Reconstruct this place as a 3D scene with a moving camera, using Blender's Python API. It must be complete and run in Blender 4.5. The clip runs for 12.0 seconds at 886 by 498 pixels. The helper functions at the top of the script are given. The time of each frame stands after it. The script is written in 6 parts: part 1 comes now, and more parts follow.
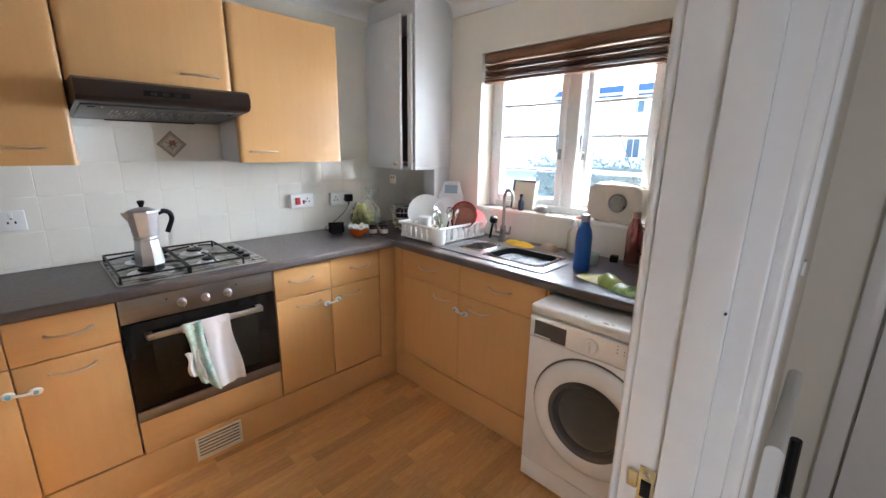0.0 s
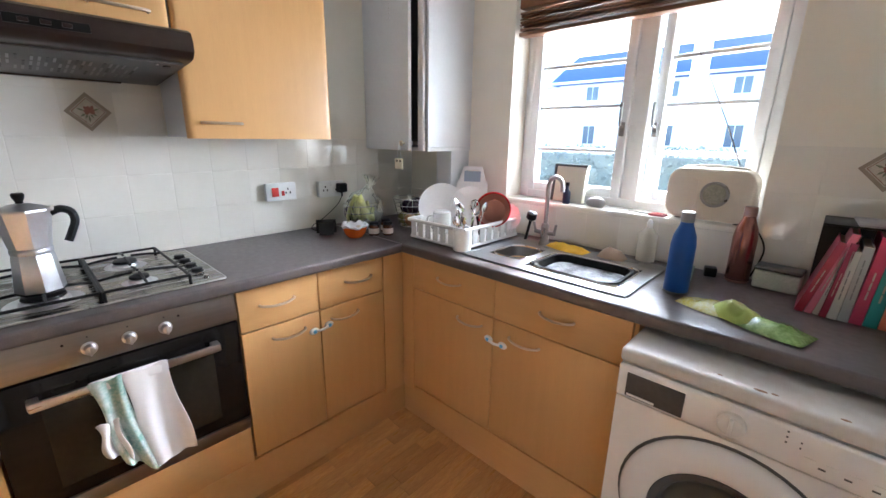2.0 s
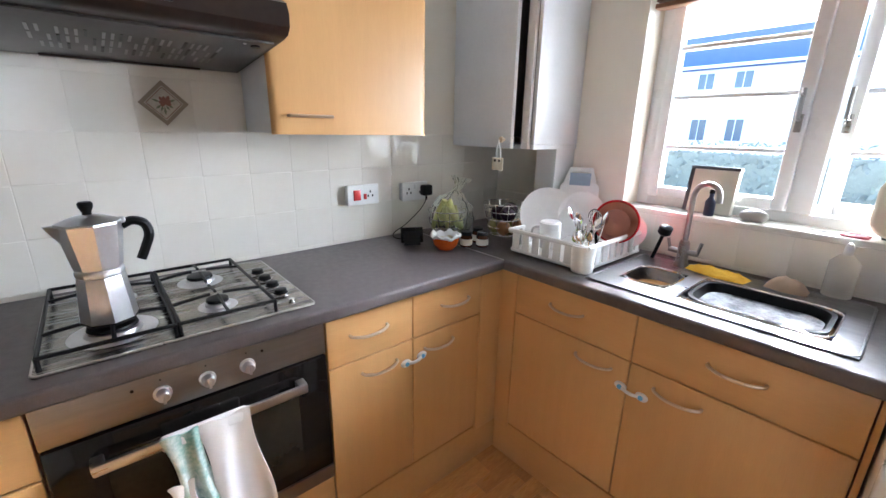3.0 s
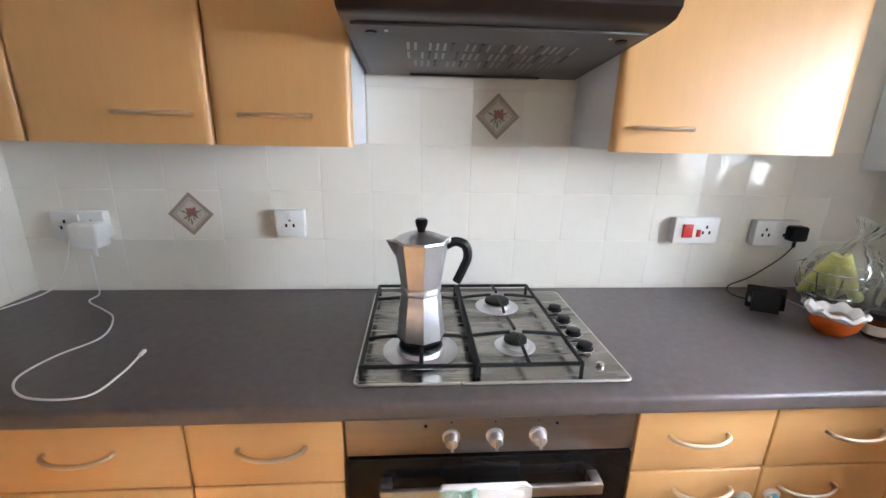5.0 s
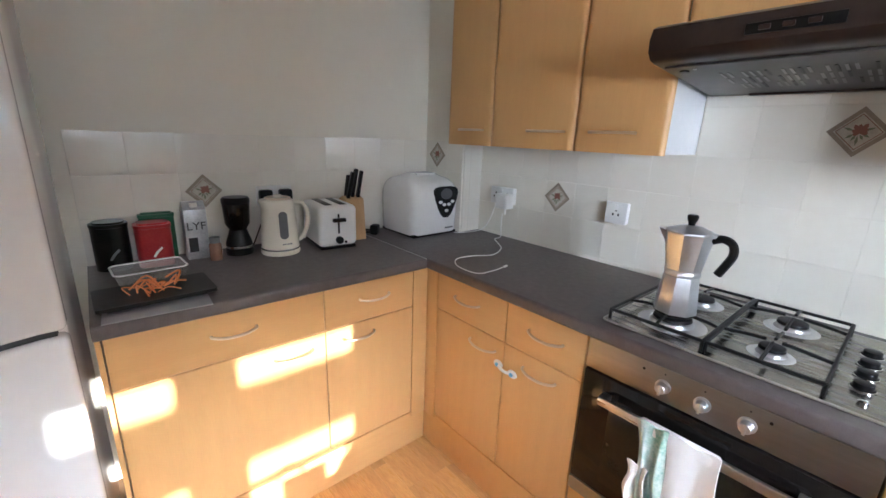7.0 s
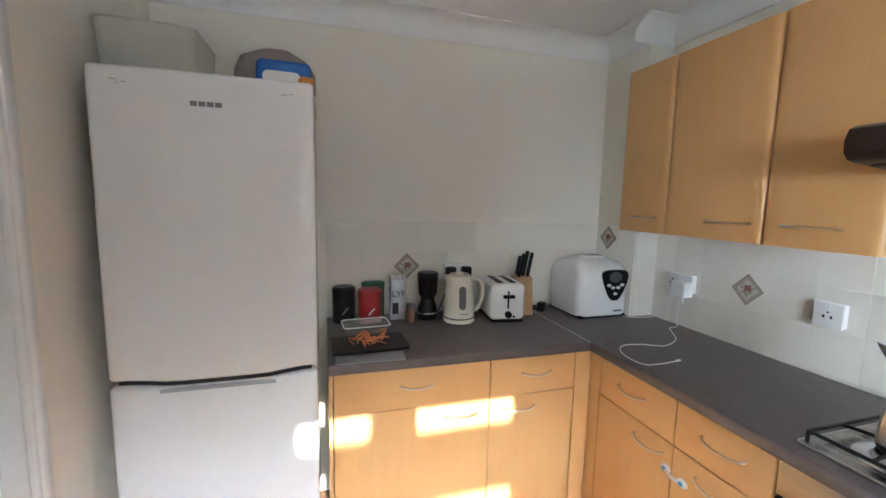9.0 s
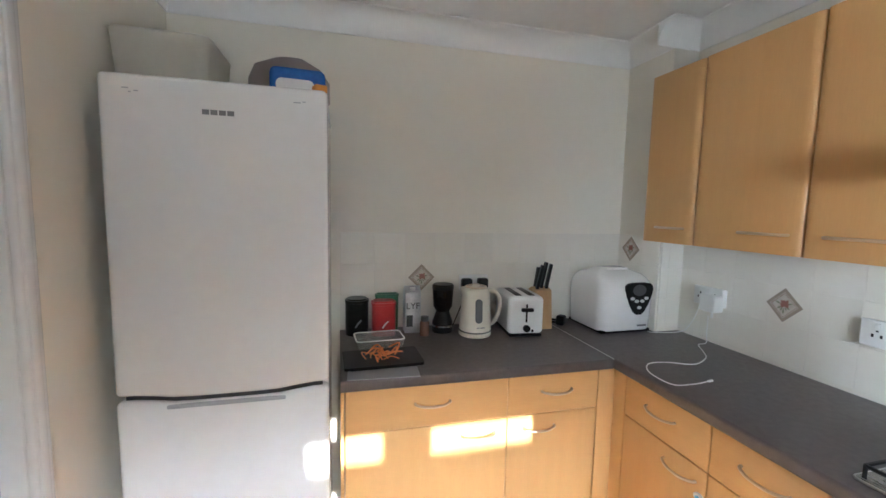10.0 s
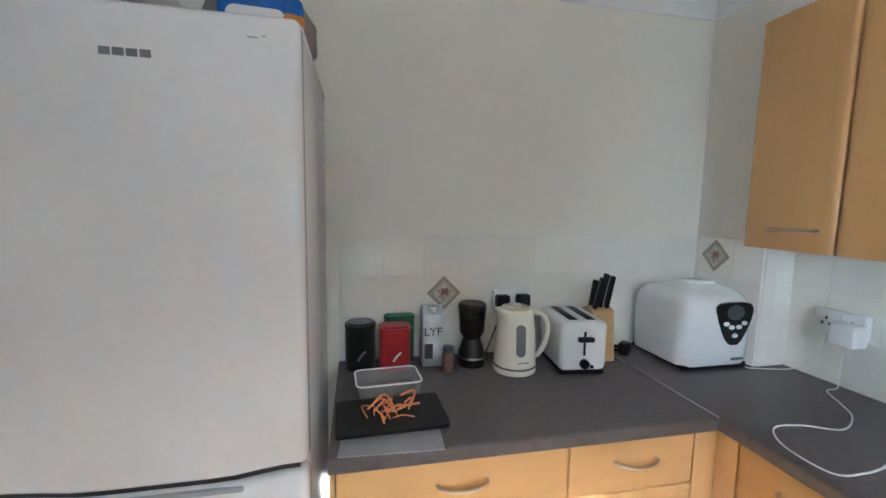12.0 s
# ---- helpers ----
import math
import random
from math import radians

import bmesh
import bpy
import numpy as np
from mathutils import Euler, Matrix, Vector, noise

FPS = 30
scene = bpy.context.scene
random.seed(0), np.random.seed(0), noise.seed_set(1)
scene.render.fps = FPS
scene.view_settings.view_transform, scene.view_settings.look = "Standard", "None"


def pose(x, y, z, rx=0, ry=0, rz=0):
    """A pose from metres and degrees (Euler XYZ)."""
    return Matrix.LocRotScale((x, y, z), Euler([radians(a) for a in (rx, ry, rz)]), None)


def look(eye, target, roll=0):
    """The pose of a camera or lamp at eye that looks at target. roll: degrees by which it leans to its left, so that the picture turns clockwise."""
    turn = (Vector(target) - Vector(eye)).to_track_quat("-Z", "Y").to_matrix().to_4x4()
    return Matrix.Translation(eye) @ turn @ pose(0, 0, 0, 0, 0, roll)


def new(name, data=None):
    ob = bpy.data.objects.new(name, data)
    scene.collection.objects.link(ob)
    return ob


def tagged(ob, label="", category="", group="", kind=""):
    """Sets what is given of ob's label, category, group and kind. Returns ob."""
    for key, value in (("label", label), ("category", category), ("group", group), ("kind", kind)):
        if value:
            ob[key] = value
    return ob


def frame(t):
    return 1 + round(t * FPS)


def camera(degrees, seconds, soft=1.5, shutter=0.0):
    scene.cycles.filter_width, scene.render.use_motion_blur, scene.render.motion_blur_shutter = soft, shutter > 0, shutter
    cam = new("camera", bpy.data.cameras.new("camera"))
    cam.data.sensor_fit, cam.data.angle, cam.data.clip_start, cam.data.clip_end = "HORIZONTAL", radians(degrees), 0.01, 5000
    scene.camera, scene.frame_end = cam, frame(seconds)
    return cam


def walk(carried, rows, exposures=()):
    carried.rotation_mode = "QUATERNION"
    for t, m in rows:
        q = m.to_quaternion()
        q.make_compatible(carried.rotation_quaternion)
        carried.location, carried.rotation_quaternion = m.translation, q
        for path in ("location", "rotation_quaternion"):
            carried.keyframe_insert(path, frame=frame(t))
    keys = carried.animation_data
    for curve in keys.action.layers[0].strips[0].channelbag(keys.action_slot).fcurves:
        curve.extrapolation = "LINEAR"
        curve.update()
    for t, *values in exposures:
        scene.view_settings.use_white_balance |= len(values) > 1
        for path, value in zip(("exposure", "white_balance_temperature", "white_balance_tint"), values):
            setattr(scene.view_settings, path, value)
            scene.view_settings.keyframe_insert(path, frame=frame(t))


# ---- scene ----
cam = camera(95.1, 12.0)
PATH = [
    (0, (0.031, 0.262, 1.456), (-1.328, 1.647, 0.972), 0.9),
    (0.5, (-0.034, 0.358, 1.443), (-1.381, 1.757, 0.962), 0.8),
    (1, (-0.126, 0.501, 1.421), (-1.468, 1.903, 0.939), 0.8),
    (1.5, (-0.249, 0.569, 1.391), (-1.582, 1.974, 0.89), 0.8),
    (2, (-0.475, 0.577, 1.388), (-1.8, 1.976, 0.853), 0.9),
    (2.5, (-0.691, 0.588, 1.379), (-2.042, 1.955, 0.825), 1.0),
    (2.7, (-0.767, 0.601, 1.386), (-2.153, 1.931, 0.828), 1.0),
    (4.3, (-1.158, 0.562, 1.391), (-2.94, 1.277, 0.83), 0.9),
    (4.5, (-1.174, 0.545, 1.392), (-2.998, 1.157, 0.844), 1.0),
    (5, (-1.188, 0.563, 1.401), (-3.108, 0.697, 0.854), 1.2),
    (5.5, (-1.119, 0.604, 1.397), (-2.995, 0.159, 0.865), 1.5),
    (6, (-0.991, 0.711, 1.403), (-2.709, -0.165, 0.871), 1.8),
    (6.5, (-0.907, 0.839, 1.408), (-2.42, -0.354, 0.871), 1.7),
    (7, (-0.847, 0.944, 1.401), (-2.11, -0.511, 0.865), 2.2),
    (7.5, (-0.798, 1.036, 1.418), (-1.771, -0.623, 0.868), 2.0),
    (7.7, (-0.785, 1.049, 1.417), (-1.673, -0.656, 0.868), 2.5),
    (9.3, (-0.775, 1.1, 1.504), (-1.302, -0.818, 1.299), 1.1),
    (9.5, (-0.78, 1.088, 1.507), (-1.29, -0.835, 1.303), 1.2),
    (10, (-0.784, 1.041, 1.493), (-1.28, -0.887, 1.297), 1.2),
    (10.5, (-0.791, 0.952, 1.487), (-1.303, -0.971, 1.286), 1.2),
    (11, (-0.809, 0.866, 1.48), (-1.322, -1.057, 1.276), 1.0),
    (11.5, (-0.841, 0.715, 1.486), (-1.369, -1.201, 1.264), 1.2),
    (12, (-0.856, 0.59, 1.492), (-1.266, -1.356, 1.274), 1.0),
]
walk(cam, [(t, look(eye, target, roll)) for t, eye, target, roll in PATH],
     exposures=[(0.0, 3.05, 5750, 13), (2.5, 3.08, 5700, 14), (4.5, 3.3, 5850, 15), (5.5, 3.4, 5800, 14), (6.5, 3.3, 5750, 14), (7.5, 3.08, 5600, 12), (9.5, 3.3, 5650, 10), (10.5, 3.35, 5500, 9), (12.0, 3.5, 5250, 7)])

# ---- light ----
SUN_TO = Vector((0.035, -1.0, -0.405)).normalized()
world = bpy.data.worlds.new("sky")
scene.world = world
world.use_nodes = True
wn = world.node_tree
sky = wn.nodes.new("ShaderNodeTexSky")
sky.sky_type, sky.sun_disc = "NISHITA", False
sky.sun_elevation, sky.sun_rotation = radians(22), radians(-2)
wn.links.new(sky.outputs[0], wn.nodes["Background"].inputs[0])
wn.nodes["Background"].inputs[1].default_value = 0.15
sun = new("sun", bpy.data.lights.new("sun", "SUN"))
sun.data.energy, sun.data.angle, sun.data.color = 2.9, radians(0.6), (1.0, 0.93, 0.82)
sun.matrix_world = look((0, 0, 0), SUN_TO)
sky_lamp = new("sky_daylight", bpy.data.lights.new("sky_daylight", "AREA"))
sky_lamp.data.shape, sky_lamp.data.size, sky_lamp.data.size_y = "RECTANGLE", 13.0, 3.2
sky_lamp.data.energy, sky_lamp.data.color = 1900.0, (0.93, 0.97, 1.0)
sky_lamp.matrix_world = look((-1.2, 9.5, 5.5), (-1.2, 2.4, 1.5))
# low lamp added out of view to brighten the south-west corner
side_lamp = new("side_fill_light", bpy.data.lights.new("side_fill_light", "AREA"))
side_lamp.data.shape, side_lamp.data.size, side_lamp.data.size_y = "RECTANGLE", 4.4, 3.0
side_lamp.data.energy, side_lamp.data.color = 170.0, (0.95, 0.98, 1.0)
side_lamp.matrix_world = look((3.3, 9.5, 2.1), (-1.1, 2.4, 1.5))
# added lamp, out of sight below the sill, fills in ground bounce on the ceiling
bounce_fill_lamp = new("bounce_fill_light", bpy.data.lights.new("bounce_fill_light", "AREA"))
bounce_fill_lamp.data.shape, bounce_fill_lamp.data.size, bounce_fill_lamp.data.size_y = "RECTANGLE", 6.0, 1.2
bounce_fill_lamp.data.energy, bounce_fill_lamp.data.color = 48.0, (1.0, 0.97, 0.92)
bounce_fill_lamp.matrix_world = look((-1.2, 5.2, 0.08), (-1.2, 4.7, 0.93))
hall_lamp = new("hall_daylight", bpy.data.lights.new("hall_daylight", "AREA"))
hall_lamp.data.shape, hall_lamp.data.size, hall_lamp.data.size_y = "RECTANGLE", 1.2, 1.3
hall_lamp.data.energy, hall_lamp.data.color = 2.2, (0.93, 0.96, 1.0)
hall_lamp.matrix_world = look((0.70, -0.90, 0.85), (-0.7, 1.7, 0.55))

# ---- materials ----
def mat(name, col, rough=0.5, metal=0.0, col2=None, scale=8.0, stretch=(1, 1, 1), bump=0.0, bscale=60.0,
        spec=0.5, coat=0.0, rvar=0.1, rand=0.0, alpha=1.0, trans=0.0, fine=0.5):
    """Two-scale procedural surface in object coordinates."""
    m = bpy.data.materials.new(name)
    m.use_nodes = True
    t, b = m.node_tree, m.node_tree.nodes["Principled BSDF"]
    n, link = t.nodes, t.links.new
    tc, mp = n.new("ShaderNodeTexCoord"), n.new("ShaderNodeMapping")
    mp.inputs["Scale"].default_value = stretch
    link(tc.outputs["Object"], mp.inputs[0])
    big, small = n.new("ShaderNodeTexNoise"), n.new("ShaderNodeTexNoise")
    big.inputs["Scale"].default_value, small.inputs["Scale"].default_value = scale, scale * 9
    big.inputs["Detail"].default_value = small.inputs["Detail"].default_value = 4
    link(mp.outputs[0], big.inputs[0]), link(mp.outputs[0], small.inputs[0])
    mixf = n.new("ShaderNodeMix")
    mixf.inputs[0].default_value = fine
    link(big.outputs[0], mixf.inputs[2]), link(small.outputs[0], mixf.inputs[3])
    ramp = n.new("ShaderNodeMapRange")
    ramp.inputs[1].default_value, ramp.inputs[2].default_value = 0.35, 0.65
    link(mixf.outputs[0], ramp.inputs[0])
    mc = n.new("ShaderNodeMix")
    mc.data_type = "RGBA"
    c2 = col2 or tuple(c * 0.95 for c in col)
    mc.inputs[6].default_value, mc.inputs[7].default_value = (*col, 1), (*c2, 1)
    link(ramp.outputs[0], mc.inputs[0])
    out = mc.outputs[2]
    if rand:
        oi, hsv, mr = n.new("ShaderNodeObjectInfo"), n.new("ShaderNodeHueSaturation"), n.new("ShaderNodeMapRange")
        mr.inputs[3].default_value, mr.inputs[4].default_value = 1 - rand, 1 + rand
        link(oi.outputs["Random"], mr.inputs[0]), link(mr.outputs[0], hsv.inputs["Value"])
        link(out, hsv.inputs["Color"])
        out = hsv.outputs[0]
    link(out, b.inputs["Base Color"])
    rr = n.new("ShaderNodeMapRange")
    rr.inputs[3].default_value, rr.inputs[4].default_value = rough * (1 - rvar), rough * (1 + rvar)
    link(big.outputs[0], rr.inputs[0]), link(rr.outputs[0], b.inputs["Roughness"])
    b.inputs["Metallic"].default_value = metal
    b.inputs["Specular IOR Level"].default_value = spec
    b.inputs["Coat Weight"].default_value, b.inputs["Coat Roughness"].default_value = coat, 0.08
    b.inputs["Transmission Weight"].default_value, b.inputs["Alpha"].default_value = trans, alpha
    if bump:
        bn, bt = n.new("ShaderNodeBump"), n.new("ShaderNodeTexNoise")
        bt.inputs["Scale"].default_value, bt.inputs["Detail"].default_value = bscale, 3
        link(mp.outputs[0], bt.inputs[0]), link(bt.outputs[0], bn.inputs["Height"])
        bn.inputs["Strength"].default_value, bn.inputs["Distance"].default_value = bump, 0.002
        link(bn.outputs[0], b.inputs["Normal"])
    return m


WALL = mat("cream_wall_paint", (0.82, 0.78, 0.68), 0.42, col2=(0.80, 0.76, 0.66), scale=2.5, bump=0.07, bscale=90)
CEIL = mat("white_ceiling_paint", (0.84, 0.83, 0.80), 0.7, scale=3, bump=0.3, bscale=120)
GLOSSW = mat("white_gloss_paint", (0.80, 0.80, 0.78), 0.22, col2=(0.76, 0.76, 0.74), scale=4, bump=0.12, bscale=70)
BEECH = mat("beech_laminate", (0.65, 0.380, 0.150), 0.33, col2=(0.61, 0.35, 0.134), scale=5, stretch=(7, 7, 0.5), rvar=0.15, rand=0.03)
BEECH_H = mat("beech_laminate_side", (0.65, 0.380, 0.150), 0.33, col2=(0.61, 0.35, 0.134), scale=5, stretch=(0.5, 7, 7), rvar=0.15)
CARC = mat("white_carcass_board", (0.74, 0.75, 0.76), 0.35)
TOP = mat("grey_laminate_worktop", (0.118, 0.100, 0.096), 0.36, col2=(0.090, 0.076, 0.074), scale=45, rvar=0.2, bump=0.1, bscale=300)
TILE = mat("cream_glazed_tile", (0.83, 0.80, 0.72), 0.07, col2=(0.81, 0.775, 0.69), scale=5, bump=0.05, bscale=12, rand=0.02, spec=0.9)
GROUT = mat("pale_grout", (0.78, 0.75, 0.67), 0.8, scale=30)
FLOORM = mat("oak_laminate", (0.64, 0.36, 0.135), 0.28, col2=(0.46, 0.225, 0.072), scale=3.5, stretch=(9, 0.9, 9), rand=0.2, bump=0.06, bscale=40)
JOINT = mat("dark_floor_joint", (0.16, 0.085, 0.035), 0.6)
STEEL = mat("brushed_steel", (0.56, 0.54, 0.51), 0.30, 1.0, col2=(0.50, 0.48, 0.46), scale=6, stretch=(1, 12, 12), rvar=0.25)
HOBST = mat("hob_steel", (0.33, 0.32, 0.30), 0.27, 1.0, col2=(0.28, 0.27, 0.255), scale=6, stretch=(12, 1, 12), rvar=0.25)
OVENST = mat("oven_steel", (0.30, 0.28, 0.262), 0.36, 1.0, col2=(0.26, 0.245, 0.23), scale=6, stretch=(0.6, 12, 12), rvar=0.2)
NICKEL = mat("satin_nickel", (0.70, 0.58, 0.44), 0.36, 1.0, scale=20)
CHROME = mat("chrome", (0.78, 0.78, 0.78), 0.08, 1.0, scale=10)
ALU = mat("cast_aluminium", (0.72, 0.73, 0.76), 0.38, 1.0, col2=(0.66, 0.66, 0.68), scale=14, rvar=0.3)
BLACKGL = mat("black_oven_glass", (0.006, 0.005, 0.005), 0.05, col2=(0.008, 0.007, 0.006), spec=0.25)
GREYGL = mat("oven_window_glass", (0.014, 0.012, 0.009), 0.08, col2=(0.020, 0.017, 0.012), spec=0.3)
BLACK = mat("black_plastic", (0.007, 0.007, 0.0075), 0.35, scale=20, spec=0.22)
BLACKM = mat("black_enamel_iron", (0.006, 0.006, 0.0065), 0.42, scale=30, bump=0.1, spec=0.3)
HOODM = mat("brown_hood_enamel", (0.036, 0.022, 0.017), 0.30, col2=(0.027, 0.017, 0.014), scale=6, spec=0.3)
HOODG = mat("hood_underside_grey", (0.065, 0.060, 0.057), 0.40, col2=(0.048, 0.044, 0.042), scale=9)
APPL = mat("white_appliance_enamel", (0.84, 0.835, 0.825), 0.17, col2=(0.81, 0.80, 0.79), scale=3, coat=0.35, bump=0.03, bscale=200)
LIDW = mat("worn_white_lid", (0.70, 0.68, 0.66), 0.48, col2=(0.63, 0.59, 0.55), scale=5, bump=0.1, bscale=60)
APPLG = mat("grey_plastic_trim", (0.085, 0.085, 0.09), 0.4)
WHITEP = mat("white_plastic", (0.80, 0.80, 0.78), 0.32, scale=10)
CREAMP = mat("cream_plastic", (0.80, 0.76, 0.65), 0.25, col2=(0.79, 0.75, 0.64), scale=6)
TAPM = mat("brushed_tap_metal", (0.34, 0.33, 0.32), 0.28, 1.0, scale=20)
UPVC = mat("white_window_frame", (0.80, 0.82, 0.83), 0.28, scale=6)
BLINDM = mat("dark_wood_blind", (0.24, 0.11, 0.048), 0.38, col2=(0.15, 0.065, 0.028), scale=6, stretch=(1.2, 14, 14), rand=0.1)
RUBBER = mat("dark_rubber", (0.03, 0.03, 0.032), 0.6)
BRASS = mat("brass_plate", (0.62, 0.50, 0.28), 0.35, 1.0, scale=20)


def clear(name, col, rough=0.02, ior=1.45, tint=1.0):
    m = mat(name, col, rough, trans=tint, scale=5, rvar=0.05)
    m.node_tree.nodes["Principled BSDF"].inputs["IOR"].default_value = ior
    return m


GLASS = clear("clear_glass", (0.97, 0.99, 0.98), 0.0, 1.1)
DRUMGL = clear("smoked_door_glass", (0.42, 0.45, 0.48), 0.03, 1.5, 0.85)
DRUMST = mat("perforated_drum_steel", (0.20, 0.21, 0.225), 0.32, 0.7, col2=(0.10, 0.105, 0.115), scale=7, rvar=0.3)
SINKST = mat("sink_steel", (0.31, 0.31, 0.32), 0.30, 1.0, col2=(0.25, 0.25, 0.26), scale=6, stretch=(1, 10, 10), rvar=0.25)
FROST = clear("frosted_plastic", (0.94, 0.92, 0.86), 0.30, 1.15, 0.80)


# ---- mesh helpers ----
def box(bm, x0, y0, z0, x1, y1, z1, bev=0.0, seg=2, m=None):
    r = bmesh.ops.create_cube(bm, size=1.0)
    vs = r["verts"]
    sx, sy, sz = abs(x1 - x0), abs(y1 - y0), abs(z1 - z0)
    for v in vs:
        v.co = Vector(((x0 + x1) / 2 + v.co.x * sx, (y0 + y1) / 2 + v.co.y * sy, (z0 + z1) / 2 + v.co.z * sz))
    if bev:
        es = list({e for v in vs for e in v.link_edges})
        r2 = bmesh.ops.bevel(bm, geom=es, offset=min(bev, sx * .49, sy * .49, sz * .49), segments=seg, profile=0.5, affect="EDGES")
        vs = list({v for f in r2["faces"] for v in f.verts} | {v for v in vs if v.is_valid})
    if m:
        bmesh.ops.transform(bm, matrix=m, verts=vs)
    return bm


def ring(bm, c, rad, axis=2, seg=24, rx=1.0, ry=1.0):
    out = []
    for i in range(seg):
        a = 2 * math.pi * i / seg
        u, w = rad * rx * math.cos(a), rad * ry * math.sin(a)
        p = [0, 0, 0]
        p[(axis + 1) % 3], p[(axis + 2) % 3] = u, w
        out.append(bm.verts.new(Vector(c) + Vector(p)))
    return out


def lathe(bm, prof, c=(0, 0, 0), axis=2, seg=24, rx=1.0, ry=1.0, cap=True):
    """prof: (radius, height) pairs turned round an axis through c."""
    last = None
    d = Vector([1.0 if i == axis else 0.0 for i in range(3)])
    first = None
    for r, h in prof:
        now = ring(bm, Vector(c) + d * h, max(r, 1e-4), axis, seg, rx, ry)
        if last:
            for i in range(seg):
                bm.faces.new((last[i], last[(i + 1) % seg], now[(i + 1) % seg], now[i]))
        else:
            first = now
        last = now
    if cap:
        bm.faces.new(list(reversed(first)))
        bm.faces.new(last)
    return bm


def tube(bm, pts, r=0.004, seg=8, closed=False):
    pts = [Vector(p) for p in pts]
    rings, n = [], len(pts)
    up = None
    for i, p in enumerate(pts):
        a = pts[i - 1] if (i or closed) else p
        b = pts[(i + 1) % n] if (i < n - 1 or closed) else p
        d = (b - a).normalized()
        if up is None:
            up = Vector((0, 0, 1)) if abs(d.z) < 0.9 else Vector((1, 0, 0))
        s = d.cross(up)
        if s.length < 1e-4:
            s = d.cross(Vector((0, 1, 0.1)))
        s.normalize()
        up = s.cross(d).normalized()
        rings.append([bm.verts.new(p + (s * math.cos(2 * math.pi * k / seg) + up * math.sin(2 * math.pi * k / seg)) * r) for k in range(seg)])
    for i in range(n if closed else n - 1):
        a, b = rings[i], rings[(i + 1) % n]
        for k in range(seg):
            bm.faces.new((a[k], a[(k + 1) % seg], b[(k + 1) % seg], b[k]))
    if not closed:
        bm.faces.new(list(reversed(rings[0]))), bm.faces.new(rings[-1])
    return bm


def curve(pts, n=6):
    """Smooth points through pts."""
    pts = [Vector(p) for p in pts]
    out = []
    for i in range(len(pts) - 1):
        p0, p1, p2, p3 = pts[max(i - 1, 0)], pts[i], pts[i + 1], pts[min(i + 2, len(pts) - 1)]
        for k in range(n):
            t = k / n
            out.append(0.5 * ((2 * p1) + (p2 - p0) * t + (2 * p0 - 5 * p1 + 4 * p2 - p3) * t * t + (3 * p1 - p0 - 3 * p2 + p3) * t ** 3))
    return out + [pts[-1]]


def prism(bm, outline, lo, hi, axis=1):
    """Extrude a 2D outline along an axis."""
    def at(u, w, h):
        p = [0, 0, 0]
        o = [i for i in range(3) if i != axis]
        p[o[0]], p[o[1]], p[axis] = u, w, h
        return bm.verts.new(p)
    a, b = [at(u, w, lo) for u, w in outline], [at(u, w, hi) for u, w in outline]
    n = len(outline)
    for i in range(n):
        bm.faces.new((a[i], a[(i + 1) % n], b[(i + 1) % n], b[i]))
    bm.faces.new(list(reversed(a))), bm.faces.new(b)
    return bm


def rrect(x0, y0, x1, y1, r, n=5):
    out = []
    for cx, cy, a0 in ((x1 - r, y1 - r, 0), (x0 + r, y1 - r, 90), (x0 + r, y0 + r, 180), (x1 - r, y0 + r, 270)):
        for k in range(n + 1):
            a = radians(a0 + 90 * k / n)
            out.append((cx + r * math.cos(a), cy + r * math.sin(a)))
    return out


def mesh_of(name, bm, material, smooth=True):
    bmesh.ops.recalc_face_normals(bm, faces=bm.faces[:])
    me = bpy.data.meshes.new(name)
    bm.to_mesh(me)
    bm.free()
    me.materials.append(material)
    if smooth:
        me.polygons.foreach_set("use_smooth", [True] * len(me.polygons))
        me.set_sharp_from_angle(angle=radians(38))
    return me


def part(name, bm, material, parent, label="", m=None):
    ob = new(name, mesh_of(name, bm, material))
    ob.parent = parent
    if m is not None:
        ob.matrix_basis = m
    return tagged(ob, label)


def thing(name, label, category, m, group=""):
    ob = new(name)
    ob.empty_display_size = 0.05
    ob.matrix_world = m
    return tagged(ob, label, category, group)


def solid(name, bm, material, label="", category="", m=None, kind="", group=""):
    ob = new(name, mesh_of(name, bm, material))
    if m is not None:
        ob.matrix_world = m
    return tagged(ob, label, category, group, kind)


B = bmesh.new
XW, YN, YS, XE, ZC = -2.44, 2.345, -0.905, -0.11, 2.36

# ---- structure ----
solid("floor", box(B(), XW - 0.1, YS - 0.1, -0.12, 1.4, YN + 0.1, -0.008), JOINT, "floor base under warm oak laminate strips", "floor", kind="structure")
floor = bpy.data.objects["floor"]
wall_w = solid("wall_west", box(B(), XW - 0.12, YS - 0.12, 0, XW, YN + 0.3, ZC + 0.1), WALL, "cream painted kitchen wall behind the hob", "wall", kind="structure")
wall_s = solid("wall_south", box(B(), XW, YS - 0.12, 0, XE, YS, ZC + 0.1), WALL, "plain cream painted kitchen wall behind the kettle", "wall", kind="structure")
bm = B()
WX0, WX1, WZ0, WZ1 = -1.70, -0.635, 1.085, 2.02
box(bm, XW, YN, 0, WX0, YN + 0.30, ZC + 0.1), box(bm, WX1, YN, 0, XE + 0.1, YN + 0.30, ZC + 0.1)
box(bm, WX0, YN, 0, WX1, YN + 0.30, WZ0), box(bm, WX0, YN, WZ1, WX1, YN + 0.30, ZC + 0.1)
wall_n = solid("wall_north", bm, WALL, "cream painted wall with the kitchen window", "wall", kind="structure")
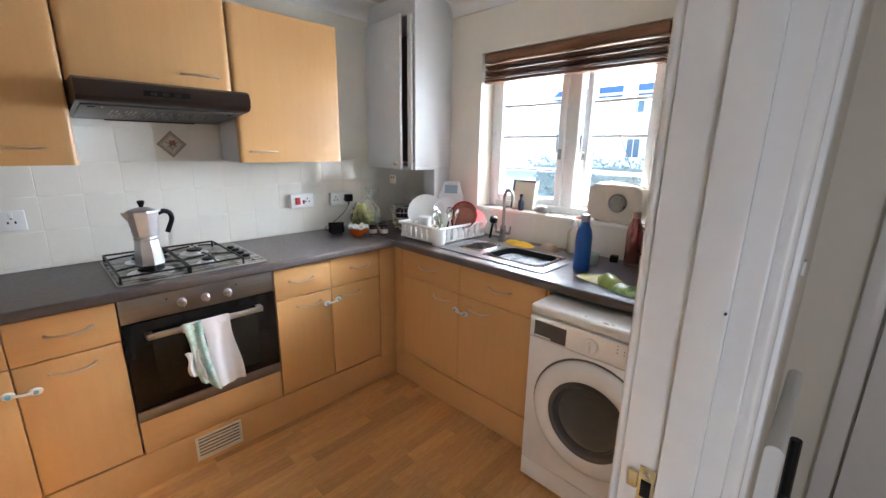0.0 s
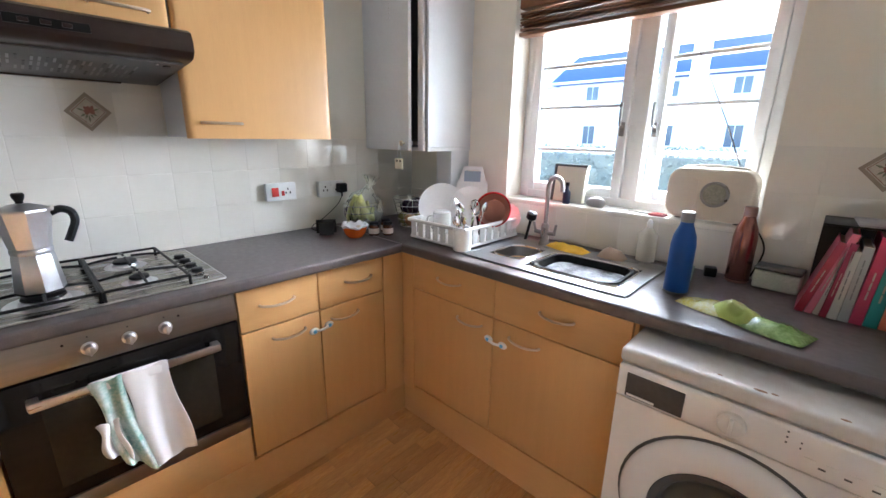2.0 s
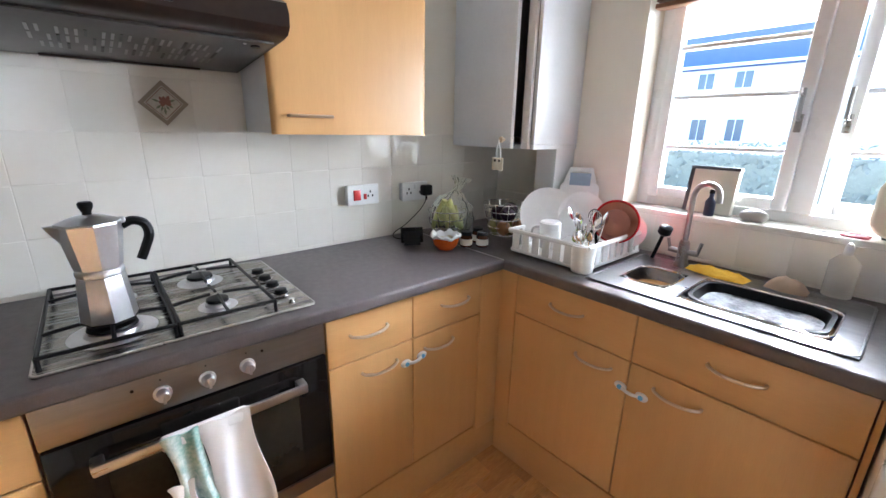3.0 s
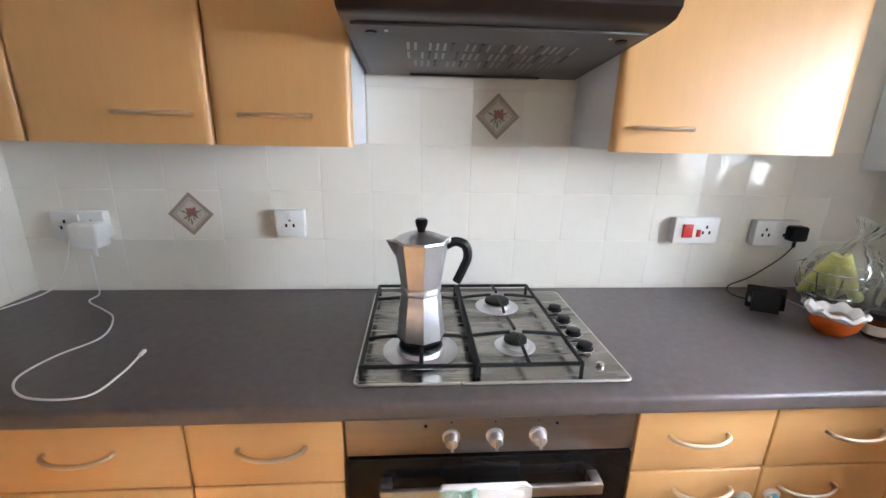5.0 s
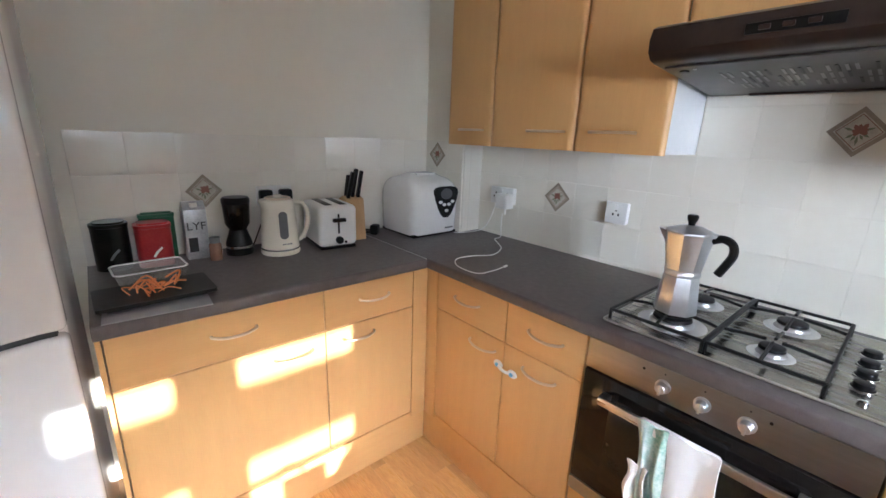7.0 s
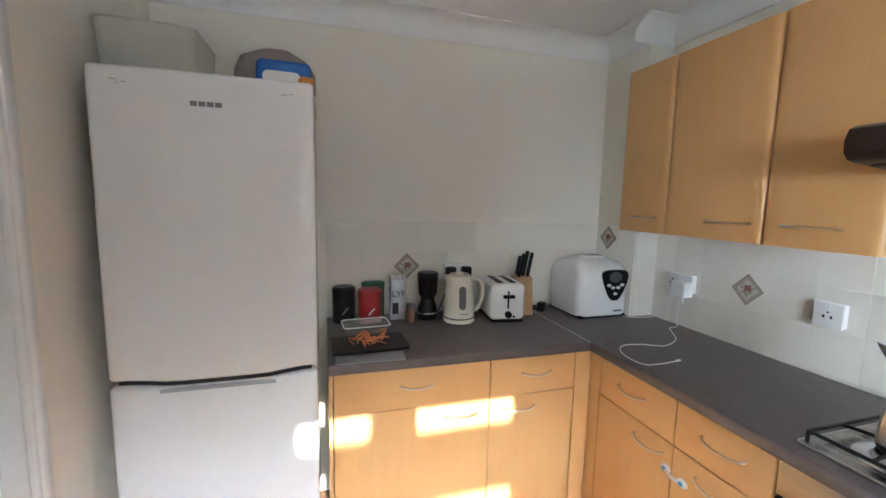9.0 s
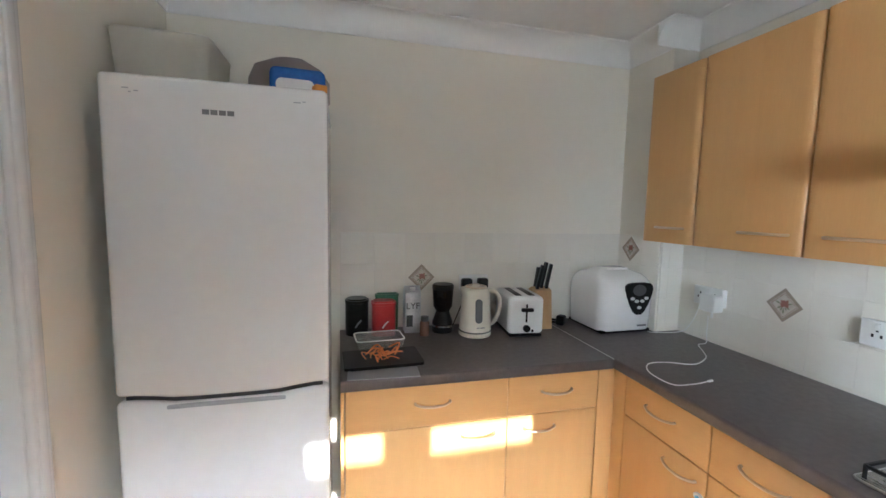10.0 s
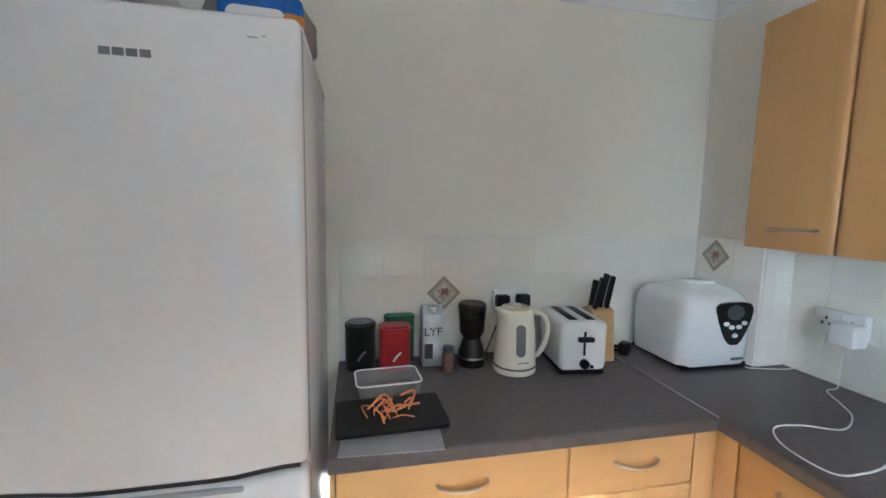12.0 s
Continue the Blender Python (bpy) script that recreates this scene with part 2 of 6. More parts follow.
DY0, DY1, DZ = 0.005, 0.748, 2.02
bm = B()
box(bm, XE, YS - 0.12, 0, XE + 0.1, DY0 - 0.03, ZC + 0.1), box(bm, XE, DY1 + 0.03, 0, XE + 0.1, YN, ZC + 0.1)
box(bm, XE, DY0 - 0.03, DZ + 0.03, XE + 0.1, DY1 + 0.03, ZC + 0.1)
wall_e = solid("wall_east", bm, WALL, "cream painted wall with the open doorway", "wall", kind="structure")
solid("ceiling", box(B(), XW, YS, ZC, XE, YN, ZC + 0.1), CEIL, "white painted plaster ceiling", "ceiling", kind="structure")
solid("pillar", box(B(), XW, YS, 0.0, -2.30, -0.60, ZC), WALL, "boxed-in cream painted pipe duct in the corner", "pipe duct", kind="structure")


def cove(name, a, b, inward):
    """Concave plaster coving from a to b under the ceiling."""
    a, b, inward = Vector((*a, 0)), Vector((*b, 0)), Vector((*inward, 0))
    bm, s = B(), 0.1
    prof = [(0.0, -s), (0.008, -s), (0.008, -s + 0.008)]
    prof += [(0.008 + (s - 0.016) * (1 - math.cos(radians(t))), -s + 0.008 + (s - 0.016) * math.sin(radians(t))) for t in range(10, 91, 10)]
    prof += [(s, -0.008), (s, 0.0), (0.0, 0.0)]
    v = [[bm.verts.new(p + inward * u + Vector((0, 0, ZC + w - 0.001))) for u, w in prof] for p in (a, b)]
    n = len(prof)
    for i in range(n):
        bm.faces.new((v[0][i], v[0][(i + 1) % n], v[1][(i + 1) % n], v[1][i]))
    bm.faces.new(list(reversed(v[0]))), bm.faces.new(v[1])
    return solid(name, bm, CEIL, "white plaster coving along the ceiling", "coving", kind="structure")


cove("trim_south", (XW, YS), (XE, YS), (0, 1))
cove("trim_west", (XW, -0.60), (XW, YN), (1, 0))
cove("trim_pillar_east", (-2.30, YS), (-2.30, -0.60), (1, 0))
cove("trim_pillar_north", (XW, -0.60), (-2.20, -0.60), (0, 1))
cove("trim_north", (XW, YN), (XE, YN), (0, -1))
cove("trim_east", (XE, YS), (XE, YN), (-1, 0))

# doorway lining, stops and casings
bm = B()
box(bm, XE - 0.004, DY1, 0, XE + 0.104, DY1 + 0.03, DZ + 0.03, 0.003)
box(bm, XE - 0.004, DY0 - 0.03, 0, XE + 0.104, DY0, DZ + 0.03, 0.003)
box(bm, XE - 0.004, DY0, DZ, XE + 0.104, DY1, DZ + 0.03, 0.003)
box(bm, XE + 0.042, DY1 - 0.012, 0, XE + 0.08, DY1, DZ, 0.002)
box(bm, XE + 0.042, DY0, 0, XE + 0.08, DY0 + 0.012, DZ, 0.002)
lining = solid("door_frame", bm, GLOSSW, "white gloss painted wooden door lining", "door frame", kind="structure")
for nm, x0, x1 in (("architrave_kitchen", XE - 0.018, XE), ("architrave_hall", XE + 0.1, XE + 0.118)):
    bm = B()
    for y0, y1 in ((DY1 + 0.008, DY1 + 0.066), (DY0 - 0.066, DY0 - 0.008)):
        box(bm, x0, y0, 0, x1, y1, DZ + 0.008, 0.006, 3)
        box(bm, x0 - (0.006 if x0 < XE else 0), y0 + 0.02, 0, x1 + (0.006 if x0 > XE else 0), y1 - 0.012, DZ + 0.008, 0.005, 2)
    box(bm, x0, DY0 - 0.066, DZ + 0.009, x1, DY1 + 0.066, DZ + 0.066, 0.006, 3)
    solid(nm, bm, GLOSSW, "white moulded wooden architrave round the doorway", "architrave", kind="structure")
strike = thing("strike_plate", "small brass strike plate on the door lining", "strike plate", pose(XE + 0.030, DY1 - 0.001, 1.043))
bm = B()
box(bm, -0.010, -0.002, -0.030, 0.010, 0.0, 0.030, 0.001), box(bm, -0.022, -0.006, -0.004, -0.010, 0.0, 0.020, 0.002)
part("plate", bm, BRASS, strike)
part("keep_hole", box(B(), -0.006, -0.0035, -0.012, 0.006, -0.0022, 0.012), BLACK, strike)
part("screw", lathe(B(), [(0.003, -0.0035), (0.003, -0.002)], (0, 0, 0.022), 1, 10), STEEL, strike)

solid("nail", lathe(B(), [(0.0014, -0.003), (0.0014, 0.0)], (0, 0, 0), 1, 8), RUBBER, "small dark nail head in the painted door stop", "nail", pose(-0.032, DY1 - 0.0125, 1.298))

# the kitchen door, folded back
LEAF = DY1 - DY0 - 0.016
door = thing("door_1", "white painted panelled door folded back against the hall wall", "door", pose(XE + 0.142, DY0 - 0.004, 0.008, 0, 0, -90))
bm = B()
PW, TH, DH = LEAF, 0.038, 1.995
box(bm, 0.0, -TH / 2 + 0.007, 0, PW, TH / 2 - 0.007, DH)
for sgn in (-1, 1):
    y0, y1 = (TH / 2 - 0.008, TH / 2) if sgn > 0 else (-TH / 2, -TH / 2 + 0.008)
    for a, b, c, d in ((0, 0, 0.115, DH), (PW - 0.115, 0, PW, DH), (0.115, 0, PW - 0.115, 0.2), (0.115, 0.88, PW - 0.115, 1.04), (0.115, DH - 0.115, PW - 0.115, DH)):
        box(bm, a, y0, b, c, y1, d, 0.002)
leaf = part("leaf", bm, GLOSSW, door)
for zz0, zz1 in ((0.2, 0.88), (1.04, DH - 0.115)):
    for sgn in (-1, 1):
        bm = B()
        yy = sgn * (TH / 2 - 0.006)
        box(bm, 0.16, yy - 0.004, zz0 + 0.045, PW - 0.16, yy + 0.004, zz1 - 0.045, 0.004, 2)
        for k, w in ((0, 0.012), (0.014, 0.006)):
            for a, b, c, d in ((0.116 + k, zz0 + k, 0.116 + k + w, zz1 - k), (PW - 0.116 - k - w, zz0 + k, PW - 0.116 - k, zz1 - k),
                               (0.116 + k + w, zz0 + k, PW - 0.116 - k - w, zz0 + k + w), (0.116 + k + w, zz1 - k - w, PW - 0.116 - k - w, zz1 - k)):
                box(bm, a, yy - 0.004, b, c, yy + 0.004 + 0.001 * (k == 0), d, 0.003)
        part("panel", bm, GLOSSW, door)
for sgn in (-1, 1):
    bm = B()
    yy = sgn * TH / 2
    box(bm, PW - 0.075, min(yy, yy + sgn * 0.006), 0.94, PW - 0.035, max(yy, yy + sgn * 0.006), 1.09, 0.003)
    tube(bm, [(PW - 0.055, yy, 1.03), (PW - 0.055, yy + sgn * 0.045, 1.03), (PW - 0.075, yy + sgn * 0.05, 1.03), (PW - 0.16, yy + sgn * 0.05, 1.028)], 0.008, 10)
    part("door_handle", bm, BRASS, door, "brass lever door handle on a plate")
for zz in (0.2, 1.0, 1.75):
    part("hinge", lathe(B(), [(0.006, 0), (0.006, 0.075)], (0.0, -TH / 2, zz), 2, 10), STEEL, door)

# hall beyond the doorway
HN, HE = 2.2, 1.4
solid("hall_wall_east", box(B(), HE, -1.02, 0, HE + 0.1, HN + 0.1, ZC + 0.1), WALL, "plain cream hall wall", "wall", kind="structure")
solid("hall_wall_south", box(B(), XE + 0.1, -1.02, 0, HE, -0.92, ZC + 0.1), WALL, "plain cream hall wall", "wall", kind="structure")
solid("hall_wall_north", box(B(), XE + 0.1, HN, 0, HE, HN + 0.1, ZC + 0.1), WALL, "plain cream hall end wall", "wall", kind="structure")
solid("hall_ceiling", box(B(), XE + 0.1, -0.92, ZC, HE, HN, ZC + 0.1), CEIL, "white painted hall ceiling", "ceiling", kind="structure")
bm = B()
box(bm, XE + 0.1, DY1 + 0.066, 0, XE + 0.115, HN, 0.1, 0.004), box(bm, XE + 0.115, HN - 0.015, 0, HE, HN, 0.1, 0.004)
solid("baseboard", bm, GLOSSW, "white painted hall skirting board", "skirting board", kind="structure")
hd = thing("door_2", "white painted hall cupboard door in its frame", "door", pose(0.136, HN - 0.001, 0.0))
part("leaf", box(B(), 0.068, -0.03, 0.01, 0.8, 0.0, 2.0, 0.003), GLOSSW, hd)
bm = B()
box(bm, 0.0, -0.04, 0, 0.058, 0, 2.06, 0.006), box(bm, 0.802, -0.04, 0, 0.86, 0, 2.06, 0.006), box(bm, 0.06, -0.04, 2.003, 0.8, 0, 2.06, 0.006)
part("frame", bm, GLOSSW, hd)
sw = thing("light_switch", "white plastic light switch on the hall wall", "light switch", pose(XE + 0.1, 1.25, 1.25, 0, 0, 90))
part("plate", box(B(), -0.043, -0.01, -0.043, 0.043, 0, 0.043, 0.004), WHITEP, sw)
part("rocker", box(B(), -0.01, -0.015, -0.014, 0.01, -0.009, 0.014, 0.002), WHITEP, sw)
ib = thing("ironing_board", "folded pale ironing board leaning on the hall wall", "ironing board", pose(0.026, 1.16, 0.0, 0, 0, 0))
part("board", prism(B(), rrect(-0.012, 0.05, 0.012, 1.02, 0.011), -0.16, 0.16, 1), WHITEP, ib)
bm = B()
tube(bm, [(0.045, -0.10, 0.0), (0.026, -0.10, 0.9)], 0.01), tube(bm, [(0.045, 0.10, 0.0), (0.026, 0.10, 0.9)], 0.01), tube(bm, [(0.045, -0.1, 0.02), (0.045, 0.1, 0.02)], 0.01)
part("leg_frame", bm, BLACK, ib)

# window
win = thing("window_1", "white casement window with horizontal glazing bars", "window", pose(0, 0, 0))
win["kind"] = "structure"
FY0, FY1 = 2.475, 2.535
bm = B()
box(bm, WX0, FY0, WZ0, WX0 + 0.045, FY1, WZ1, 0.004), box(bm, WX1 - 0.045, FY0, WZ0, WX1, FY1, WZ1, 0.004)
box(bm, WX0 + 0.045, FY0, WZ0, WX1 - 0.045, FY1, WZ0 + 0.04, 0.004), box(bm, WX0 + 0.045, FY0, WZ1 - 0.045, WX1 - 0.045, FY1, WZ1, 0.004)
box(bm, -1.165, FY0, WZ0 + 0.04, -1.095, FY1, WZ1 - 0.045, 0.004)
part("window_frame", bm, UPVC, win)
for cx0, cx1, swing in ((WX0 + 0.047, -1.167, 0), (-1.093, WX1 - 0.047, -8)):
    y0, y1, w = -0.006, 0.054, 0.042
    z0, z1 = WZ0 + 0.042, WZ1 - 0.047
    L = cx1 - cx0
    bm = B()
    box(bm, -L, y0, z0, -L + w, y1, z1, 0.006), box(bm, -w, y0, z0, 0, y1, z1, 0.006)
    box(bm, -L + w, y0, z0, -w, y1, z0 + w, 0.006), box(bm, -L + w, y0, z1 - w, -w, y1, z1, 0.006)
    cas = part("casement", bm, UPVC, win, "casement pushed slightly open" if swing else "", pose(cx1, FY0 - (0 if swing else 0.008), 0, 0, 0, swing))
    for zb in (1.335, 1.53, 1.715):
        part("glazing_bar", box(B(), -L + w, y0 + 0.014, zb - 0.009, -w, y1 - 0.012, zb + 0.009, 0.004), UPVC, cas)
    zs = [z0 + w, 1.335, 1.53, 1.715, z1 - w]
    for a, b in zip(zs, zs[1:]):
        g = part("pane", box(B(), -L + w - 0.004, y0 + 0.028, a, -w + 0.004, y0 + 0.032, b), GLASS, cas)
        g.visible_shadow = False
    hx = -0.02 if not swing else -L + 0.02
    bm = B()
    box(bm, hx - 0.01, y0 - 0.012, 1.40, hx + 0.01, y0 + 0.002, 1.46, 0.003)
    tube(bm, [(hx, y0 - 0.008, 1.44), (hx, y0 - 0.035, 1.445), (hx, y0 - 0.04, 1.50), (hx, y0 - 0.038, 1.54)], 0.007, 8)
    part("window_handle", bm, TAPM, cas, "satin metal casement fastener")
part("window_sill", box(B(), WX0 + 0.002, YN - 0.012, WZ0 - 0.018, WX1 - 0.002, FY0, WZ0 + 0.004, 0.004), TILE, win, "cream tiled inner window sill")

blind = thing("wooden_blind", "dark brown wooden slatted blind, pulled up", "window blind", pose(0, 0, 0))
part("headrail", box(B(), WX0 + 0.012, YN + 0.01, 1.965, WX1 - 0.012, YN + 0.065, 2.018, 0.004), BLINDM, blind)
sm = None
for i in range(9):
    if sm is None:
        sm = mesh_of("slat", box(B(), WX0 + 0.016, -0.025, -0.0022, WX1 - 0.016, 0.025, 0.0022, 0.001, 1), BLINDM)
    o = new("slat", sm)
    o.parent = blind
    o.matrix_basis = pose(0, YN + 0.037 + 0.003 * math.sin(i * 2.3), 1.875 + i * 0.0095, 9 * math.sin(i * 1.7), 0, 0)
part("bottom_rail", box(B(), WX0 + 0.014, YN + 0.01, 1.848, WX1 - 0.014, YN + 0.064, 1.866, 0.004), BLINDM, blind)

# ---- fitted units ----
def bow(bm, cx, z, w=0.13, y=0.0, bulge=0.028, sag=0.006, r=0.0048):
    """Curved bow handle on a front at y, facing -y."""
    pts = [(cx - w / 2, y, z), (cx - w / 2 + 0.004, y - bulge * 0.45, z - sag * 0.2), (cx - w / 4, y - bulge * 0.9, z - sag * 0.8),
           (cx, y - bulge, z - sag), (cx + w / 4, y - bulge * 0.9, z - sag * 0.8), (cx + w / 2 - 0.004, y - bulge * 0.45, z - sag * 0.2), (cx + w / 2, y, z)]
    return tube(bm, curve(pts, 4), r, 8)


def base_unit(m, w, door_handle, drawer_handle=None, label="beech-effect base cabinet with a drawer above its door"):
    c = thing("base_cabinet", label, "cabinet", m, "fitted base cabinets")
    part("body", box(B(), 0.002, 0.022, 0.15, w - 0.002, 0.53, 0.868), BEECH, c)
    d = part("drawer_front", box(B(), 0.0015, 0.0, 0.703, w - 0.0015, 0.020, 0.864, 0.004, 3), BEECH_H, c)
    part("handle", bow(B(), drawer_handle if drawer_handle is not None else w / 2, 0.793), NICKEL, d, "satin bow handle")
    d = part("door", box(B(), 0.0015, 0.0, 0.18, w - 0.0015, 0.020, 0.699, 0.004, 3), BEECH, c)
    part("handle", bow(B(), door_handle, 0.65), NICKEL, d, "satin bow handle")
    return c


def post(m, w, d=0.02):
    c = solid("corner_post", box(B(), 0, 0, 0.15, w, d, 0.866, 0.004), BEECH, "beech-effect corner filler post between cabinets", "filler post", m)
    return c


FW, FN, FS = -1.875, 1.78, -0.335       # front planes
W = lambda y0: pose(FW, y0, 0, 0, 0, 90)
N = lambda x0: pose(x0, FN, 0)
S = lambda x1: pose(x1, FS, 0, 0, 0, 180)
base_unit(W(-0.265), 0.378, 0.275, 0.18)
base_unit(W(0.113), 0.307, 0.155, 0.165)
base_unit(W(1.027), 0.308, 0.175, 0.14)
base_unit(W(1.335), 0.325, 0.115, 0.19)
base_unit(N(-1.80), 0.465, 0.345, 0.225)
base_unit(N(-1.335), 0.515, 0.145, 0.265)
base_unit(S(-0.80), 0.608, 0.49, 0.312, "wide beech-effect base cabinet with sunlight on its front")
base_unit(S(-1.408), 0.392, 0.135, 0.205)
post(W(-0.335), 0.068), post(W(1.662), 0.117), post(N(-1.885), 0.083), post(S(-1.802), 0.082)
# plinths
bm = B()
box(bm, FW - 0.03, -0.364, 0.0, FW - 0.006, FN + 0.029, 0.168, 0.002)
solid("plinth", bm, BEECH_H, "beech-effect plinth under the base cabinets", "plinth", pose(0, 0, 0), group="plinths")
solid("plinth", box(B(), FW - 0.0055, FN + 0.006, 0.0, -0.815, FN + 0.03, 0.168, 0.002), BEECH_H, "beech-effect plinth under the base cabinets", "plinth", group="plinths")
solid("plinth", box(B(), FW - 0.0055, FS - 0.03, 0.0, -0.80, FS - 0.006, 0.168, 0.002), BEECH_H, "beech-effect plinth under the base cabinets", "plinth", group="plinths")
solid("side_panel", box(B(), -0.818, FN + 0.004, 0.0, -0.806, YN - 0.01, 0.868), BEECH, "beech-effect end panel beside the washing machine", "end panel")
solid("side_panel", box(B(), -0.798, YS + 0.01, 0.0, -0.786, FS - 0.002, 0.868), BEECH, "beech-effect end panel beside the fridge freezer", "end panel")


def lock(m):
    c = thing("child_lock", "white and pale blue plastic child safety strap", "child lock", m, "cupboard child locks")
    SKYB = bpy.data.materials.get("pale_blue_plastic") or mat("pale_blue_plastic", (0.16, 0.52, 0.80), 0.35)
    part("strap", tube(B(), curve([(-0.03, -0.006, 0), (-0.012, -0.017, 0), (0.012, -0.017, 0), (0.03, -0.006, 0)]), 0.0055, 8), WHITEP, c)
    for sx in (-1, 1):
        part("pad", lathe(B(), [(0.017, 0.0), (0.017, -0.006), (0.013, -0.010)], (sx * 0.034, 0.0, 0), 1, 16, 0.8, 1.15), WHITEP, c)
        part("button", lathe(B(), [(0.008, -0.010), (0.008, -0.0135), (0.006, -0.0145)], (sx * 0.034, 0, 0), 1, 14), SKYB, c)


lock(pose(FW, 0.128, 0.605, 0, 8, 90)), lock(pose(FW, 1.337, 0.625, 0, -6, 90)), lock(pose(-1.318, FN, 0.605, 0, 4, 0))

# worktops: one continuous L per run, with the hole for the sink
CT, CB = 0.91, 0.869


def slab(xs, ys, hole, front):
    """Worktop slab on a grid of cuts, with one cell left open and a rounded front edge."""
    bm = B()
    g = {(i, j, k): bm.verts.new((x, y, z)) for i, x in enumerate(xs) for j, y in enumerate(ys) for k, z in enumerate((CB, CT))}
    cells = {(i, j) for i in range(len(xs) - 1) for j in range(len(ys) - 1)} - {hole}
    for i, j in cells:
        bm.faces.new([g[i, j, 1], g[i + 1, j, 1], g[i + 1, j + 1, 1], g[i, j + 1, 1]])
        bm.faces.new([g[i, j + 1, 0], g[i + 1, j + 1, 0], g[i + 1, j, 0], g[i, j, 0]])
        for (di, dj), (p, q) in {(0, -1): ((0, 0), (1, 0)), (1, 0): ((1, 0), (1, 1)), (0, 1): ((1, 1), (0, 1)), (-1, 0): ((0, 1), (0, 0))}.items():
            if (i + di, j + dj) not in cells:
                a, b = (i + p[0], j + p[1]), (i + q[0], j + q[1])
                bm.faces.new([g[(*a, 0)], g[(*b, 0)], g[(*b, 1)], g[(*a, 1)]])
    bmesh.ops.recalc_face_normals(bm, faces=bm.faces[:])
    axis, val = front
    es = [e for e in bm.edges if all(abs(v.co[axis] - val) < 1e-5 for v in e.verts) and abs(e.verts[0].co.z - e.verts[1].co.z) < 1e-5]
    bmesh.ops.bevel(bm, geom=es, offset=0.010, segments=4, profile=0.5, affect="EDGES")
    return bm


SX0, SX1, SY0, SY1 = -1.50, -0.905, 1.865, 2.165
solid("worktop", slab([XW, -1.846], [YS, 1.750], None, (0, -1.846)), TOP, "dark grey laminate worktop round the hob", "worktop", group="worktops")
solid("worktop", slab([XW, SX0, SX1, XE], [1.7505, SY0, SY1, YN], (1, 1), (1, 1.7505)), TOP, "dark grey laminate worktop with the inset sink", "worktop", group="worktops")
solid("worktop", slab([-1.8455, -0.785], [YS, -0.3035], None, (1, -0.3035)), TOP, "dark grey laminate worktop beside the fridge", "worktop", group="worktops")
solid("joint_strip", box(B(), -1.8482, YS + 0.006, CT - 0.002, -1.8435, -0.308, CT + 0.0016), STEEL, "thin metal joint strip across the worktop", "joint strip")
solid("joint_strip", box(B(), -2.42, 1.7495, CT - 0.002, -1.850, 1.7545, CT + 0.0016), STEEL, "thin metal joint strip across the worktop", "joint strip")


def wall_unit(y0, w, z0, z1, h0, h1, hz, label="beech-effect wall cabinet with one plain door"):
    """Hung on the west wall, handle from h0 to h1 along its width."""
    c = thing("wall_cabinet", label, "cabinet", pose(-2.165, y0, 0, 0, 0, 90), "wall cabinets")
    part("body", box(B(), 0.002, 0.021, z0 + 0.004, w - 0.002, 0.274, z1), CARC, c)
    d = part("door", prism(B(), [(0.0015, 0.020), (0.0015, 0.012), (0.006, 0.005), (0.016, 0.001), (0.03, 0.0), (w - 0.03, 0.0), (w - 0.016, 0.001), (w - 0.006, 0.005), (w - 0.0015, 0.012), (w - 0.0015, 0.020)], z0, z1, 2), BEECH, c)
    bm = B()
    tube(bm, [(h0, 0, hz), (h0, -0.02, hz), (h0 + 0.01, -0.026, hz), (h1 - 0.01, -0.026, hz), (h1, -0.02, hz), (h1, 0, hz)], 0.005, 8)
    part("handle", bm, NICKEL, d, "straight satin bar handle")


wall_unit(-0.575, 0.278, 1.367, 2.10, 0.10, 0.235, 1.433)
wall_unit(-0.297, 0.404, 1.367, 2.10, 0.21, 0.365, 1.433)
wall_unit(0.107, 0.312, 1.367, 2.10, 0.07, 0.22, 1.433)
wall_unit(0.421, 0.608, 1.688, 2.10, 0.40, 0.55, 1.757, "short beech-effect wall cabinet above the hood")
wall_unit(1.033, 0.585, 1.367, 2.10, 0.05, 0.185, 1.423, "wide beech-effect wall cabinet beside the boiler")

# ---- cooker hood ----
hood = thing("cooker_hood", "dark brown slim visor cooker hood above the hob", "cooker hood", pose(0, 0.426, 0))
HW = 0.60
prof = [(-2.437, 1.56), (-1.995, 1.600), (-1.968, 1.606), (-1.952, 1.622), (-1.950, 1.650), (-1.962, 1.676), (-1.985, 1.686), (-2.437, 1.686)]
part("body", prism(B(), prof, 0.0, HW, 1), HOODM, hood)
bm = B()
m = Matrix.Translation((-2.215, HW / 2, 1.578)) @ pose(0, 0, 0, 0, -5.2, 0)
box(bm, -0.19, -0.285, -0.004, 0.19, 0.285, 0.002, 0.002, 2, m)
part("base_panel", bm, HOODG, hood, "grey metal underside with vents")
# paler grey paints the glint on most slots; the others stay black
VENTL = mat("vent_glint_grey", (0.24, 0.23, 0.22), 0.35, 0.5)
for i in range(24):
    for j in range(3):
        if (i * 7 + j * 3) % 5 == 0:
            continue
        part("vent_slot", box(B(), -0.027, -0.003, -0.0055, 0.027, 0.003, -0.0045, 0, 1, m @ pose(-0.06 + j * 0.068, -0.18 + i * 0.0157, 0)), VENTL if (i * 5 + j) % 4 else BLACK, hood)
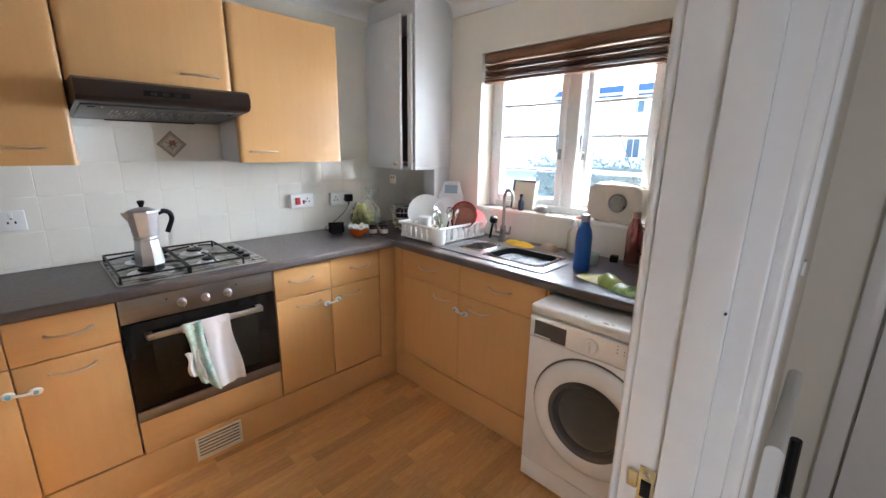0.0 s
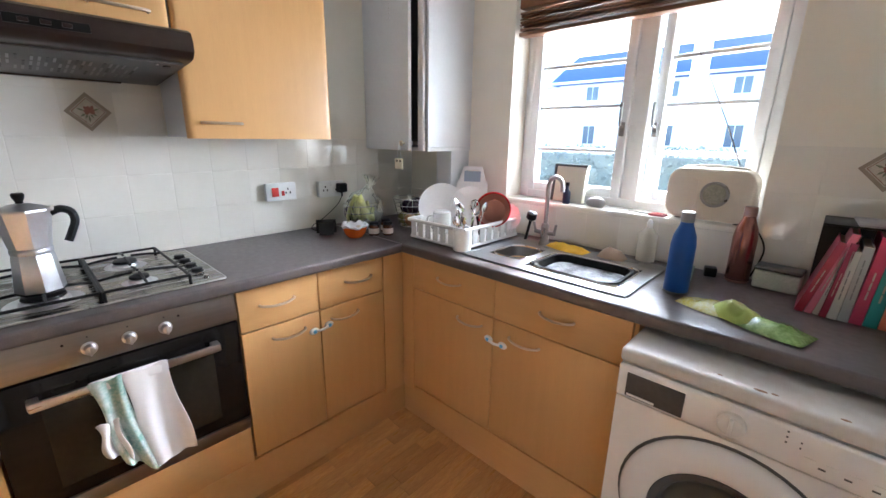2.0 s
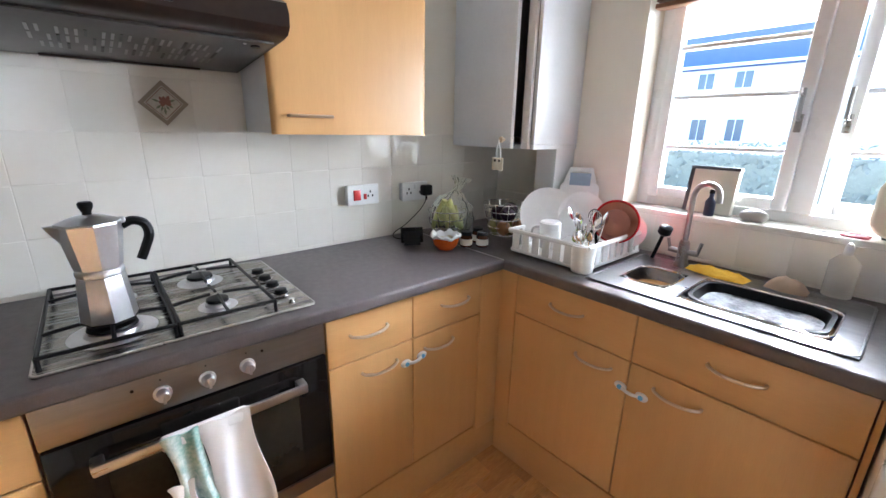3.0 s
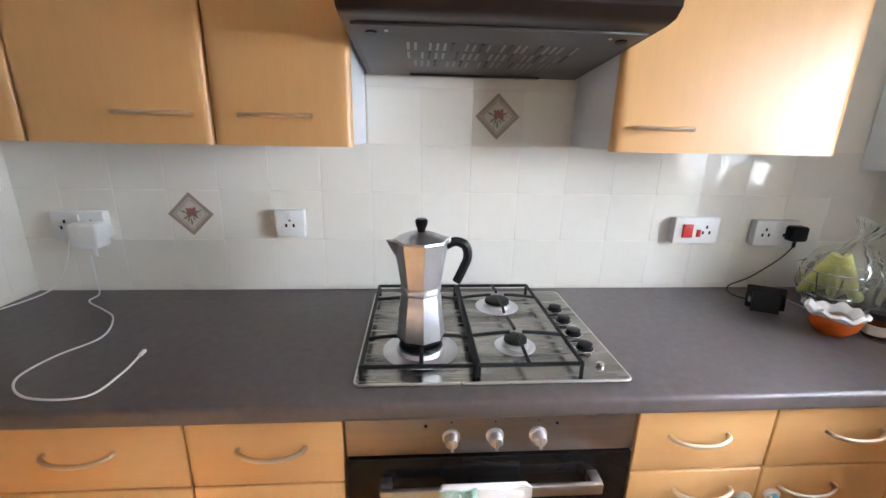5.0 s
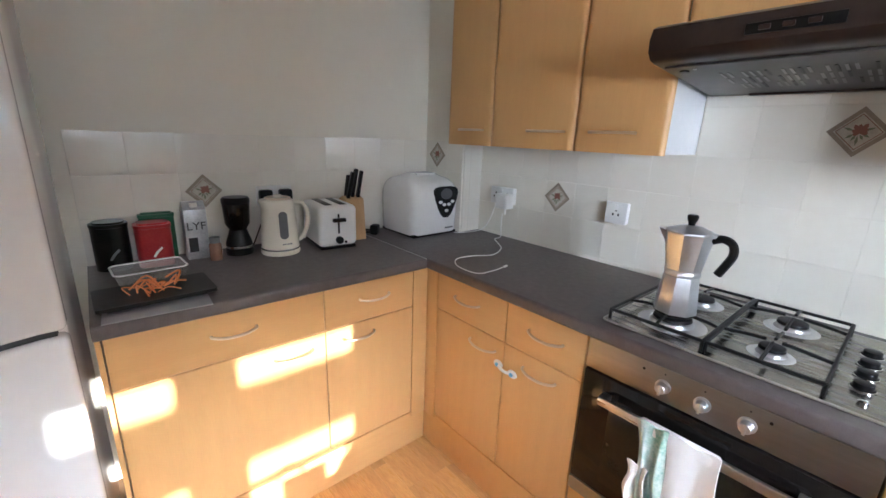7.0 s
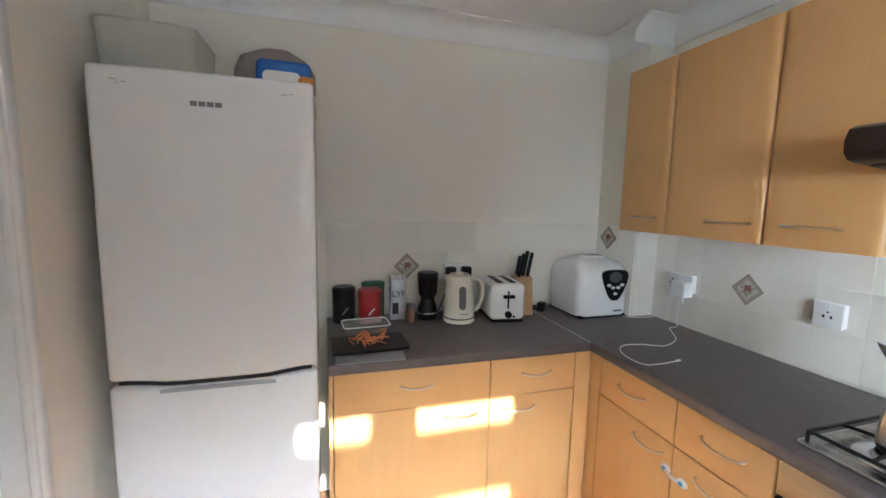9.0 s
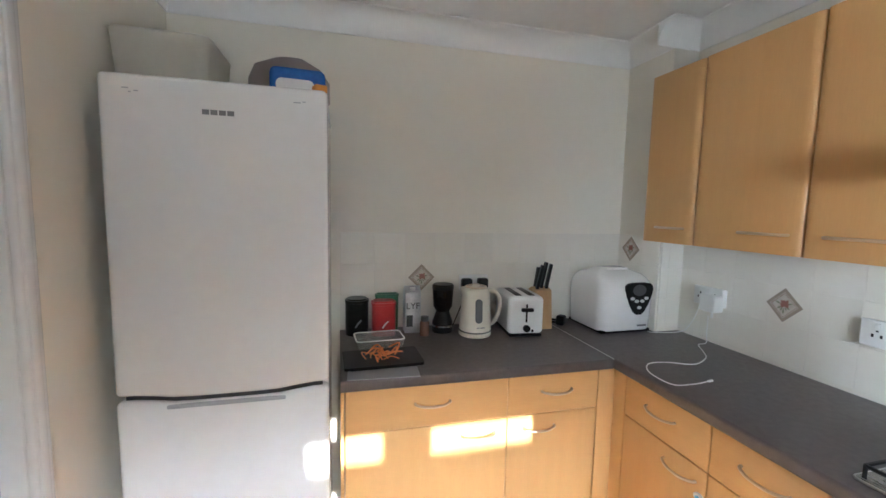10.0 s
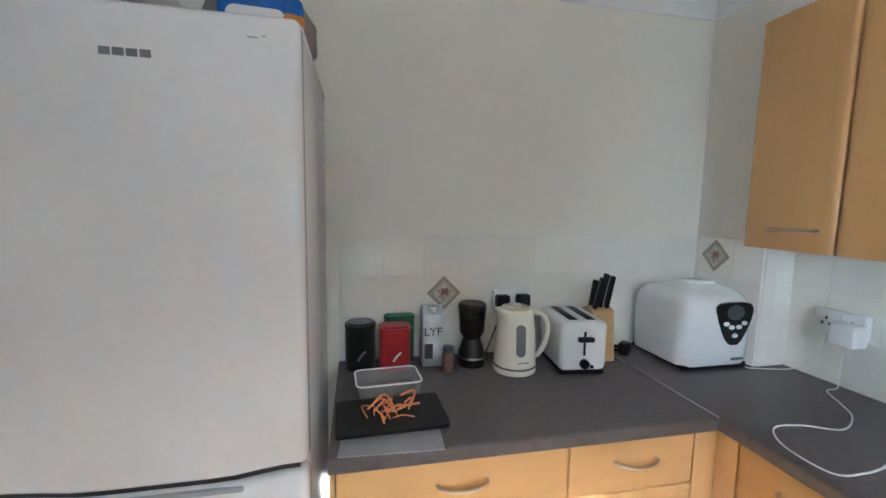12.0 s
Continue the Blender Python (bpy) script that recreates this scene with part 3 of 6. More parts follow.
for yy in (-0.25, 0.25):
    part("lamp_hole", lathe(B(), [(0.012, -0.007), (0.012, -0.002)], (0, 0, 0), 2, 16), BLACK, hood, "", m @ pose(0.15, yy, 0))
    part("fixing_screw", lathe(B(), [(0.004, -0.006), (0.004, -0.002)], (0, 0, 0), 2, 10), STEEL, hood, "", m @ pose(0.165, yy * 0.88, 0))
part("grease_rail", box(B(), -2.40, 0.12, 1.553, -2.385, HW - 0.12, 1.563, 0.002), HOODM, hood)
part("control_strip", box(B(), -1.951, 0.20, 1.632, -1.9475, 0.36, 1.654, 0.001), BLACK, hood)
for i in range(3):
    part("slide_switch", box(B(), -1.9485, 0.225 + i * 0.04, 1.638, -1.944, 0.245 + i * 0.04, 1.648, 0.001), HOODM, hood)

# ---- oven ----
oven = thing("built_in_oven", "built-in black glass oven with steel control panel", "oven", pose(FW, 0.4235, 0, 0, 0, 90))
OW = 0.60
part("body", box(B(), 0.004, 0.03, 0.19, OW - 0.004, 0.53, 0.866), CARC, oven)
part("control_panel", box(B(), 0.0, 0.0, 0.765, OW, 0.028, 0.866, 0.002), OVENST, oven)
for kx in (0.212, 0.302, 0.392):
    k = part("knob", lathe(B(), [(0.0185, 0.0), (0.0185, -0.005), (0.0145, -0.007), (0.0135, -0.021), (0.011, -0.024)], (kx, 0, 0.808), 1, 20), ALU, oven, "round chrome oven knob")
    part("pointer", box(B(), kx - 0.003, -0.029, 0.794, kx + 0.003, -0.0235, 0.822, 0.001), ALU, k)
    part("mark", lathe(B(), [(0.002, -0.0012), (0.002, 0.0)], (kx, 0, 0.842), 1, 8), BLACK, oven)
for kx in (0.16, 0.43):
    part("indicator", lathe(B(), [(0.0035, -0.002), (0.0035, 0.0)], (kx, 0, 0.835), 1, 10), BLACK, oven)
od = part("oven_door", box(B(), 0.001, -0.004, 0.378, OW - 0.001, 0.026, 0.760, 0.003), BLACKGL, oven)
part("window_glass", box(B(), 0.09, -0.0062, 0.42, OW - 0.09, -0.0035, 0.68, 0.001), GREYGL, od)
part("trim", box(B(), 0.0, -0.006, 0.328, OW, 0.026, 0.375, 0.002), OVENST, oven, "steel trim under the oven door")
bm = B()
box(bm, 0.07, -0.046, 0.692, OW - 0.075, -0.034, 0.718, 0.004)
for hx in (0.08, OW - 0.085):
    box(bm, hx - 0.012, -0.036, 0.694, hx + 0.012, -0.003, 0.716, 0.003)
part("door_handle", bm, STEEL, od, "flat brushed steel bar handle")
solid("oven_panel", box(B(), 0.0015, 0.0, 0.172, OW - 0.0015, 0.02, 0.325, 0.003), BEECH_H, "beech-effect filler panel under the oven", "filler panel", pose(FW, 0.4235, 0, 0, 0, 90))
VENTM = mat("cream_vent_plastic", (0.76, 0.70, 0.55), 0.4)
vent = thing("vent_grille", "cream plastic louvred vent set in the plinth", "vent", pose(FW - 0.005, 0.607, 0.025, 0, 0, 90))
bm = B()
box(bm, 0, -0.006, 0, 0.2, 0, 0.01, 0.002), box(bm, 0, -0.006, 0.112, 0.2, 0, 0.122, 0.002), box(bm, 0, -0.006, 0.01, 0.012, 0, 0.112, 0.002), box(bm, 0.188, -0.006, 0.01, 0.2, 0, 0.112, 0.002)
part("frame", bm, VENTM, vent)
part("backing", box(B(), 0.012, -0.0015, 0.01, 0.188, 0, 0.112), HOODG, vent)
for i in range(6):
    part("slat", box(B(), 0.012, -0.006, -0.0055, 0.188, 0.0, 0.0055, 0.0015, 2, pose(0, -0.003, 0.019 + i * 0.0168, 25, 0, 0)), VENTM, vent)

# tea towel over the oven handle
def cloth(bm, x0, x1, top, bot_l, bot_r, y, folds, amp, n=22, rows=16, back=0.12, lean=0.0):
    grid = []
    for j in range(rows + 1):
        row = []
        for i in range(n + 1):
            u, v = i / n, j / rows
            bot = bot_l + (bot_r - bot_l) * u
            z = top - (top - bot) * v
            f = math.sin(u * math.pi * folds + 0.6 * v) * amp * (0.15 + v) + math.sin(u * 17 + v * 5) * amp * 0.25 * v
            row.append(bm.verts.new((x0 + (x1 - x0) * u + lean * v + 0.006 * math.sin(v * 6 + u * 3), y - f - 0.004 * v, z + 0.004 * math.sin(u * 9))))
        grid.append(row)
    for j in range(rows):
        for i in range(n):
            bm.faces.new((grid[j][i], grid[j][i + 1], grid[j + 1][i + 1], grid[j + 1][i]))
    return bm


TOWELW = mat("white_cotton_towel", (0.80, 0.79, 0.77), 0.9, scale=30, bump=0.18, bscale=350)
TOWELG = mat("green_print_towel", (0.72, 0.76, 0.70), 0.9, col2=(0.16, 0.36, 0.30), scale=14, bump=0.5, bscale=350, fine=0.3)
towel = thing("tea_towel", "white tea towel with green pattern over the oven handle", "tea towel", pose(FW, 0.4235, 0, 0, 0, 90))


def hang(name, bm, material, label):
    bmesh.ops.recalc_face_normals(bm, faces=bm.faces[:])
    bmesh.ops.solidify(bm, geom=bm.faces[:], thickness=0.004)
    part(name, bm, material, towel, label)


hang("front_fall", cloth(B(), 0.255, 0.372, 0.724, 0.39, 0.40, -0.052, 2.2, 0.010, lean=0.035), TOWELW, "plain white half")
hang("side_fall", cloth(B(), 0.185, 0.262, 0.724, 0.45, 0.37, -0.054, 3.2, 0.016, lean=0.045), TOWELG, "green patterned half")
hang("corner_fall", cloth(B(), 0.182, 0.235, 0.60, 0.50, 0.46, -0.064, 2.4, 0.014, lean=0.01), TOWELW, "gathered white corner")
bm = B()
box(bm, 0.188, -0.0515, 0.686, 0.371, -0.0300, 0.7235, 0.009, 4)
part("fold", bm, TOWELW, towel)

# ---- gas hob ----
hob = thing("gas_hob", "stainless steel four-burner gas hob with black pan supports", "hob", pose(0, 0, CT))
hx0, hx1, hy0, hy1 = -2.385, -1.900, 0.440, 1.015
bm = B()
prism(bm, rrect(hx0, hy0, hx1, hy1, 0.012), 0.0003, 0.007, 2)
part("plate", bm, HOBST, hob)
part("plate_edge", tube(B(), [(*p, 0.0045) for p in rrect(hx0, hy0, hx1, hy1, 0.012)], 0.0032, 6, True), STEEL, hob)
BURN = ((-2.265, 0.575, 0.036), (-2.035, 0.575, 0.050), (-2.275, 0.80, 0.036), (-2.045, 0.80, 0.028))
for bx, by, br in BURN:
    b = part("burner", lathe(B(), [(br * 1.75, 0.007), (br * 1.7, 0.0085), (br * 1.15, 0.0095), (br * 1.05, 0.018), (br * 0.9, 0.02)], (bx, by, 0), 2, 28), ALU, hob, "round aluminium burner ring")
    part("burner_cap", lathe(B(), [(br * 0.95, 0.020), (br, 0.022), (br * 0.95, 0.029), (br * 0.6, 0.031)], (bx, by, 0), 2, 28), BLACKM, b)
for gy0, gy1 in ((0.452, 0.686), (0.694, 0.912)):
    g = B()
    gx0, gx1, gz = -2.372, -1.918, 0.034
    o = [(gx0, gy0, gz), (gx1, gy0, gz), (gx1, gy1, gz), (gx0, gy1, gz)]
    tube(g, [o[0], o[1]], 0.0047, 6), tube(g, [o[1], o[2]], 0.0047, 6), tube(g, [o[2], o[3]], 0.0047, 6), tube(g, [o[3], o[0]], 0.0047, 6)
    for px, py, _ in o:
        tube(g, [(px, py, 0.006), (px, py, gz + 0.002)], 0.0047, 6)
    for bx, by, br in BURN:
        if gy0 < by < gy1:
            for dx, dy in ((1, 0), (-1, 0), (0, 1), (0, -1)):
                ex = gx1 if dx > 0 else gx0 if dx < 0 else bx
                ey = gy1 if dy > 0 else gy0 if dy < 0 else by
                if dx and abs(ex - bx) > 0.25:
                    ex = bx + dx * 0.1
                tube(g, curve([(ex, ey, gz), (bx + dx * (br + 0.03), by + dy * (br + 0.03), gz + 0.006), (bx + dx * br * 0.55, by + dy * br * 0.55, gz + 0.009)], 4), 0.0044, 6)
    part("pan_support", g, BLACKM, hob, "black enamelled wire pan support")
for i in range(4):
    k = part("control_knob", lathe(B(), [(0.021, 0.007), (0.021, 0.011), (0.018, 0.0125), (0.017, 0.022), (0.013, 0.0235)], (-2.24 + i * 0.072, 0.962, 0), 2, 20), BLACK, hob, "black plastic hob knob")
    part("knob_ring", lathe(B(), [(0.0225, 0.007), (0.0225, 0.0095), (0.021, 0.0105)], (-2.24 + i * 0.072, 0.962, 0), 2, 20), CHROME, k)
part("ignition_button", lathe(B(), [(0.009, 0.007), (0.009, 0.013), (0.006, 0.015)], (-1.952, 0.968, 0), 2, 14), CHROME, hob)

# ---- moka pot ----
mk = thing("moka_pot", "faceted aluminium stovetop coffee pot with black handle", "coffee pot", pose(-2.035, 0.575, CT + 0.0425, 0, 0, 96))
def octo(prof):
    return lathe(B(), prof, (0, 0, 0), 2, 8)
part("boiler", octo([(0.053, 0.0), (0.055, 0.004), (0.0455, 0.100), (0.0435, 0.107)]), ALU, mk)
part("collar", octo([(0.0435, 0.108), (0.0455, 0.111), (0.0455, 0.122), (0.0430, 0.125)]), ALU, mk)
part("base_ring", lathe(B(), [(0.053, -0.003), (0.0555, 0.0), (0.0555, 0.004)], (0, 0, 0), 2, 8), BLACKM, mk)
up = part("upper_chamber", octo([(0.0445, 0.126), (0.0455, 0.131), (0.0590, 0.222), (0.0600, 0.226)]), ALU, mk)
bm = B()
sv = [bm.verts.new(c) for c in ((-0.052, 0.020, 0.2262), (-0.052, -0.020, 0.2262), (-0.076, 0.003, 0.2295), (-0.076, -0.003, 0.2295), (-0.0530, 0.0, 0.186))]
for f in ((0, 2, 4), (2, 3, 4), (3, 1, 4), (0, 1, 3, 2), (0, 4, 1)):
    bm.faces.new([sv[i] for i in f])
bmesh.ops.recalc_face_normals(bm, faces=bm.faces[:])
part("spout", bm, ALU, mk)
part("lid", octo([(0.0600, 0.2265), (0.0590, 0.231), (0.028, 0.243), (0.012, 0.246)]), ALU, mk)
part("lid_hinge", box(B(), 0.050, -0.009, 0.219, 0.064, 0.009, 0.233, 0.003), ALU, mk)
part("lid_knob", lathe(B(), [(0.009, 0.245), (0.008, 0.250), (0.013, 0.262), (0.014, 0.270), (0.011, 0.274)], (0, 0, 0), 2, 12), BLACK, mk)
bm = B()
hp = curve([(0.054, 0, 0.214), (0.076, 0, 0.222), (0.098, 0, 0.212), (0.104, 0, 0.186), (0.093, 0, 0.156), (0.080, 0, 0.128)], 5)
tube(bm, hp, 0.0105, 8)
part("handle", bm, BLACK, mk, "black curved plastic handle")
part("valve", lathe(B(), [(0.005, 0.0), (0.005, 0.008)], (0.0, 0.052, 0.075), 1, 10), BRASS, mk)

# ---- washing machine ----
wm = thing("washing_machine", "white front-loading washing machine under the worktop", "washing machine", pose(-0.800, 1.635, 0))
MW = 0.58
part("body", box(B(), 0, 0.012, 0.03, MW, 0.55, 0.80, 0.006), APPL, wm)
part("lid", box(B(), -0.003, 0.0, 0.803, MW + 0.003, 0.555, 0.845, 0.012, 3), LIDW, wm, "white worn top panel")
part("front_panel", box(B(), 0.0, 0.0, 0.115, MW, 0.014, 0.700, 0.006), APPL, wm)
part("control_panel", box(B(), 0.0, -0.006, 0.703, MW, 0.014, 0.800, 0.008, 3), APPL, wm)
part("kick_panel", box(B(), 0.0, 0.002, 0.02, MW, 0.014, 0.112, 0.004), APPL, wm)
RUST = mat("rust_mark", (0.22, 0.10, 0.05), 0.8, col2=(0.34, 0.20, 0.12), scale=40)
for rx, ry, rr in ((0.30, 0.020, 0.009), (0.325, 0.024, 0.005), (0.44, 0.018, 0.006), (0.22, 0.03, 0.004)):
    part("rust_spot", lathe(B(), [(rr, 0.8448), (rr * 0.8, 0.8456)], (rx, ry, 0), 2, 10, 1.6, 0.7), RUST, wm, "small rust mark on the lid edge")
part("drawer_recess", box(B(), 0.025, -0.0085, 0.712, 0.165, -0.004, 0.782, 0.003), HOODG, wm, "open dark detergent drawer slot")
part("drawer_lip", box(B(), 0.03, -0.011, 0.716, 0.10, -0.007, 0.722, 0.001), WHITEP, wm)
k = part("programme_dial", lathe(B(), [(0.030, -0.006), (0.029, -0.018), (0.024, -0.022)], (0.265, 0, 0.752), 1, 28), WHITEP, wm)
part("dial_grip", box(B(), 0.261, -0.030, 0.730, 0.269, -0.02, 0.774, 0.002), WHITEP, k)
for i in range(4):
    part("button", box(B(), 0.395 + i * 0.035, -0.009, 0.738, 0.415 + i * 0.035, -0.004, 0.745, 0.001), WHITEP, wm)
for i, (bx, bz, bw) in enumerate(((0.36, 0.785, 0.004), (0.36, 0.772, 0.004), (0.36, 0.759, 0.004), (0.385, 0.77, 0.003), (0.385, 0.757, 0.003), (0.54, 0.772, 0.004), (0.54, 0.757, 0.004), (0.54, 0.742, 0.004), (0.42, 0.728, 0.012), (0.46, 0.728, 0.012), (0.5, 0.728, 0.012))):
    part("printed_mark", box(B(), bx, -0.0068, bz, bx + bw, -0.0058, bz + 0.004), APPLG, wm)
dc = (0.285, 0, 0.445)
dr = part("porthole", lathe(B(), [(0.235, 0.002), (0.236, -0.012), (0.228, -0.024), (0.205, -0.032), (0.172, -0.034), (0.160, -0.028), (0.155, 0.0)], dc, 1, 48, cap=False), APPL, wm, "round white porthole door ring")
part("seal_ring", lathe(B(), [(0.160, -0.026), (0.158, -0.030), (0.140, -0.026), (0.128, -0.006), (0.126, 0.0)], dc, 1, 40, cap=False), APPLG, dr, "dark grey inner ring")
part("door_glass", lathe(B(), [(0.132, -0.012), (0.125, -0.020), (0.09, -0.010), (0.0, -0.002)], dc, 1, 36, cap=False), DRUMGL, dr, "smoked bowl glass")
part("drum", lathe(B(), [(0.15, 0.0), (0.15, 0.012)], dc, 1, 36), DRUMST, dr)
# flat dark grey ring painted as the shade round the porthole door
part("gap_shade_ring", lathe(B(), [(0.2355, -0.0016), (0.2435, -0.0016), (0.2435, 0.003)], dc, 1, 48, cap=False), APPLG, wm)
part("latch_grip", box(B(), 0.455, -0.036, 0.40, 0.505, -0.022, 0.475, 0.008, 3), APPL, dr)
for fx in (0.05, MW - 0.05):
    part("foot", lathe(B(), [(0.02, 0.0), (0.02, 0.012), (0.012, 0.03)], (fx, 0.06, 0), 2, 14), RUBBER, wm)
    part("foot", lathe(B(), [(0.02, 0.0), (0.02, 0.012), (0.012, 0.03)], (fx, 0.48, 0), 2, 14), RUBBER, wm)

# ---- fridge freezer ----
fr = thing("fridge_freezer", "tall white two-door fridge freezer, slightly marked", "fridge freezer", pose(-0.160, -0.262, 0, 0, 0, 180))
QW, QH, SEAM = 0.590, 1.845, 0.918
part("cabinet", box(B(), 0.003, 0.062, 0.03, QW - 0.003, 0.60, QH - 0.012, 0.006), APPL, fr)
part("top_panel", box(B(), 0.0, 0.045, QH - 0.012, QW, 0.60, QH, 0.006), APPL, fr)
n = 12
def fdoor(z0, z1, top_wave):
    """Door with a gently dipping edge at the seam."""
    bm = B()
    rows = []
    for yy in (0.0, 0.055):
        r = []
        for side in (0, 1):
            for i in range(n + 1):
                u = i / n
                dip = 0.016 * (1 / (1 + math.exp(-(u - 0.82) * 26))) + 0.016 * (1 / (1 + math.exp((u - 0.18) * 26)))
                z = (z1 + (dip if top_wave else 0)) if side == 0 else (z0 + (0 if top_wave else dip))
                r.append(bm.verts.new((QW * u, yy, z)))
        rows.append(r)
    f, b = rows
    for i in range(n):
        t0, t1, b0, b1 = i, i + 1, n + 1 + i, n + 2 + i
        bm.faces.new((f[t0], f[t1], f[b1], f[b0])), bm.faces.new((b[t1], b[t0], b[b0], b[b1]))
        bm.faces.new((f[t0], b[t0], b[t1], f[t1])), bm.faces.new((f[b0], f[b1], b[b1], b[b0]))
    for i in (0, n):
        bm.faces.new((f[i], f[n + 1 + i], b[n + 1 + i], b[i]))
    bmesh.ops.recalc_face_normals(bm, faces=bm.faces[:])
    es = [e for e in bm.edges if e.is_manifold and e.calc_face_angle(0) > 1.2]
    bmesh.ops.bevel(bm, geom=es, offset=0.015, segments=4, profile=0.5, affect="EDGES")
    return bm


GRIPM = mat("pale_grey_grip", (0.42, 0.43, 0.46), 0.35)
ud = part("fridge_door", fdoor(SEAM, QH - 0.004, False), APPL, fr)
ld = part("freezer_door", fdoor(0.09, SEAM - 0.016, True), APPL, fr)
part("handle_recess", box(B(), 0.13, -0.002, SEAM - 0.03, QW - 0.13, 0.012, SEAM - 0.018, 0.004), GRIPM, ld, "grey recessed grip")
part("gasket", box(B(), 0.02, 0.02, SEAM - 0.02, QW - 0.02, 0.05, SEAM + 0.018), RUBBER, fr)
LOGO = mat("grey_badge_print", (0.22, 0.22, 0.23), 0.35, 0.6)
for i in range(4):
    part("badge_bar", box(B(), 0.252 + i * 0.0215, -0.0015, 1.744, 0.270 + i * 0.0215, 0.0, 1.758, 0.001), LOGO, ud)
for k, (mx, mz, mw) in enumerate(((0.495, 0.050, 0.020), (0.520, 0.047, 0.009), (0.060, 0.046, 0.016), (0.088, 0.052, 0.010), (0.075, 0.056, 0.006))):
    part("scuff", box(B(), mx, -0.0008, QH - mz, mx + mw, 0.0, QH - mz + 0.003), GRIPM, ud, "faint grey scuff near the door top")
part("kick_grille", box(B(), 0.01, 0.05, 0.015, QW - 0.01, 0.07, 0.085, 0.003), APPLG, fr)
for fx in (0.06, QW - 0.06):
    for fy in (0.1, 0.54):
        part("foot", lathe(B(), [(0.02, 0.0), (0.02, 0.03)], (fx, fy, 0), 2, 12), RUBBER, fr)

# ---- boiler cupboard ----
bl = thing("boiler_cupboard", "tall white boiler housing with its door ajar", "boiler", pose(XW, 2.0, 0))
BW = 0.485
part("base_panel", box(B(), 0.004, 0.022, 1.315, BW, 0.344, 1.333, 0.001), CARC, bl)
part("side_panel", box(B(), BW - 0.018, 0.022, 1.334, BW, 0.344, 2.345, 0.001), CARC, bl)
part("side_panel", box(B(), 0.004, 0.022, 1.334, 0.02, 0.344, 2.345, 0.001), CARC, bl)
part("head_panel", box(B(), 0.021, 0.022, 2.225, BW - 0.019, 0.344, 2.345, 0.001), CARC, bl)
part("boiler", box(B(), 0.05, 0.10, 1.36, 0.43, 0.34, 2.15, 0.02), HOODG, bl)
bd = part("door", box(B(), 0.0, -0.019, 1.318, 0.412, 0.0, 2.222, 0.003), CARC, bl, "white door standing slightly ajar", pose(0.006, 0.018, 0, 0, 0, -6))
part("face_strip", box(B(), BW - 0.056, 0.004, 1.318, BW - 0.0185, 0.020, 2.222, 0.001), CARC, bl)
part("knob", lathe(B(), [(0.006, -0.019), (0.006, -0.028), (0.013, -0.034), (0.012, -0.042), (0.006, -0.045)], (0.375, 0, 1.353), 1, 16), NICKEL, bd)
bm = B()
for k in range(7):
    box(bm, 0.24, -0.0215, 1.93 + k * 0.022, 0.265, -0.0185, 1.94 + k * 0.022, 0.0015)
part("louvre", bm, CARC, bd)
tag = thing("hanging_tag", "small cream tag on a white loop hung from the knob", "tag", pose(-2.064, 1.926, 1.353))
part("loop", tube(B(), [(0, 0, 0.0), (-0.012, 0, -0.05), (-0.014, 0, -0.075), (0.014, 0, -0.075), (0.012, 0, -0.05)], 0.0022, 6, True), WHITEP, tag)
part("card", box(B(), -0.031, -0.004, -0.126, 0.031, 0.0, -0.074, 0.003), mat("cream_card", (0.74, 0.66, 0.50), 0.7), tag)
for k in (-0.012, 0.012):
    part("bead", lathe(B(), [(0.002, -0.007), (0.006, -0.006), (0.006, -0.004)], (k, 0, -0.086), 1, 10), mat("dark_bead", (0.05, 0.04, 0.03), 0.4), tag)
solid("pipe_boxing", box(B(), -2.07, 2.20, CT, -1.962, YN - 0.002, 1.315), CARC, "white boxed-in pipes below the boiler", "pipe boxing")

# ---- sink ----
sink = thing("kitchen_sink", "stainless steel inset sink with one and a half bowls", "sink", pose(0, 0, CT))
def bowl(bm, x0, y0, x1, y1, depth, r, flare=0.012):
    a = rrect(x0, y0, x1, y1, r)
    b = rrect(x0 + flare, y0 + flare, x1 - flare, y1 - flare, r)
    va, vb = [bm.verts.new((*p, 0.004)) for p in a], [bm.verts.new((*p, -depth)) for p in b]
    n = len(va)
    for i in range(n):
        bm.faces.new((va[i], va[(i + 1) % n], vb[(i + 1) % n], vb[i]))
    bm.faces.new(vb)
    return va


bm = B()
ox = rrect(-1.545, 1.825, -0.872, 2.275, 0.03)
b1, b2 = (-1.275, 1.885, -0.925, 2.145), (-1.475, 1.925, -1.325, 2.125)
# rim as strips round the two bowls
for q in ((-1.545, 1.825, -0.872, 1.885), (-1.545, 2.145, -0.872, 2.275), (-1.545, 1.885, -1.475, 2.145), (-1.325, 1.885, -1.275, 2.145), (-0.925, 1.885, -0.872, 2.145), (-1.475, 1.885, -1.325, 1.925), (-1.475, 2.125, -1.325, 2.145)):
    box(bm, q[0], q[1], 0.0003, q[2], q[3], 0.004)
tube(bm, [(*p, 0.003) for p in ox], 0.0035, 6, True)
part("rim", bm, SINKST, sink)
for i, (q, d) in enumerate(((b1, 0.15), (b2, 0.10))):
    bm = B()
    bowl(bm, *q, d, 0.05)
    c = part("bowl", bm, SINKST, sink, "pressed steel sink bowl")
    part("bowl_edge", tube(B(), [(*p, 0.004) for p in rrect(*q, 0.05)], 0.004, 6, True), CHROME, c)
    part("plug_hole", lathe(B(), [(0.03, -d + 0.001), (0.03, -d + 0.004), (0.02, -d + 0.003)], ((q[0] + q[2]) / 2, (q[1] + q[3]) / 2, 0), 2, 20), CHROME, c)
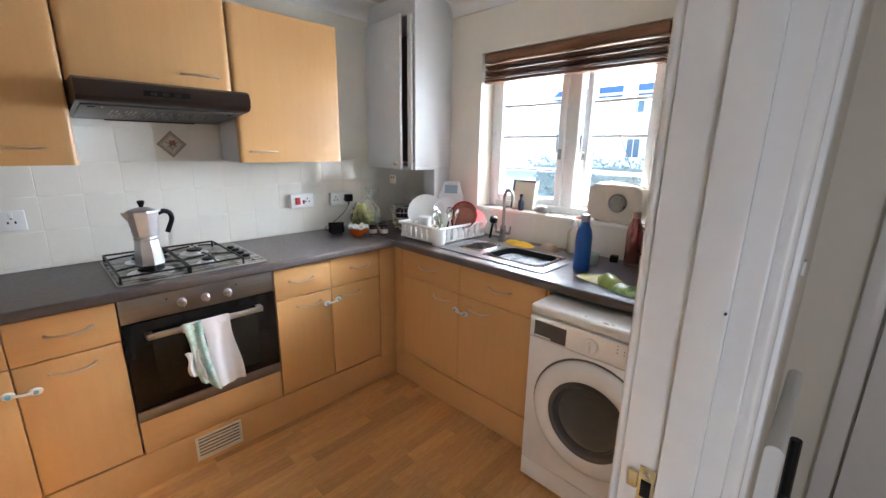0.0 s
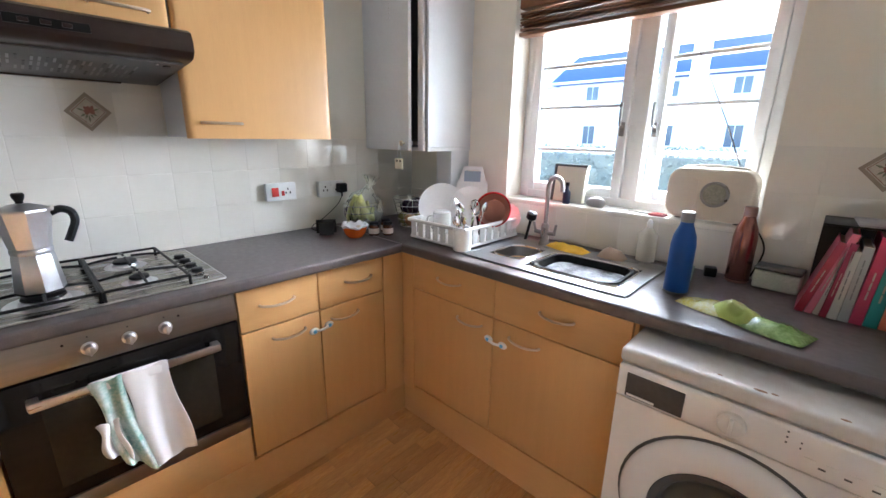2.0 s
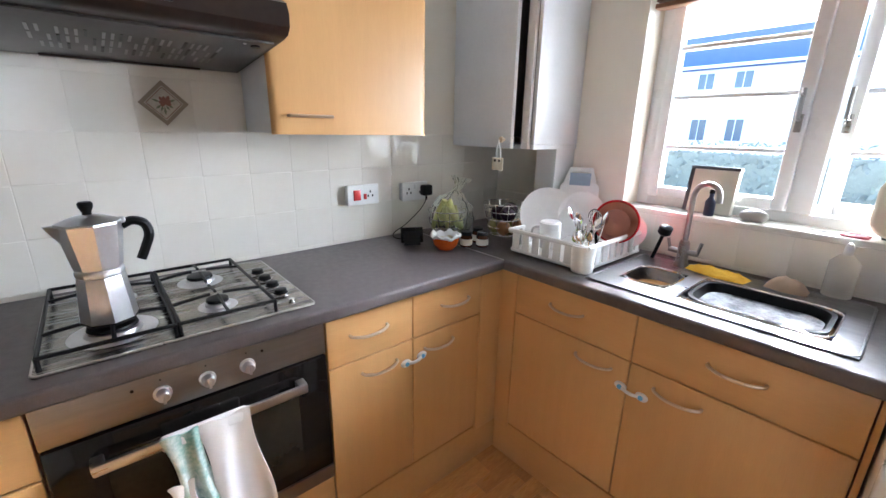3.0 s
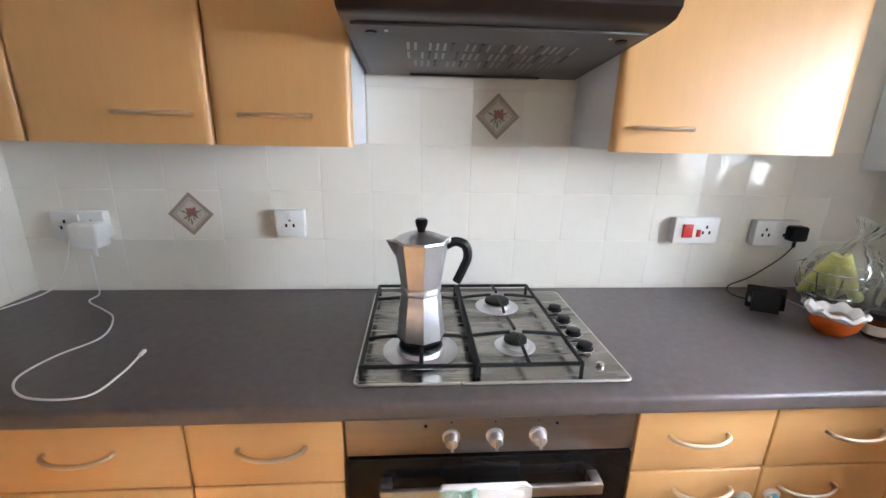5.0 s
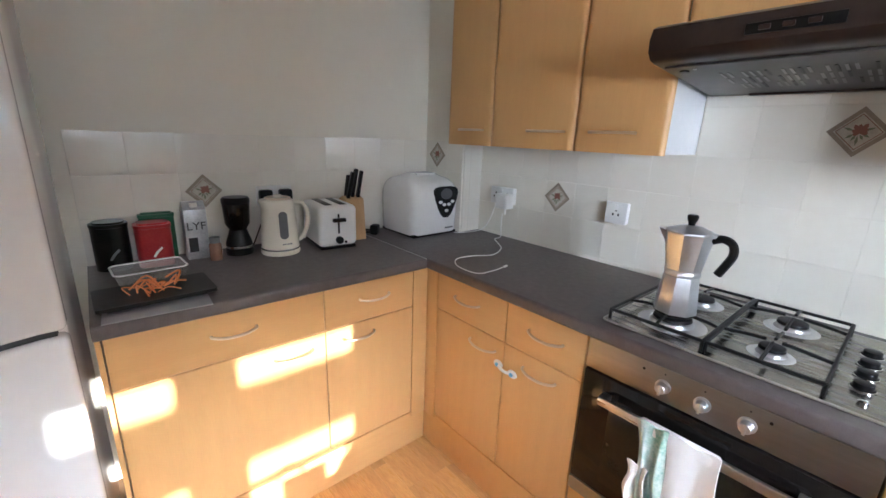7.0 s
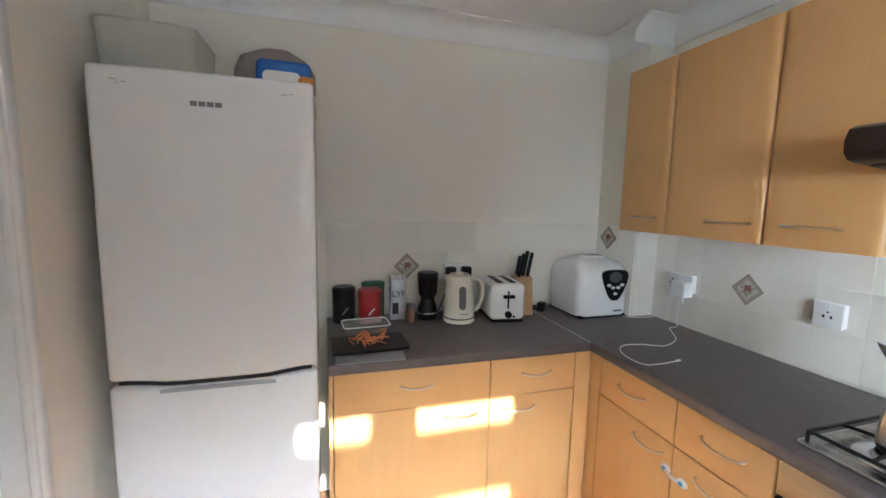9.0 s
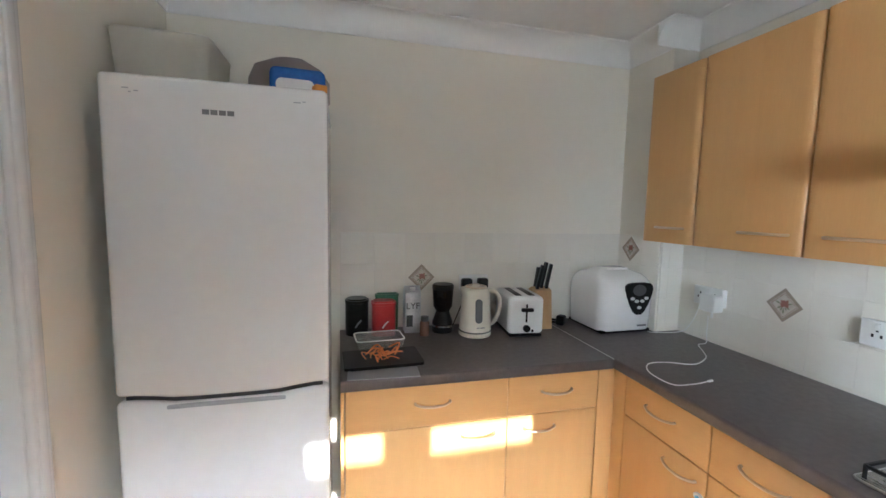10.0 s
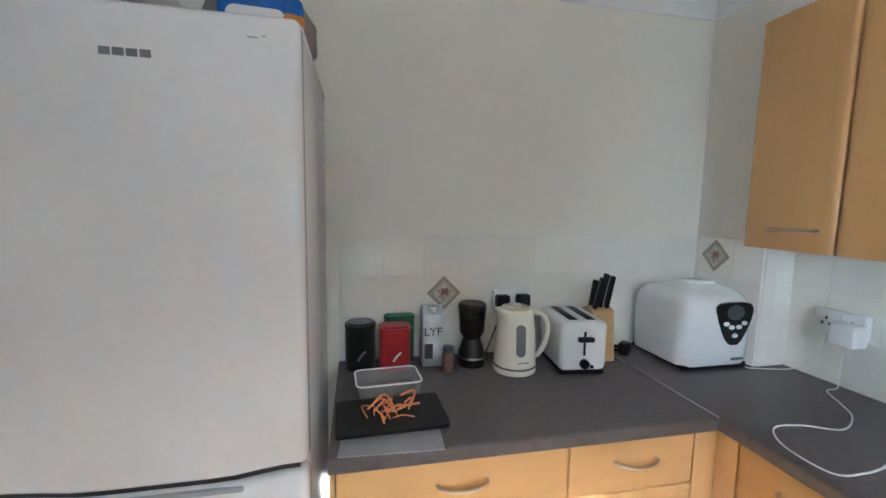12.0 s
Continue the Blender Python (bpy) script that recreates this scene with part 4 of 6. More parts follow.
SUDS = mat("soapy_water", (0.74, 0.76, 0.79), 0.12, col2=(0.06, 0.065, 0.075), scale=14, fine=0.25)
wb = thing("washing_up_bowl", "black plastic washing-up bowl with soapy water in the sink", "bowl", pose(-1.10, 2.015, CT - 0.145))
bm = B()
a0, a1 = rrect(-0.165, -0.12, 0.165, 0.12, 0.06), rrect(-0.14, -0.095, 0.14, 0.095, 0.05)
lo, hi = [bm.verts.new((*p, 0.0)) for p in a1], [bm.verts.new((*p, 0.152)) for p in a0]
hi2, lo2 = [bm.verts.new((p[0] * 0.93, p[1] * 0.91, 0.152)) for p in a0], [bm.verts.new((p[0] * 0.96, p[1] * 0.95, 0.006)) for p in a1]
nn = len(lo)
for i in range(nn):
    j = (i + 1) % nn
    bm.faces.new((lo[i], lo[j], hi[j], hi[i])), bm.faces.new((hi[i], hi[j], hi2[j], hi2[i])), bm.faces.new((hi2[i], hi2[j], lo2[j], lo2[i]))
bm.faces.new(list(reversed(lo))), bm.faces.new(lo2)
part("bowl", bm, BLACK, wb)
part("water", prism(B(), [(p[0] * 0.88, p[1] * 0.85) for p in a0], 0.09, 0.124, 2), SUDS, wb)
tap = thing("mixer_tap", "brushed steel swan-neck mixer tap with two levers", "tap", pose(-1.385, 2.215, CT + 0.004))
part("base", lathe(B(), [(0.026, 0), (0.026, 0.01), (0.02, 0.018), (0.018, 0.09), (0.014, 0.10)], (0, 0, 0), 2, 20), TAPM, tap)
part("spout", tube(B(), curve([(0, 0, 0.09), (0, 0, 0.2), (0.001, -0.001, 0.268), (0.020, -0.012, 0.302), (0.055, -0.030, 0.312), (0.088, -0.048, 0.296), (0.096, -0.053, 0.255)], 5), 0.0095, 12), TAPM, tap)
for s in (-1, 1):
    l = part("lever", tube(B(), [(0, 0, 0.055), (s * 0.05, 0.0, 0.058)], 0.010, 10), TAPM, tap)
    part("lever_arm", tube(B(), [(s * 0.046, 0, 0.055), (s * 0.056, -0.004, 0.10)], 0.006, 8), TAPM, l)

# ---- sockets ----
def socket(m, w, plug=None, red=False, holes=1, label="white plastic double power socket on the tiles"):
    c = thing("power_socket", label, "power socket", m, "wall sockets")
    part("back_box", box(B(), -w / 2 + 0.003, -0.022, -0.04, w / 2 - 0.003, 0.0, 0.04, 0.002), WHITEP, c)
    part("face_plate", box(B(), -w / 2, -0.030, -0.043, w / 2, -0.020, 0.043, 0.004, 3), WHITEP, c)
    for k in range(holes):
        cx = (k - (holes - 1) / 2) * w / 2
        if red:
            cx = w * 0.22
        for dx, dz in ((0, 0.012), (-0.011, -0.006), (0.011, -0.006)):
            part("pin_hole", box(B(), cx + dx - 0.003, -0.031, dz - 0.005, cx + dx + 0.003, -0.0295, dz + 0.005), BLACK, c)
    REDP = bpy.data.materials.get("red_switch_plastic") or mat("red_switch_plastic", (0.55, 0.03, 0.025), 0.3)
    if red:
        part("cooker_switch", box(B(), -w * 0.32, -0.036, -0.022, -w * 0.10, -0.029, 0.022, 0.002), REDP, c, "red cooker switch")
        part("rocker", box(B(), 0.0, -0.034, -0.02, 0.014, -0.029, 0.004, 0.002), REDP, c)
    else:
        part("rocker", box(B(), -0.007, -0.034, 0.012, 0.007, -0.029, 0.034, 0.002), WHITEP, c)
    return c


socket(pose(XW + 0.006, 0.186, 1.133, 0, 0, 90), 0.088, label="white plastic single outlet with a round knob on the tiles")
socket(pose(XW + 0.006, -0.415, 1.123, 0, 0, 90), 0.147, holes=2)
socket(pose(XW + 0.006, 1.465, 1.117, 0, 0, 90), 0.15, red=True, label="white cooker control socket with a red switch")
socket(pose(XW + 0.006, 1.74, 1.11, 0, 0, 90), 0.147, holes=2)
socket(pose(-1.44, YS + 0.006, 1.125, 0, 0, 180), 0.147, holes=2)


def plug(m, material, label, big=False):
    c = thing("plug", label, "plug", m, "plugs")
    s = 1.45 if big else 1.0
    part("body", box(B(), -0.026 * s, -0.04 * s, -0.024 * s, 0.026 * s, 0.0, 0.026 * s, 0.009, 3), material, c)
    part("cord_grip", tube(B(), [(0, -0.02, -0.022 * s), (0, -0.02, -0.045 * s)], 0.005, 8), material, c)


plug(pose(XW + 0.036, -0.368, 1.102, 0, 0, 90), WHITEP, "white plastic charger plug in the wall socket", True)
plug(pose(XW + 0.036, 1.79, 1.113, 0, 0, 90), BLACK, "black mains plug in the wall socket")
plug(pose(-1.395, YS + 0.036, 1.128, 0, 0, 180), BLACK, "black appliance plug in the wall socket")
plug(pose(-1.478, YS + 0.036, 1.128, 0, 0, 180), BLACK, "black appliance plug in the wall socket")


plug(pose(-1.905, -0.775, CT + 0.0245, 0, 0, 40), BLACK, "black mains plug lying on the worktop")


def cable(pts, material, label, r=0.0022):
    return solid("cable", tube(B(), curve(pts, 7), r, 6), material, label, "cable")


Z = CT + 0.003
cable([(XW + 0.075, -0.368, 1.045), (XW + 0.078, -0.366, 0.97), (-2.385, -0.385, 0.918), (-2.34, -0.382, Z), (-2.28, -0.30, Z), (-2.225, -0.238, Z), (-2.12, -0.192, Z), (-2.03, -0.230, Z), (-1.945, -0.232, Z), (-1.885, -0.160, Z), (-1.885, -0.055, Z), (-1.96, -0.041, Z), (-2.03, -0.049, Z)], WHITEP, "white charging cable lying loose on the worktop", 0.0023)
solid("cable_connector", box(B(), -0.012, -0.004, 0, 0.012, 0.004, 0.007, 0.002), WHITEP, "white connector at the end of the charging cable", "connector", pose(-2.042, -0.0505, CT, 0, 0, 7))
cable([(XW + 0.036, -0.45, 1.08), (XW + 0.06, -0.46, 1.0), (-2.38, -0.52, 0.93), (-2.28, -0.58, Z), (-2.25, -0.59, Z + 0.004)], WHITEP, "white appliance cable running behind the bread maker")
cable([(XW + 0.056, 1.79, 1.07), (-2.40, 1.765, 1.02), (-2.40, 1.68, 0.96), (-2.41, 1.62, 0.925), (-2.36, 1.60, Z), (-2.28, 1.66, Z)], BLACK, "thin black cable hanging from the plug")
cable([(-1.72, -0.82, Z), (-1.80, -0.80, Z + 0.006), (-1.86, -0.83, Z + 0.004), (-1.92, -0.80, Z)], BLACK, "black appliance cable coiled on the worktop", 0.0055)
cable([(-1.74, -0.85, Z), (-1.83, -0.86, Z + 0.012), (-1.90, -0.87, Z + 0.004), (-1.95, -0.84, Z)], BLACK, "black appliance cable coiled on the worktop", 0.0055)
cable([(-1.30, -0.80, Z), (-1.33, -0.83, Z + 0.03), (-1.37, -0.87, 1.0), (-1.395, YS + 0.056, 1.085)], BLACK, "black appliance cable rising to the socket", 0.003)
cable([(-0.62, 2.30, 0.93), (-0.60, 2.325, 1.02), (-0.625, 2.33, 1.08), (-0.66, 2.36, 1.10)], BLACK, "thin black radio cable down from the sill", 0.003)

# ---- bread maker ----
bk = thing("bread_maker", "white plastic bread maker with black control panel", "bread maker", pose(-2.138, -0.748, CT, 0, 0, 180 + 1))
LW, LD, LH = 0.305, 0.30, 0.306
bm = B()
last = None
for z, sx, sy in ((0.012, 0.955, 0.95), (0.022, 0.98, 0.98), (0.09, 1.0, 1.0), (0.165, 1.0, 1.03), (0.205, 0.995, 1.02), (0.238, 0.975, 0.95), (0.262, 0.93, 0.82), (0.279, 0.85, 0.64), (0.289, 0.70, 0.42), (LH, 0.48, 0.2)):
    row = [bm.verts.new((px * sx, py * sy, z)) for px, py in rrect(-LW / 2, -LD / 2, LW / 2, LD / 2, 0.05)]
    for i in range(len(row)) if last else ():
        bm.faces.new((last[i - 1], last[i], row[i], row[i - 1]))
    if last is None:
        bm.faces.new(list(reversed(row)))
    last = row
bm.faces.new(last)
bmesh.ops.recalc_face_normals(bm, faces=bm.faces[:])
part("body", bm, APPL, bk)
part("base", box(B(), -LW / 2 + 0.012, -LD / 2 + 0.012, 0, LW / 2 - 0.012, LD / 2 - 0.012, 0.016, 0.004), BLACK, bk)
pm = pose(0.05, -LD / 2 - 0.002, 0.178, -2, 0, 0) @ Matrix.Diagonal((1.32, 1.0, 1.2, 1.0))
pn = part("control_panel", prism(B(), [(-0.060, 0.030), (-0.057, 0.046), (-0.047, 0.055), (-0.025, 0.059), (0.025, 0.059), (0.047, 0.055), (0.057, 0.046), (0.060, 0.030), (0.054, 0.004), (0.040, -0.030), (0.024, -0.058), (0.010, -0.071), (-0.010, -0.071), (-0.024, -0.058), (-0.040, -0.030), (-0.054, 0.004)], -0.006, 0.006, 1), BLACK, bk, "black shield-shaped control panel", pm)
part("display", lathe(B(), [(0.023, -0.0075), (0.023, -0.004)], (0, 0, 0.028), 1, 20, 1.0, 1.25), APPLG, pn, "grey oval display")
for kx, kz in ((-0.03, -0.005), (-0.012, -0.016), (0.012, -0.016), (0.03, -0.005), (0.0, -0.042)):
    part("button", lathe(B(), [(0.0065, -0.009), (0.0065, -0.004)], (kx, 0, kz), 1, 12, 1, 1.4), WHITEP, pn)
part("badge", box(B(), 0.05, -LD / 2 - 0.008, 0.034, 0.10, -LD / 2 - 0.003, 0.042), LOGO, bk)
part("lid_window", box(B(), -0.06, -0.05, LH - 0.010, 0.06, 0.03, LH + 0.002, 0.002), APPL, bk)

# ---- toaster ----
to = thing("toaster", "white two-slice toaster standing end on", "toaster", pose(-1.632, -0.745, CT, 0, 0, 180 - 6))
bm = B()
box(bm, -0.085, -0.11, 0.012, 0.085, 0.13, 0.19, 0.022, 4)
part("body", bm, WHITEP, to)
part("base", box(B(), -0.078, -0.105, 0, 0.078, 0.12, 0.014, 0.004), BLACK, to)
for sx in (-0.032, 0.032):
    part("slot", box(B(), sx - 0.016, -0.085, 0.187, sx + 0.016, 0.105, 0.1915, 0.002), BLACK, to)
part("lever_slot", box(B(), -0.004, -0.1115, 0.07, 0.004, -0.109, 0.155), BLACK, to)
part("lever", box(B(), -0.028, -0.13, 0.122, 0.028, -0.11, 0.138, 0.004), BLACK, to)
part("browning_knob", lathe(B(), [(0.016, -0.11), (0.016, -0.124), (0.012, -0.127)], (0, 0, 0.042), 1, 18), BLACK, to)
part("button", lathe(B(), [(0.006, -0.110), (0.006, -0.114)], (0.03, 0, 0.03), 1, 10), BLACK, to)

# ---- kettle ----
ke = thing("kettle", "cream plastic jug kettle with a water gauge", "kettle", pose(-1.402, -0.728, CT, 0, 0, 0))
part("base", lathe(B(), [(0.074, 0), (0.077, 0.006), (0.076, 0.018), (0.068, 0.022)], (0, 0, 0), 2, 32), CREAMP, ke)
part("trim_ring", lathe(B(), [(0.0755, 0.020), (0.0765, 0.023), (0.0755, 0.027)], (0, 0, 0), 2, 32), CHROME, ke)
bm = lathe(B(), [(0.073, 0.026), (0.074, 0.04), (0.070, 0.12), (0.063, 0.19), (0.060, 0.215), (0.056, 0.222), (0.0, 0.232)], (0, 0, 0), 2, 32)
for v in bm.verts:
    if v.co.z > 0.185 and v.co.x > 0.04:
        v.co.x += 0.02 * (v.co.z - 0.185) / 0.04
part("jug", bm, CREAMP, ke)
part("lid_rim", lathe(B(), [(0.050, 0.222), (0.050, 0.229), (0.044, 0.231)], (0, 0, 0), 2, 28, cap=False), NICKEL, ke)
part("lid_button", lathe(B(), [(0.018, 0.230), (0.017, 0.238), (0.01, 0.241)], (0, 0, 0), 2, 18), CREAMP, ke)
part("handle", tube(B(), curve([(-0.058, 0.0, 0.205), (-0.095, 0.006, 0.20), (-0.118, 0.008, 0.16), (-0.112, 0.008, 0.10), (-0.09, 0.005, 0.055), (-0.07, 0.0, 0.045)], 5), 0.0095, 10), CREAMP, ke)
GAUGE = mat("grey_gauge_plastic", (0.17, 0.175, 0.18), 0.15)
part("water_gauge", prism(B(), rrect(-0.016, -0.055, 0.016, 0.055, 0.0155), -0.004, 0.004, 1), GAUGE, ke, "grey see-through water gauge", pose(0.006, 0.0675, 0.125, 4, 0, -4))
for k in range(6):
    part("badge_bar", box(B(), -0.022 + k * 0.0065, 0.0715, 0.046, -0.017 + k * 0.0065, 0.0735, 0.051), LOGO, ke)

# ---- knife block ----
WOODB = mat("pale_block_wood", (0.52, 0.33, 0.16), 0.45, col2=(0.44, 0.26, 0.12), scale=6, stretch=(8, 8, 0.7))
kb = thing("knife_block", "pale wooden knife block with black-handled knives", "knife block", pose(-1.765, -0.80, CT, 0, 0, 180))
part("block", prism(B(), [(-0.065, 0.0), (0.06, 0.0), (0.06, 0.17), (-0.005, 0.205), (-0.045, 0.19)], -0.045, 0.045, 0), WOODB, kb)
for i, (kx, ky, L) in enumerate(((-0.026, -0.02, 0.135), (0.0, -0.012, 0.142), (0.026, -0.018, 0.138), (-0.013, 0.018, 0.11), (0.014, 0.02, 0.118))):
    k = part("knife", prism(B(), rrect(-0.007, 0.0, 0.007, L, 0.006), -0.010, 0.010, 0), BLACK, kb, "", pose(kx, ky, 0.185 + 0.005 * (i % 2), 10, 6 * (i - 2) * 0.5, 90 if i % 2 else 80))
    part("bolster", box(B(), -0.009, -0.006, -0.008, 0.009, 0.006, 0.001, 0.001), STEEL, k)

# ---- coffee grinder, carton, jars ----
SMOKE = clear("smoked_plastic", (0.012, 0.009, 0.008), 0.06, 1.4, 0.25)
cg = thing("coffee_grinder", "black coffee grinder with a smoked lid", "coffee grinder", pose(-1.262, -0.80, CT))
part("base", lathe(B(), [(0.050, 0), (0.052, 0.01), (0.048, 0.05), (0.036, 0.085), (0.032, 0.10)], (0, 0, 0), 2, 28), BLACK, cg)
part("band", lathe(B(), [(0.0495, 0.024), (0.0505, 0.03), (0.0495, 0.036)], (0, 0, 0), 2, 28), CHROME, cg)
part("hopper", lathe(B(), [(0.032, 0.10), (0.046, 0.125), (0.050, 0.20), (0.049, 0.205)], (0, 0, 0), 2, 28), SMOKE, cg)
part("lid", lathe(B(), [(0.051, 0.205), (0.052, 0.222), (0.046, 0.23)], (0, 0, 0), 2, 28), BLACK, cg)
FOIL = mat("silver_carton_print", (0.56, 0.57, 0.58), 0.3, 0.3, col2=(0.30, 0.31, 0.33), scale=16, fine=0.3)
ct = thing("drink_carton", "silver grey drink carton with dark lettering", "carton", pose(-1.117, -0.825, CT, 0, 0, 180))
part("box", box(B(), -0.038, -0.03, 0, 0.038, 0.03, 0.192, 0.003), FOIL, ct)
part("top", prism(B(), [(-0.03, 0.192), (0.03, 0.192), (0.004, 0.220), (-0.004, 0.220)], -0.037, 0.037, 0), FOIL, ct)
part("cap", lathe(B(), [(0.013, 0.0), (0.013, 0.014)], (0, -0.017, 0.20), 2, 16), WHITEP, ct)
DKTXT = mat("dark_print", (0.02, 0.02, 0.022), 0.5)
tc_ = bpy.data.curves.new("lettering", "FONT")
tc_.body, tc_.size, tc_.extrude, tc_.align_x = "LYF", 0.042, 0.0006, "CENTER"
tc_.materials.append(DKTXT)
lt = new("lettering", tc_)
dg = bpy.context.evaluated_depsgraph_get()
lm = bpy.data.meshes.new_from_object(lt.evaluated_get(dg))
bpy.data.objects.remove(lt)
lo_ = new("lettering", lm)
lo_.parent, lo_.matrix_basis = ct, pose(0, -0.0306, 0.115, 90, 0, 0)
part("print_block", box(B(), -0.03, -0.0312, 0.03, 0.0, -0.0298, 0.085), DKTXT, ct)
JBLK = mat("black_tin_paint", (0.007, 0.008, 0.008), 0.3, col2=(0.02, 0.02, 0.018), scale=22, spec=0.2)
JRED = mat("red_tin_paint", (0.34, 0.012, 0.018), 0.32, col2=(0.40, 0.03, 0.03), scale=16)
JGRN = mat("green_tin_paint", (0.02, 0.12, 0.06), 0.35)


def tin(m, w, d, h, material, label, r=0.03):
    c = thing("storage_tin", label, "tin", m)
    part("body", prism(B(), rrect(-w / 2, -d / 2, w / 2, d / 2, r), 0, h, 2), material, c)
    part("lid", prism(B(), rrect(-w / 2 - 0.002, -d / 2 - 0.002, w / 2 + 0.002, d / 2 + 0.002, r), h + 0.001, h + 0.012, 2), material, c)
    part("lid_top", prism(B(), rrect(-w / 2 + 0.008, -d / 2 + 0.008, w / 2 - 0.008, d / 2 - 0.008, r * 0.75), h + 0.012, h + 0.018, 2), material, c)
    part("label_mark", prism(B(), [(-0.012, h * 0.28), (-0.002, h * 0.40), (0.016, h * 0.52), (0.020, h * 0.48), (0.006, h * 0.38), (-0.006, h * 0.26)], -d / 2 - 0.0012, -d / 2 + 0.001, 1), WHITEP if material is JRED else LOGO, c)


tin(pose(-0.862, -0.835, CT, 0, 0, 180), 0.104, 0.104, 0.150, JBLK, "black round storage tin beside the fridge", 0.0515)
tin(pose(-0.982, -0.812, CT, 0, 0, 180), 0.108, 0.09, 0.140, JRED, "red storage tin with a white mark")
tin(pose(-1.004, -0.876, CT, 0, 0, 180), 0.110, 0.034, 0.162, JGRN, "dark green storage tin behind the red one", 0.016)
SPICE = clear("spice_jar_glass", (0.30, 0.16, 0.11), 0.1, 1.4, 0.3)
pj = thing("spice_jar", "small glass spice jar with a dark lid", "jar", pose(-1.165, -0.752, CT))
part("glass", lathe(B(), [(0.021, 0), (0.022, 0.006), (0.022, 0.06), (0.017, 0.068)], (0, 0, 0), 2, 18), SPICE, pj)
part("lid", lathe(B(), [(0.019, 0.068), (0.019, 0.088), (0.016, 0.09)], (0, 0, 0), 2, 18), APPLG, pj)
tb = thing("plastic_tub", "open clear plastic food tub with a pale rim", "food tub", pose(-0.945, -0.640, CT, 0, 0, 4) @ Matrix.Diagonal((1.0, 1.0, 0.78, 1.0)))
TUBP = clear("clear_tub_plastic", (0.90, 0.90, 0.90), 0.12, 1.2, 0.8)
for nm, x0, y0, x1, y1, z0, z1 in (("bottom", -0.088, -0.053, 0.088, 0.053, 0.0, 0.003), ("side", -0.097, -0.062, 0.097, -0.059, 0.003, 0.055), ("side", -0.097, 0.059, 0.097, 0.062, 0.003, 0.055),
                               ("end", -0.097, -0.058, -0.094, 0.058, 0.003, 0.055), ("end", 0.094, -0.058, 0.097, 0.058, 0.003, 0.055)):
    bm = box(B(), x0, y0, z0, x1, y1, z1, 0.001, 1)
    for v in bm.verts:
        k = 0.90 + 0.10 * v.co.z / 0.055
        v.co.x, v.co.y = v.co.x * k, v.co.y * k
    part(nm, bm, TUBP, tb)
part("rim", tube(B(), [(px, py, 0.056) for px, py in rrect(-0.099, -0.064, 0.099, 0.064, 0.02)], 0.0032, 6, True), WHITEP, tb, "white tub rim")
tr = thing("chopping_board", "black board with orange vegetable peelings on it", "chopping board", pose(-0.940, -0.455, CT, 0, 0, 2))
part("board", prism(B(), rrect(-0.145, -0.09, 0.145, 0.09, 0.012), 0.012, 0.022, 2), BLACK, tr)
part("foot", box(B(), -0.12, -0.07, 0.0, 0.12, 0.07, 0.012, 0.002), BLACK, tr)
solid("paper_sheet", box(B(), -0.125, -0.055, 0, 0.125, 0.055, 0.002), mat("grey_paper", (0.34, 0.33, 0.34), 0.6), "grey sheet lying on the worktop edge", "paper", pose(-0.935, -0.358, CT, 0, 0, -3))
CARROT = mat("carrot_orange", (0.62, 0.15, 0.035), 0.5, col2=(0.72, 0.27, 0.09), scale=30)
rp = random.Random(3)
for i in range(17):
    x, y = rp.gauss(-0.945, 0.026), rp.gauss(-0.445, 0.018)
    z0 = CT + 0.0235 + 0.002 * (i % 5)
    a = rp.uniform(0, 6.28)
    L = rp.uniform(0.02, 0.045)
    pts = [(x, y, z0), (x + L * math.cos(a), y + L * math.sin(a), z0 + rp.uniform(0.002, 0.03)), (x + 1.6 * L * math.cos(a + 0.7), y + 1.6 * L * math.sin(a + 0.7), z0 + 0.002)]
    solid("carrot_peel", tube(B(), curve(pts, 4), rp.uniform(0.0018, 0.0032), 5), CARROT, "curled orange carrot peeling on the board", "vegetable peel", group="carrot peelings")

# ---- on the fridge ----
ft = thing("storage_box", "pale frosted plastic box standing on the fridge", "storage box", pose(-0.255, -0.56, QH))
bm = B()
lo_r, hi_r = rrect(-0.125, -0.14, 0.125, 0.14, 0.03), rrect(-0.137, -0.152, 0.137, 0.152, 0.035)
for k, (a, za, b, zb) in enumerate(((lo_r, 0.0, hi_r, 0.165), ([(x * 0.985, y * 0.985) for x, y in lo_r], 0.003, [(x * 0.985, y * 0.985) for x, y in hi_r], 0.165))):
    va, vb = [bm.verts.new((*p, za)) for p in a], [bm.verts.new((*p, zb)) for p in b]
    for i in range(len(va)):
        bm.faces.new((va[i - 1], va[i], vb[i], vb[i - 1]))
    bm.faces.new(va)
part("box", bm, FROST, ft)
part("rim", tube(B(), [(*p, 0.165) for p in hi_r], 0.0028, 6, True), FROST, ft)
BLUEP = mat("blue_wipes_packet", (0.015, 0.10, 0.42), 0.25, col2=(0.03, 0.16, 0.52), scale=8)
wp = thing("wipes_packet", "shiny blue wipes packet with a white flap", "wipes packet", pose(-0.655, -0.42, QH, 0, 0, 4))
part("packet", box(B(), -0.085, -0.06, 0.002, 0.085, 0.06, 0.085, 0.02, 3), BLUEP, wp)
part("flap", prism(B(), rrect(-0.05, 0.006, 0.065, 0.045, 0.018), 0.06, 0.066, 1), WHITEP, wp)
TAUPE = mat("taupe_felt", (0.26, 0.23, 0.22), 0.85, scale=12)
tp = thing("cloth_bag", "taupe rounded cloth bag lying on the fridge", "bag", pose(-0.610, -0.57, QH) @ Matrix.Diagonal((1.22, 1.0, 0.86, 1.0)))
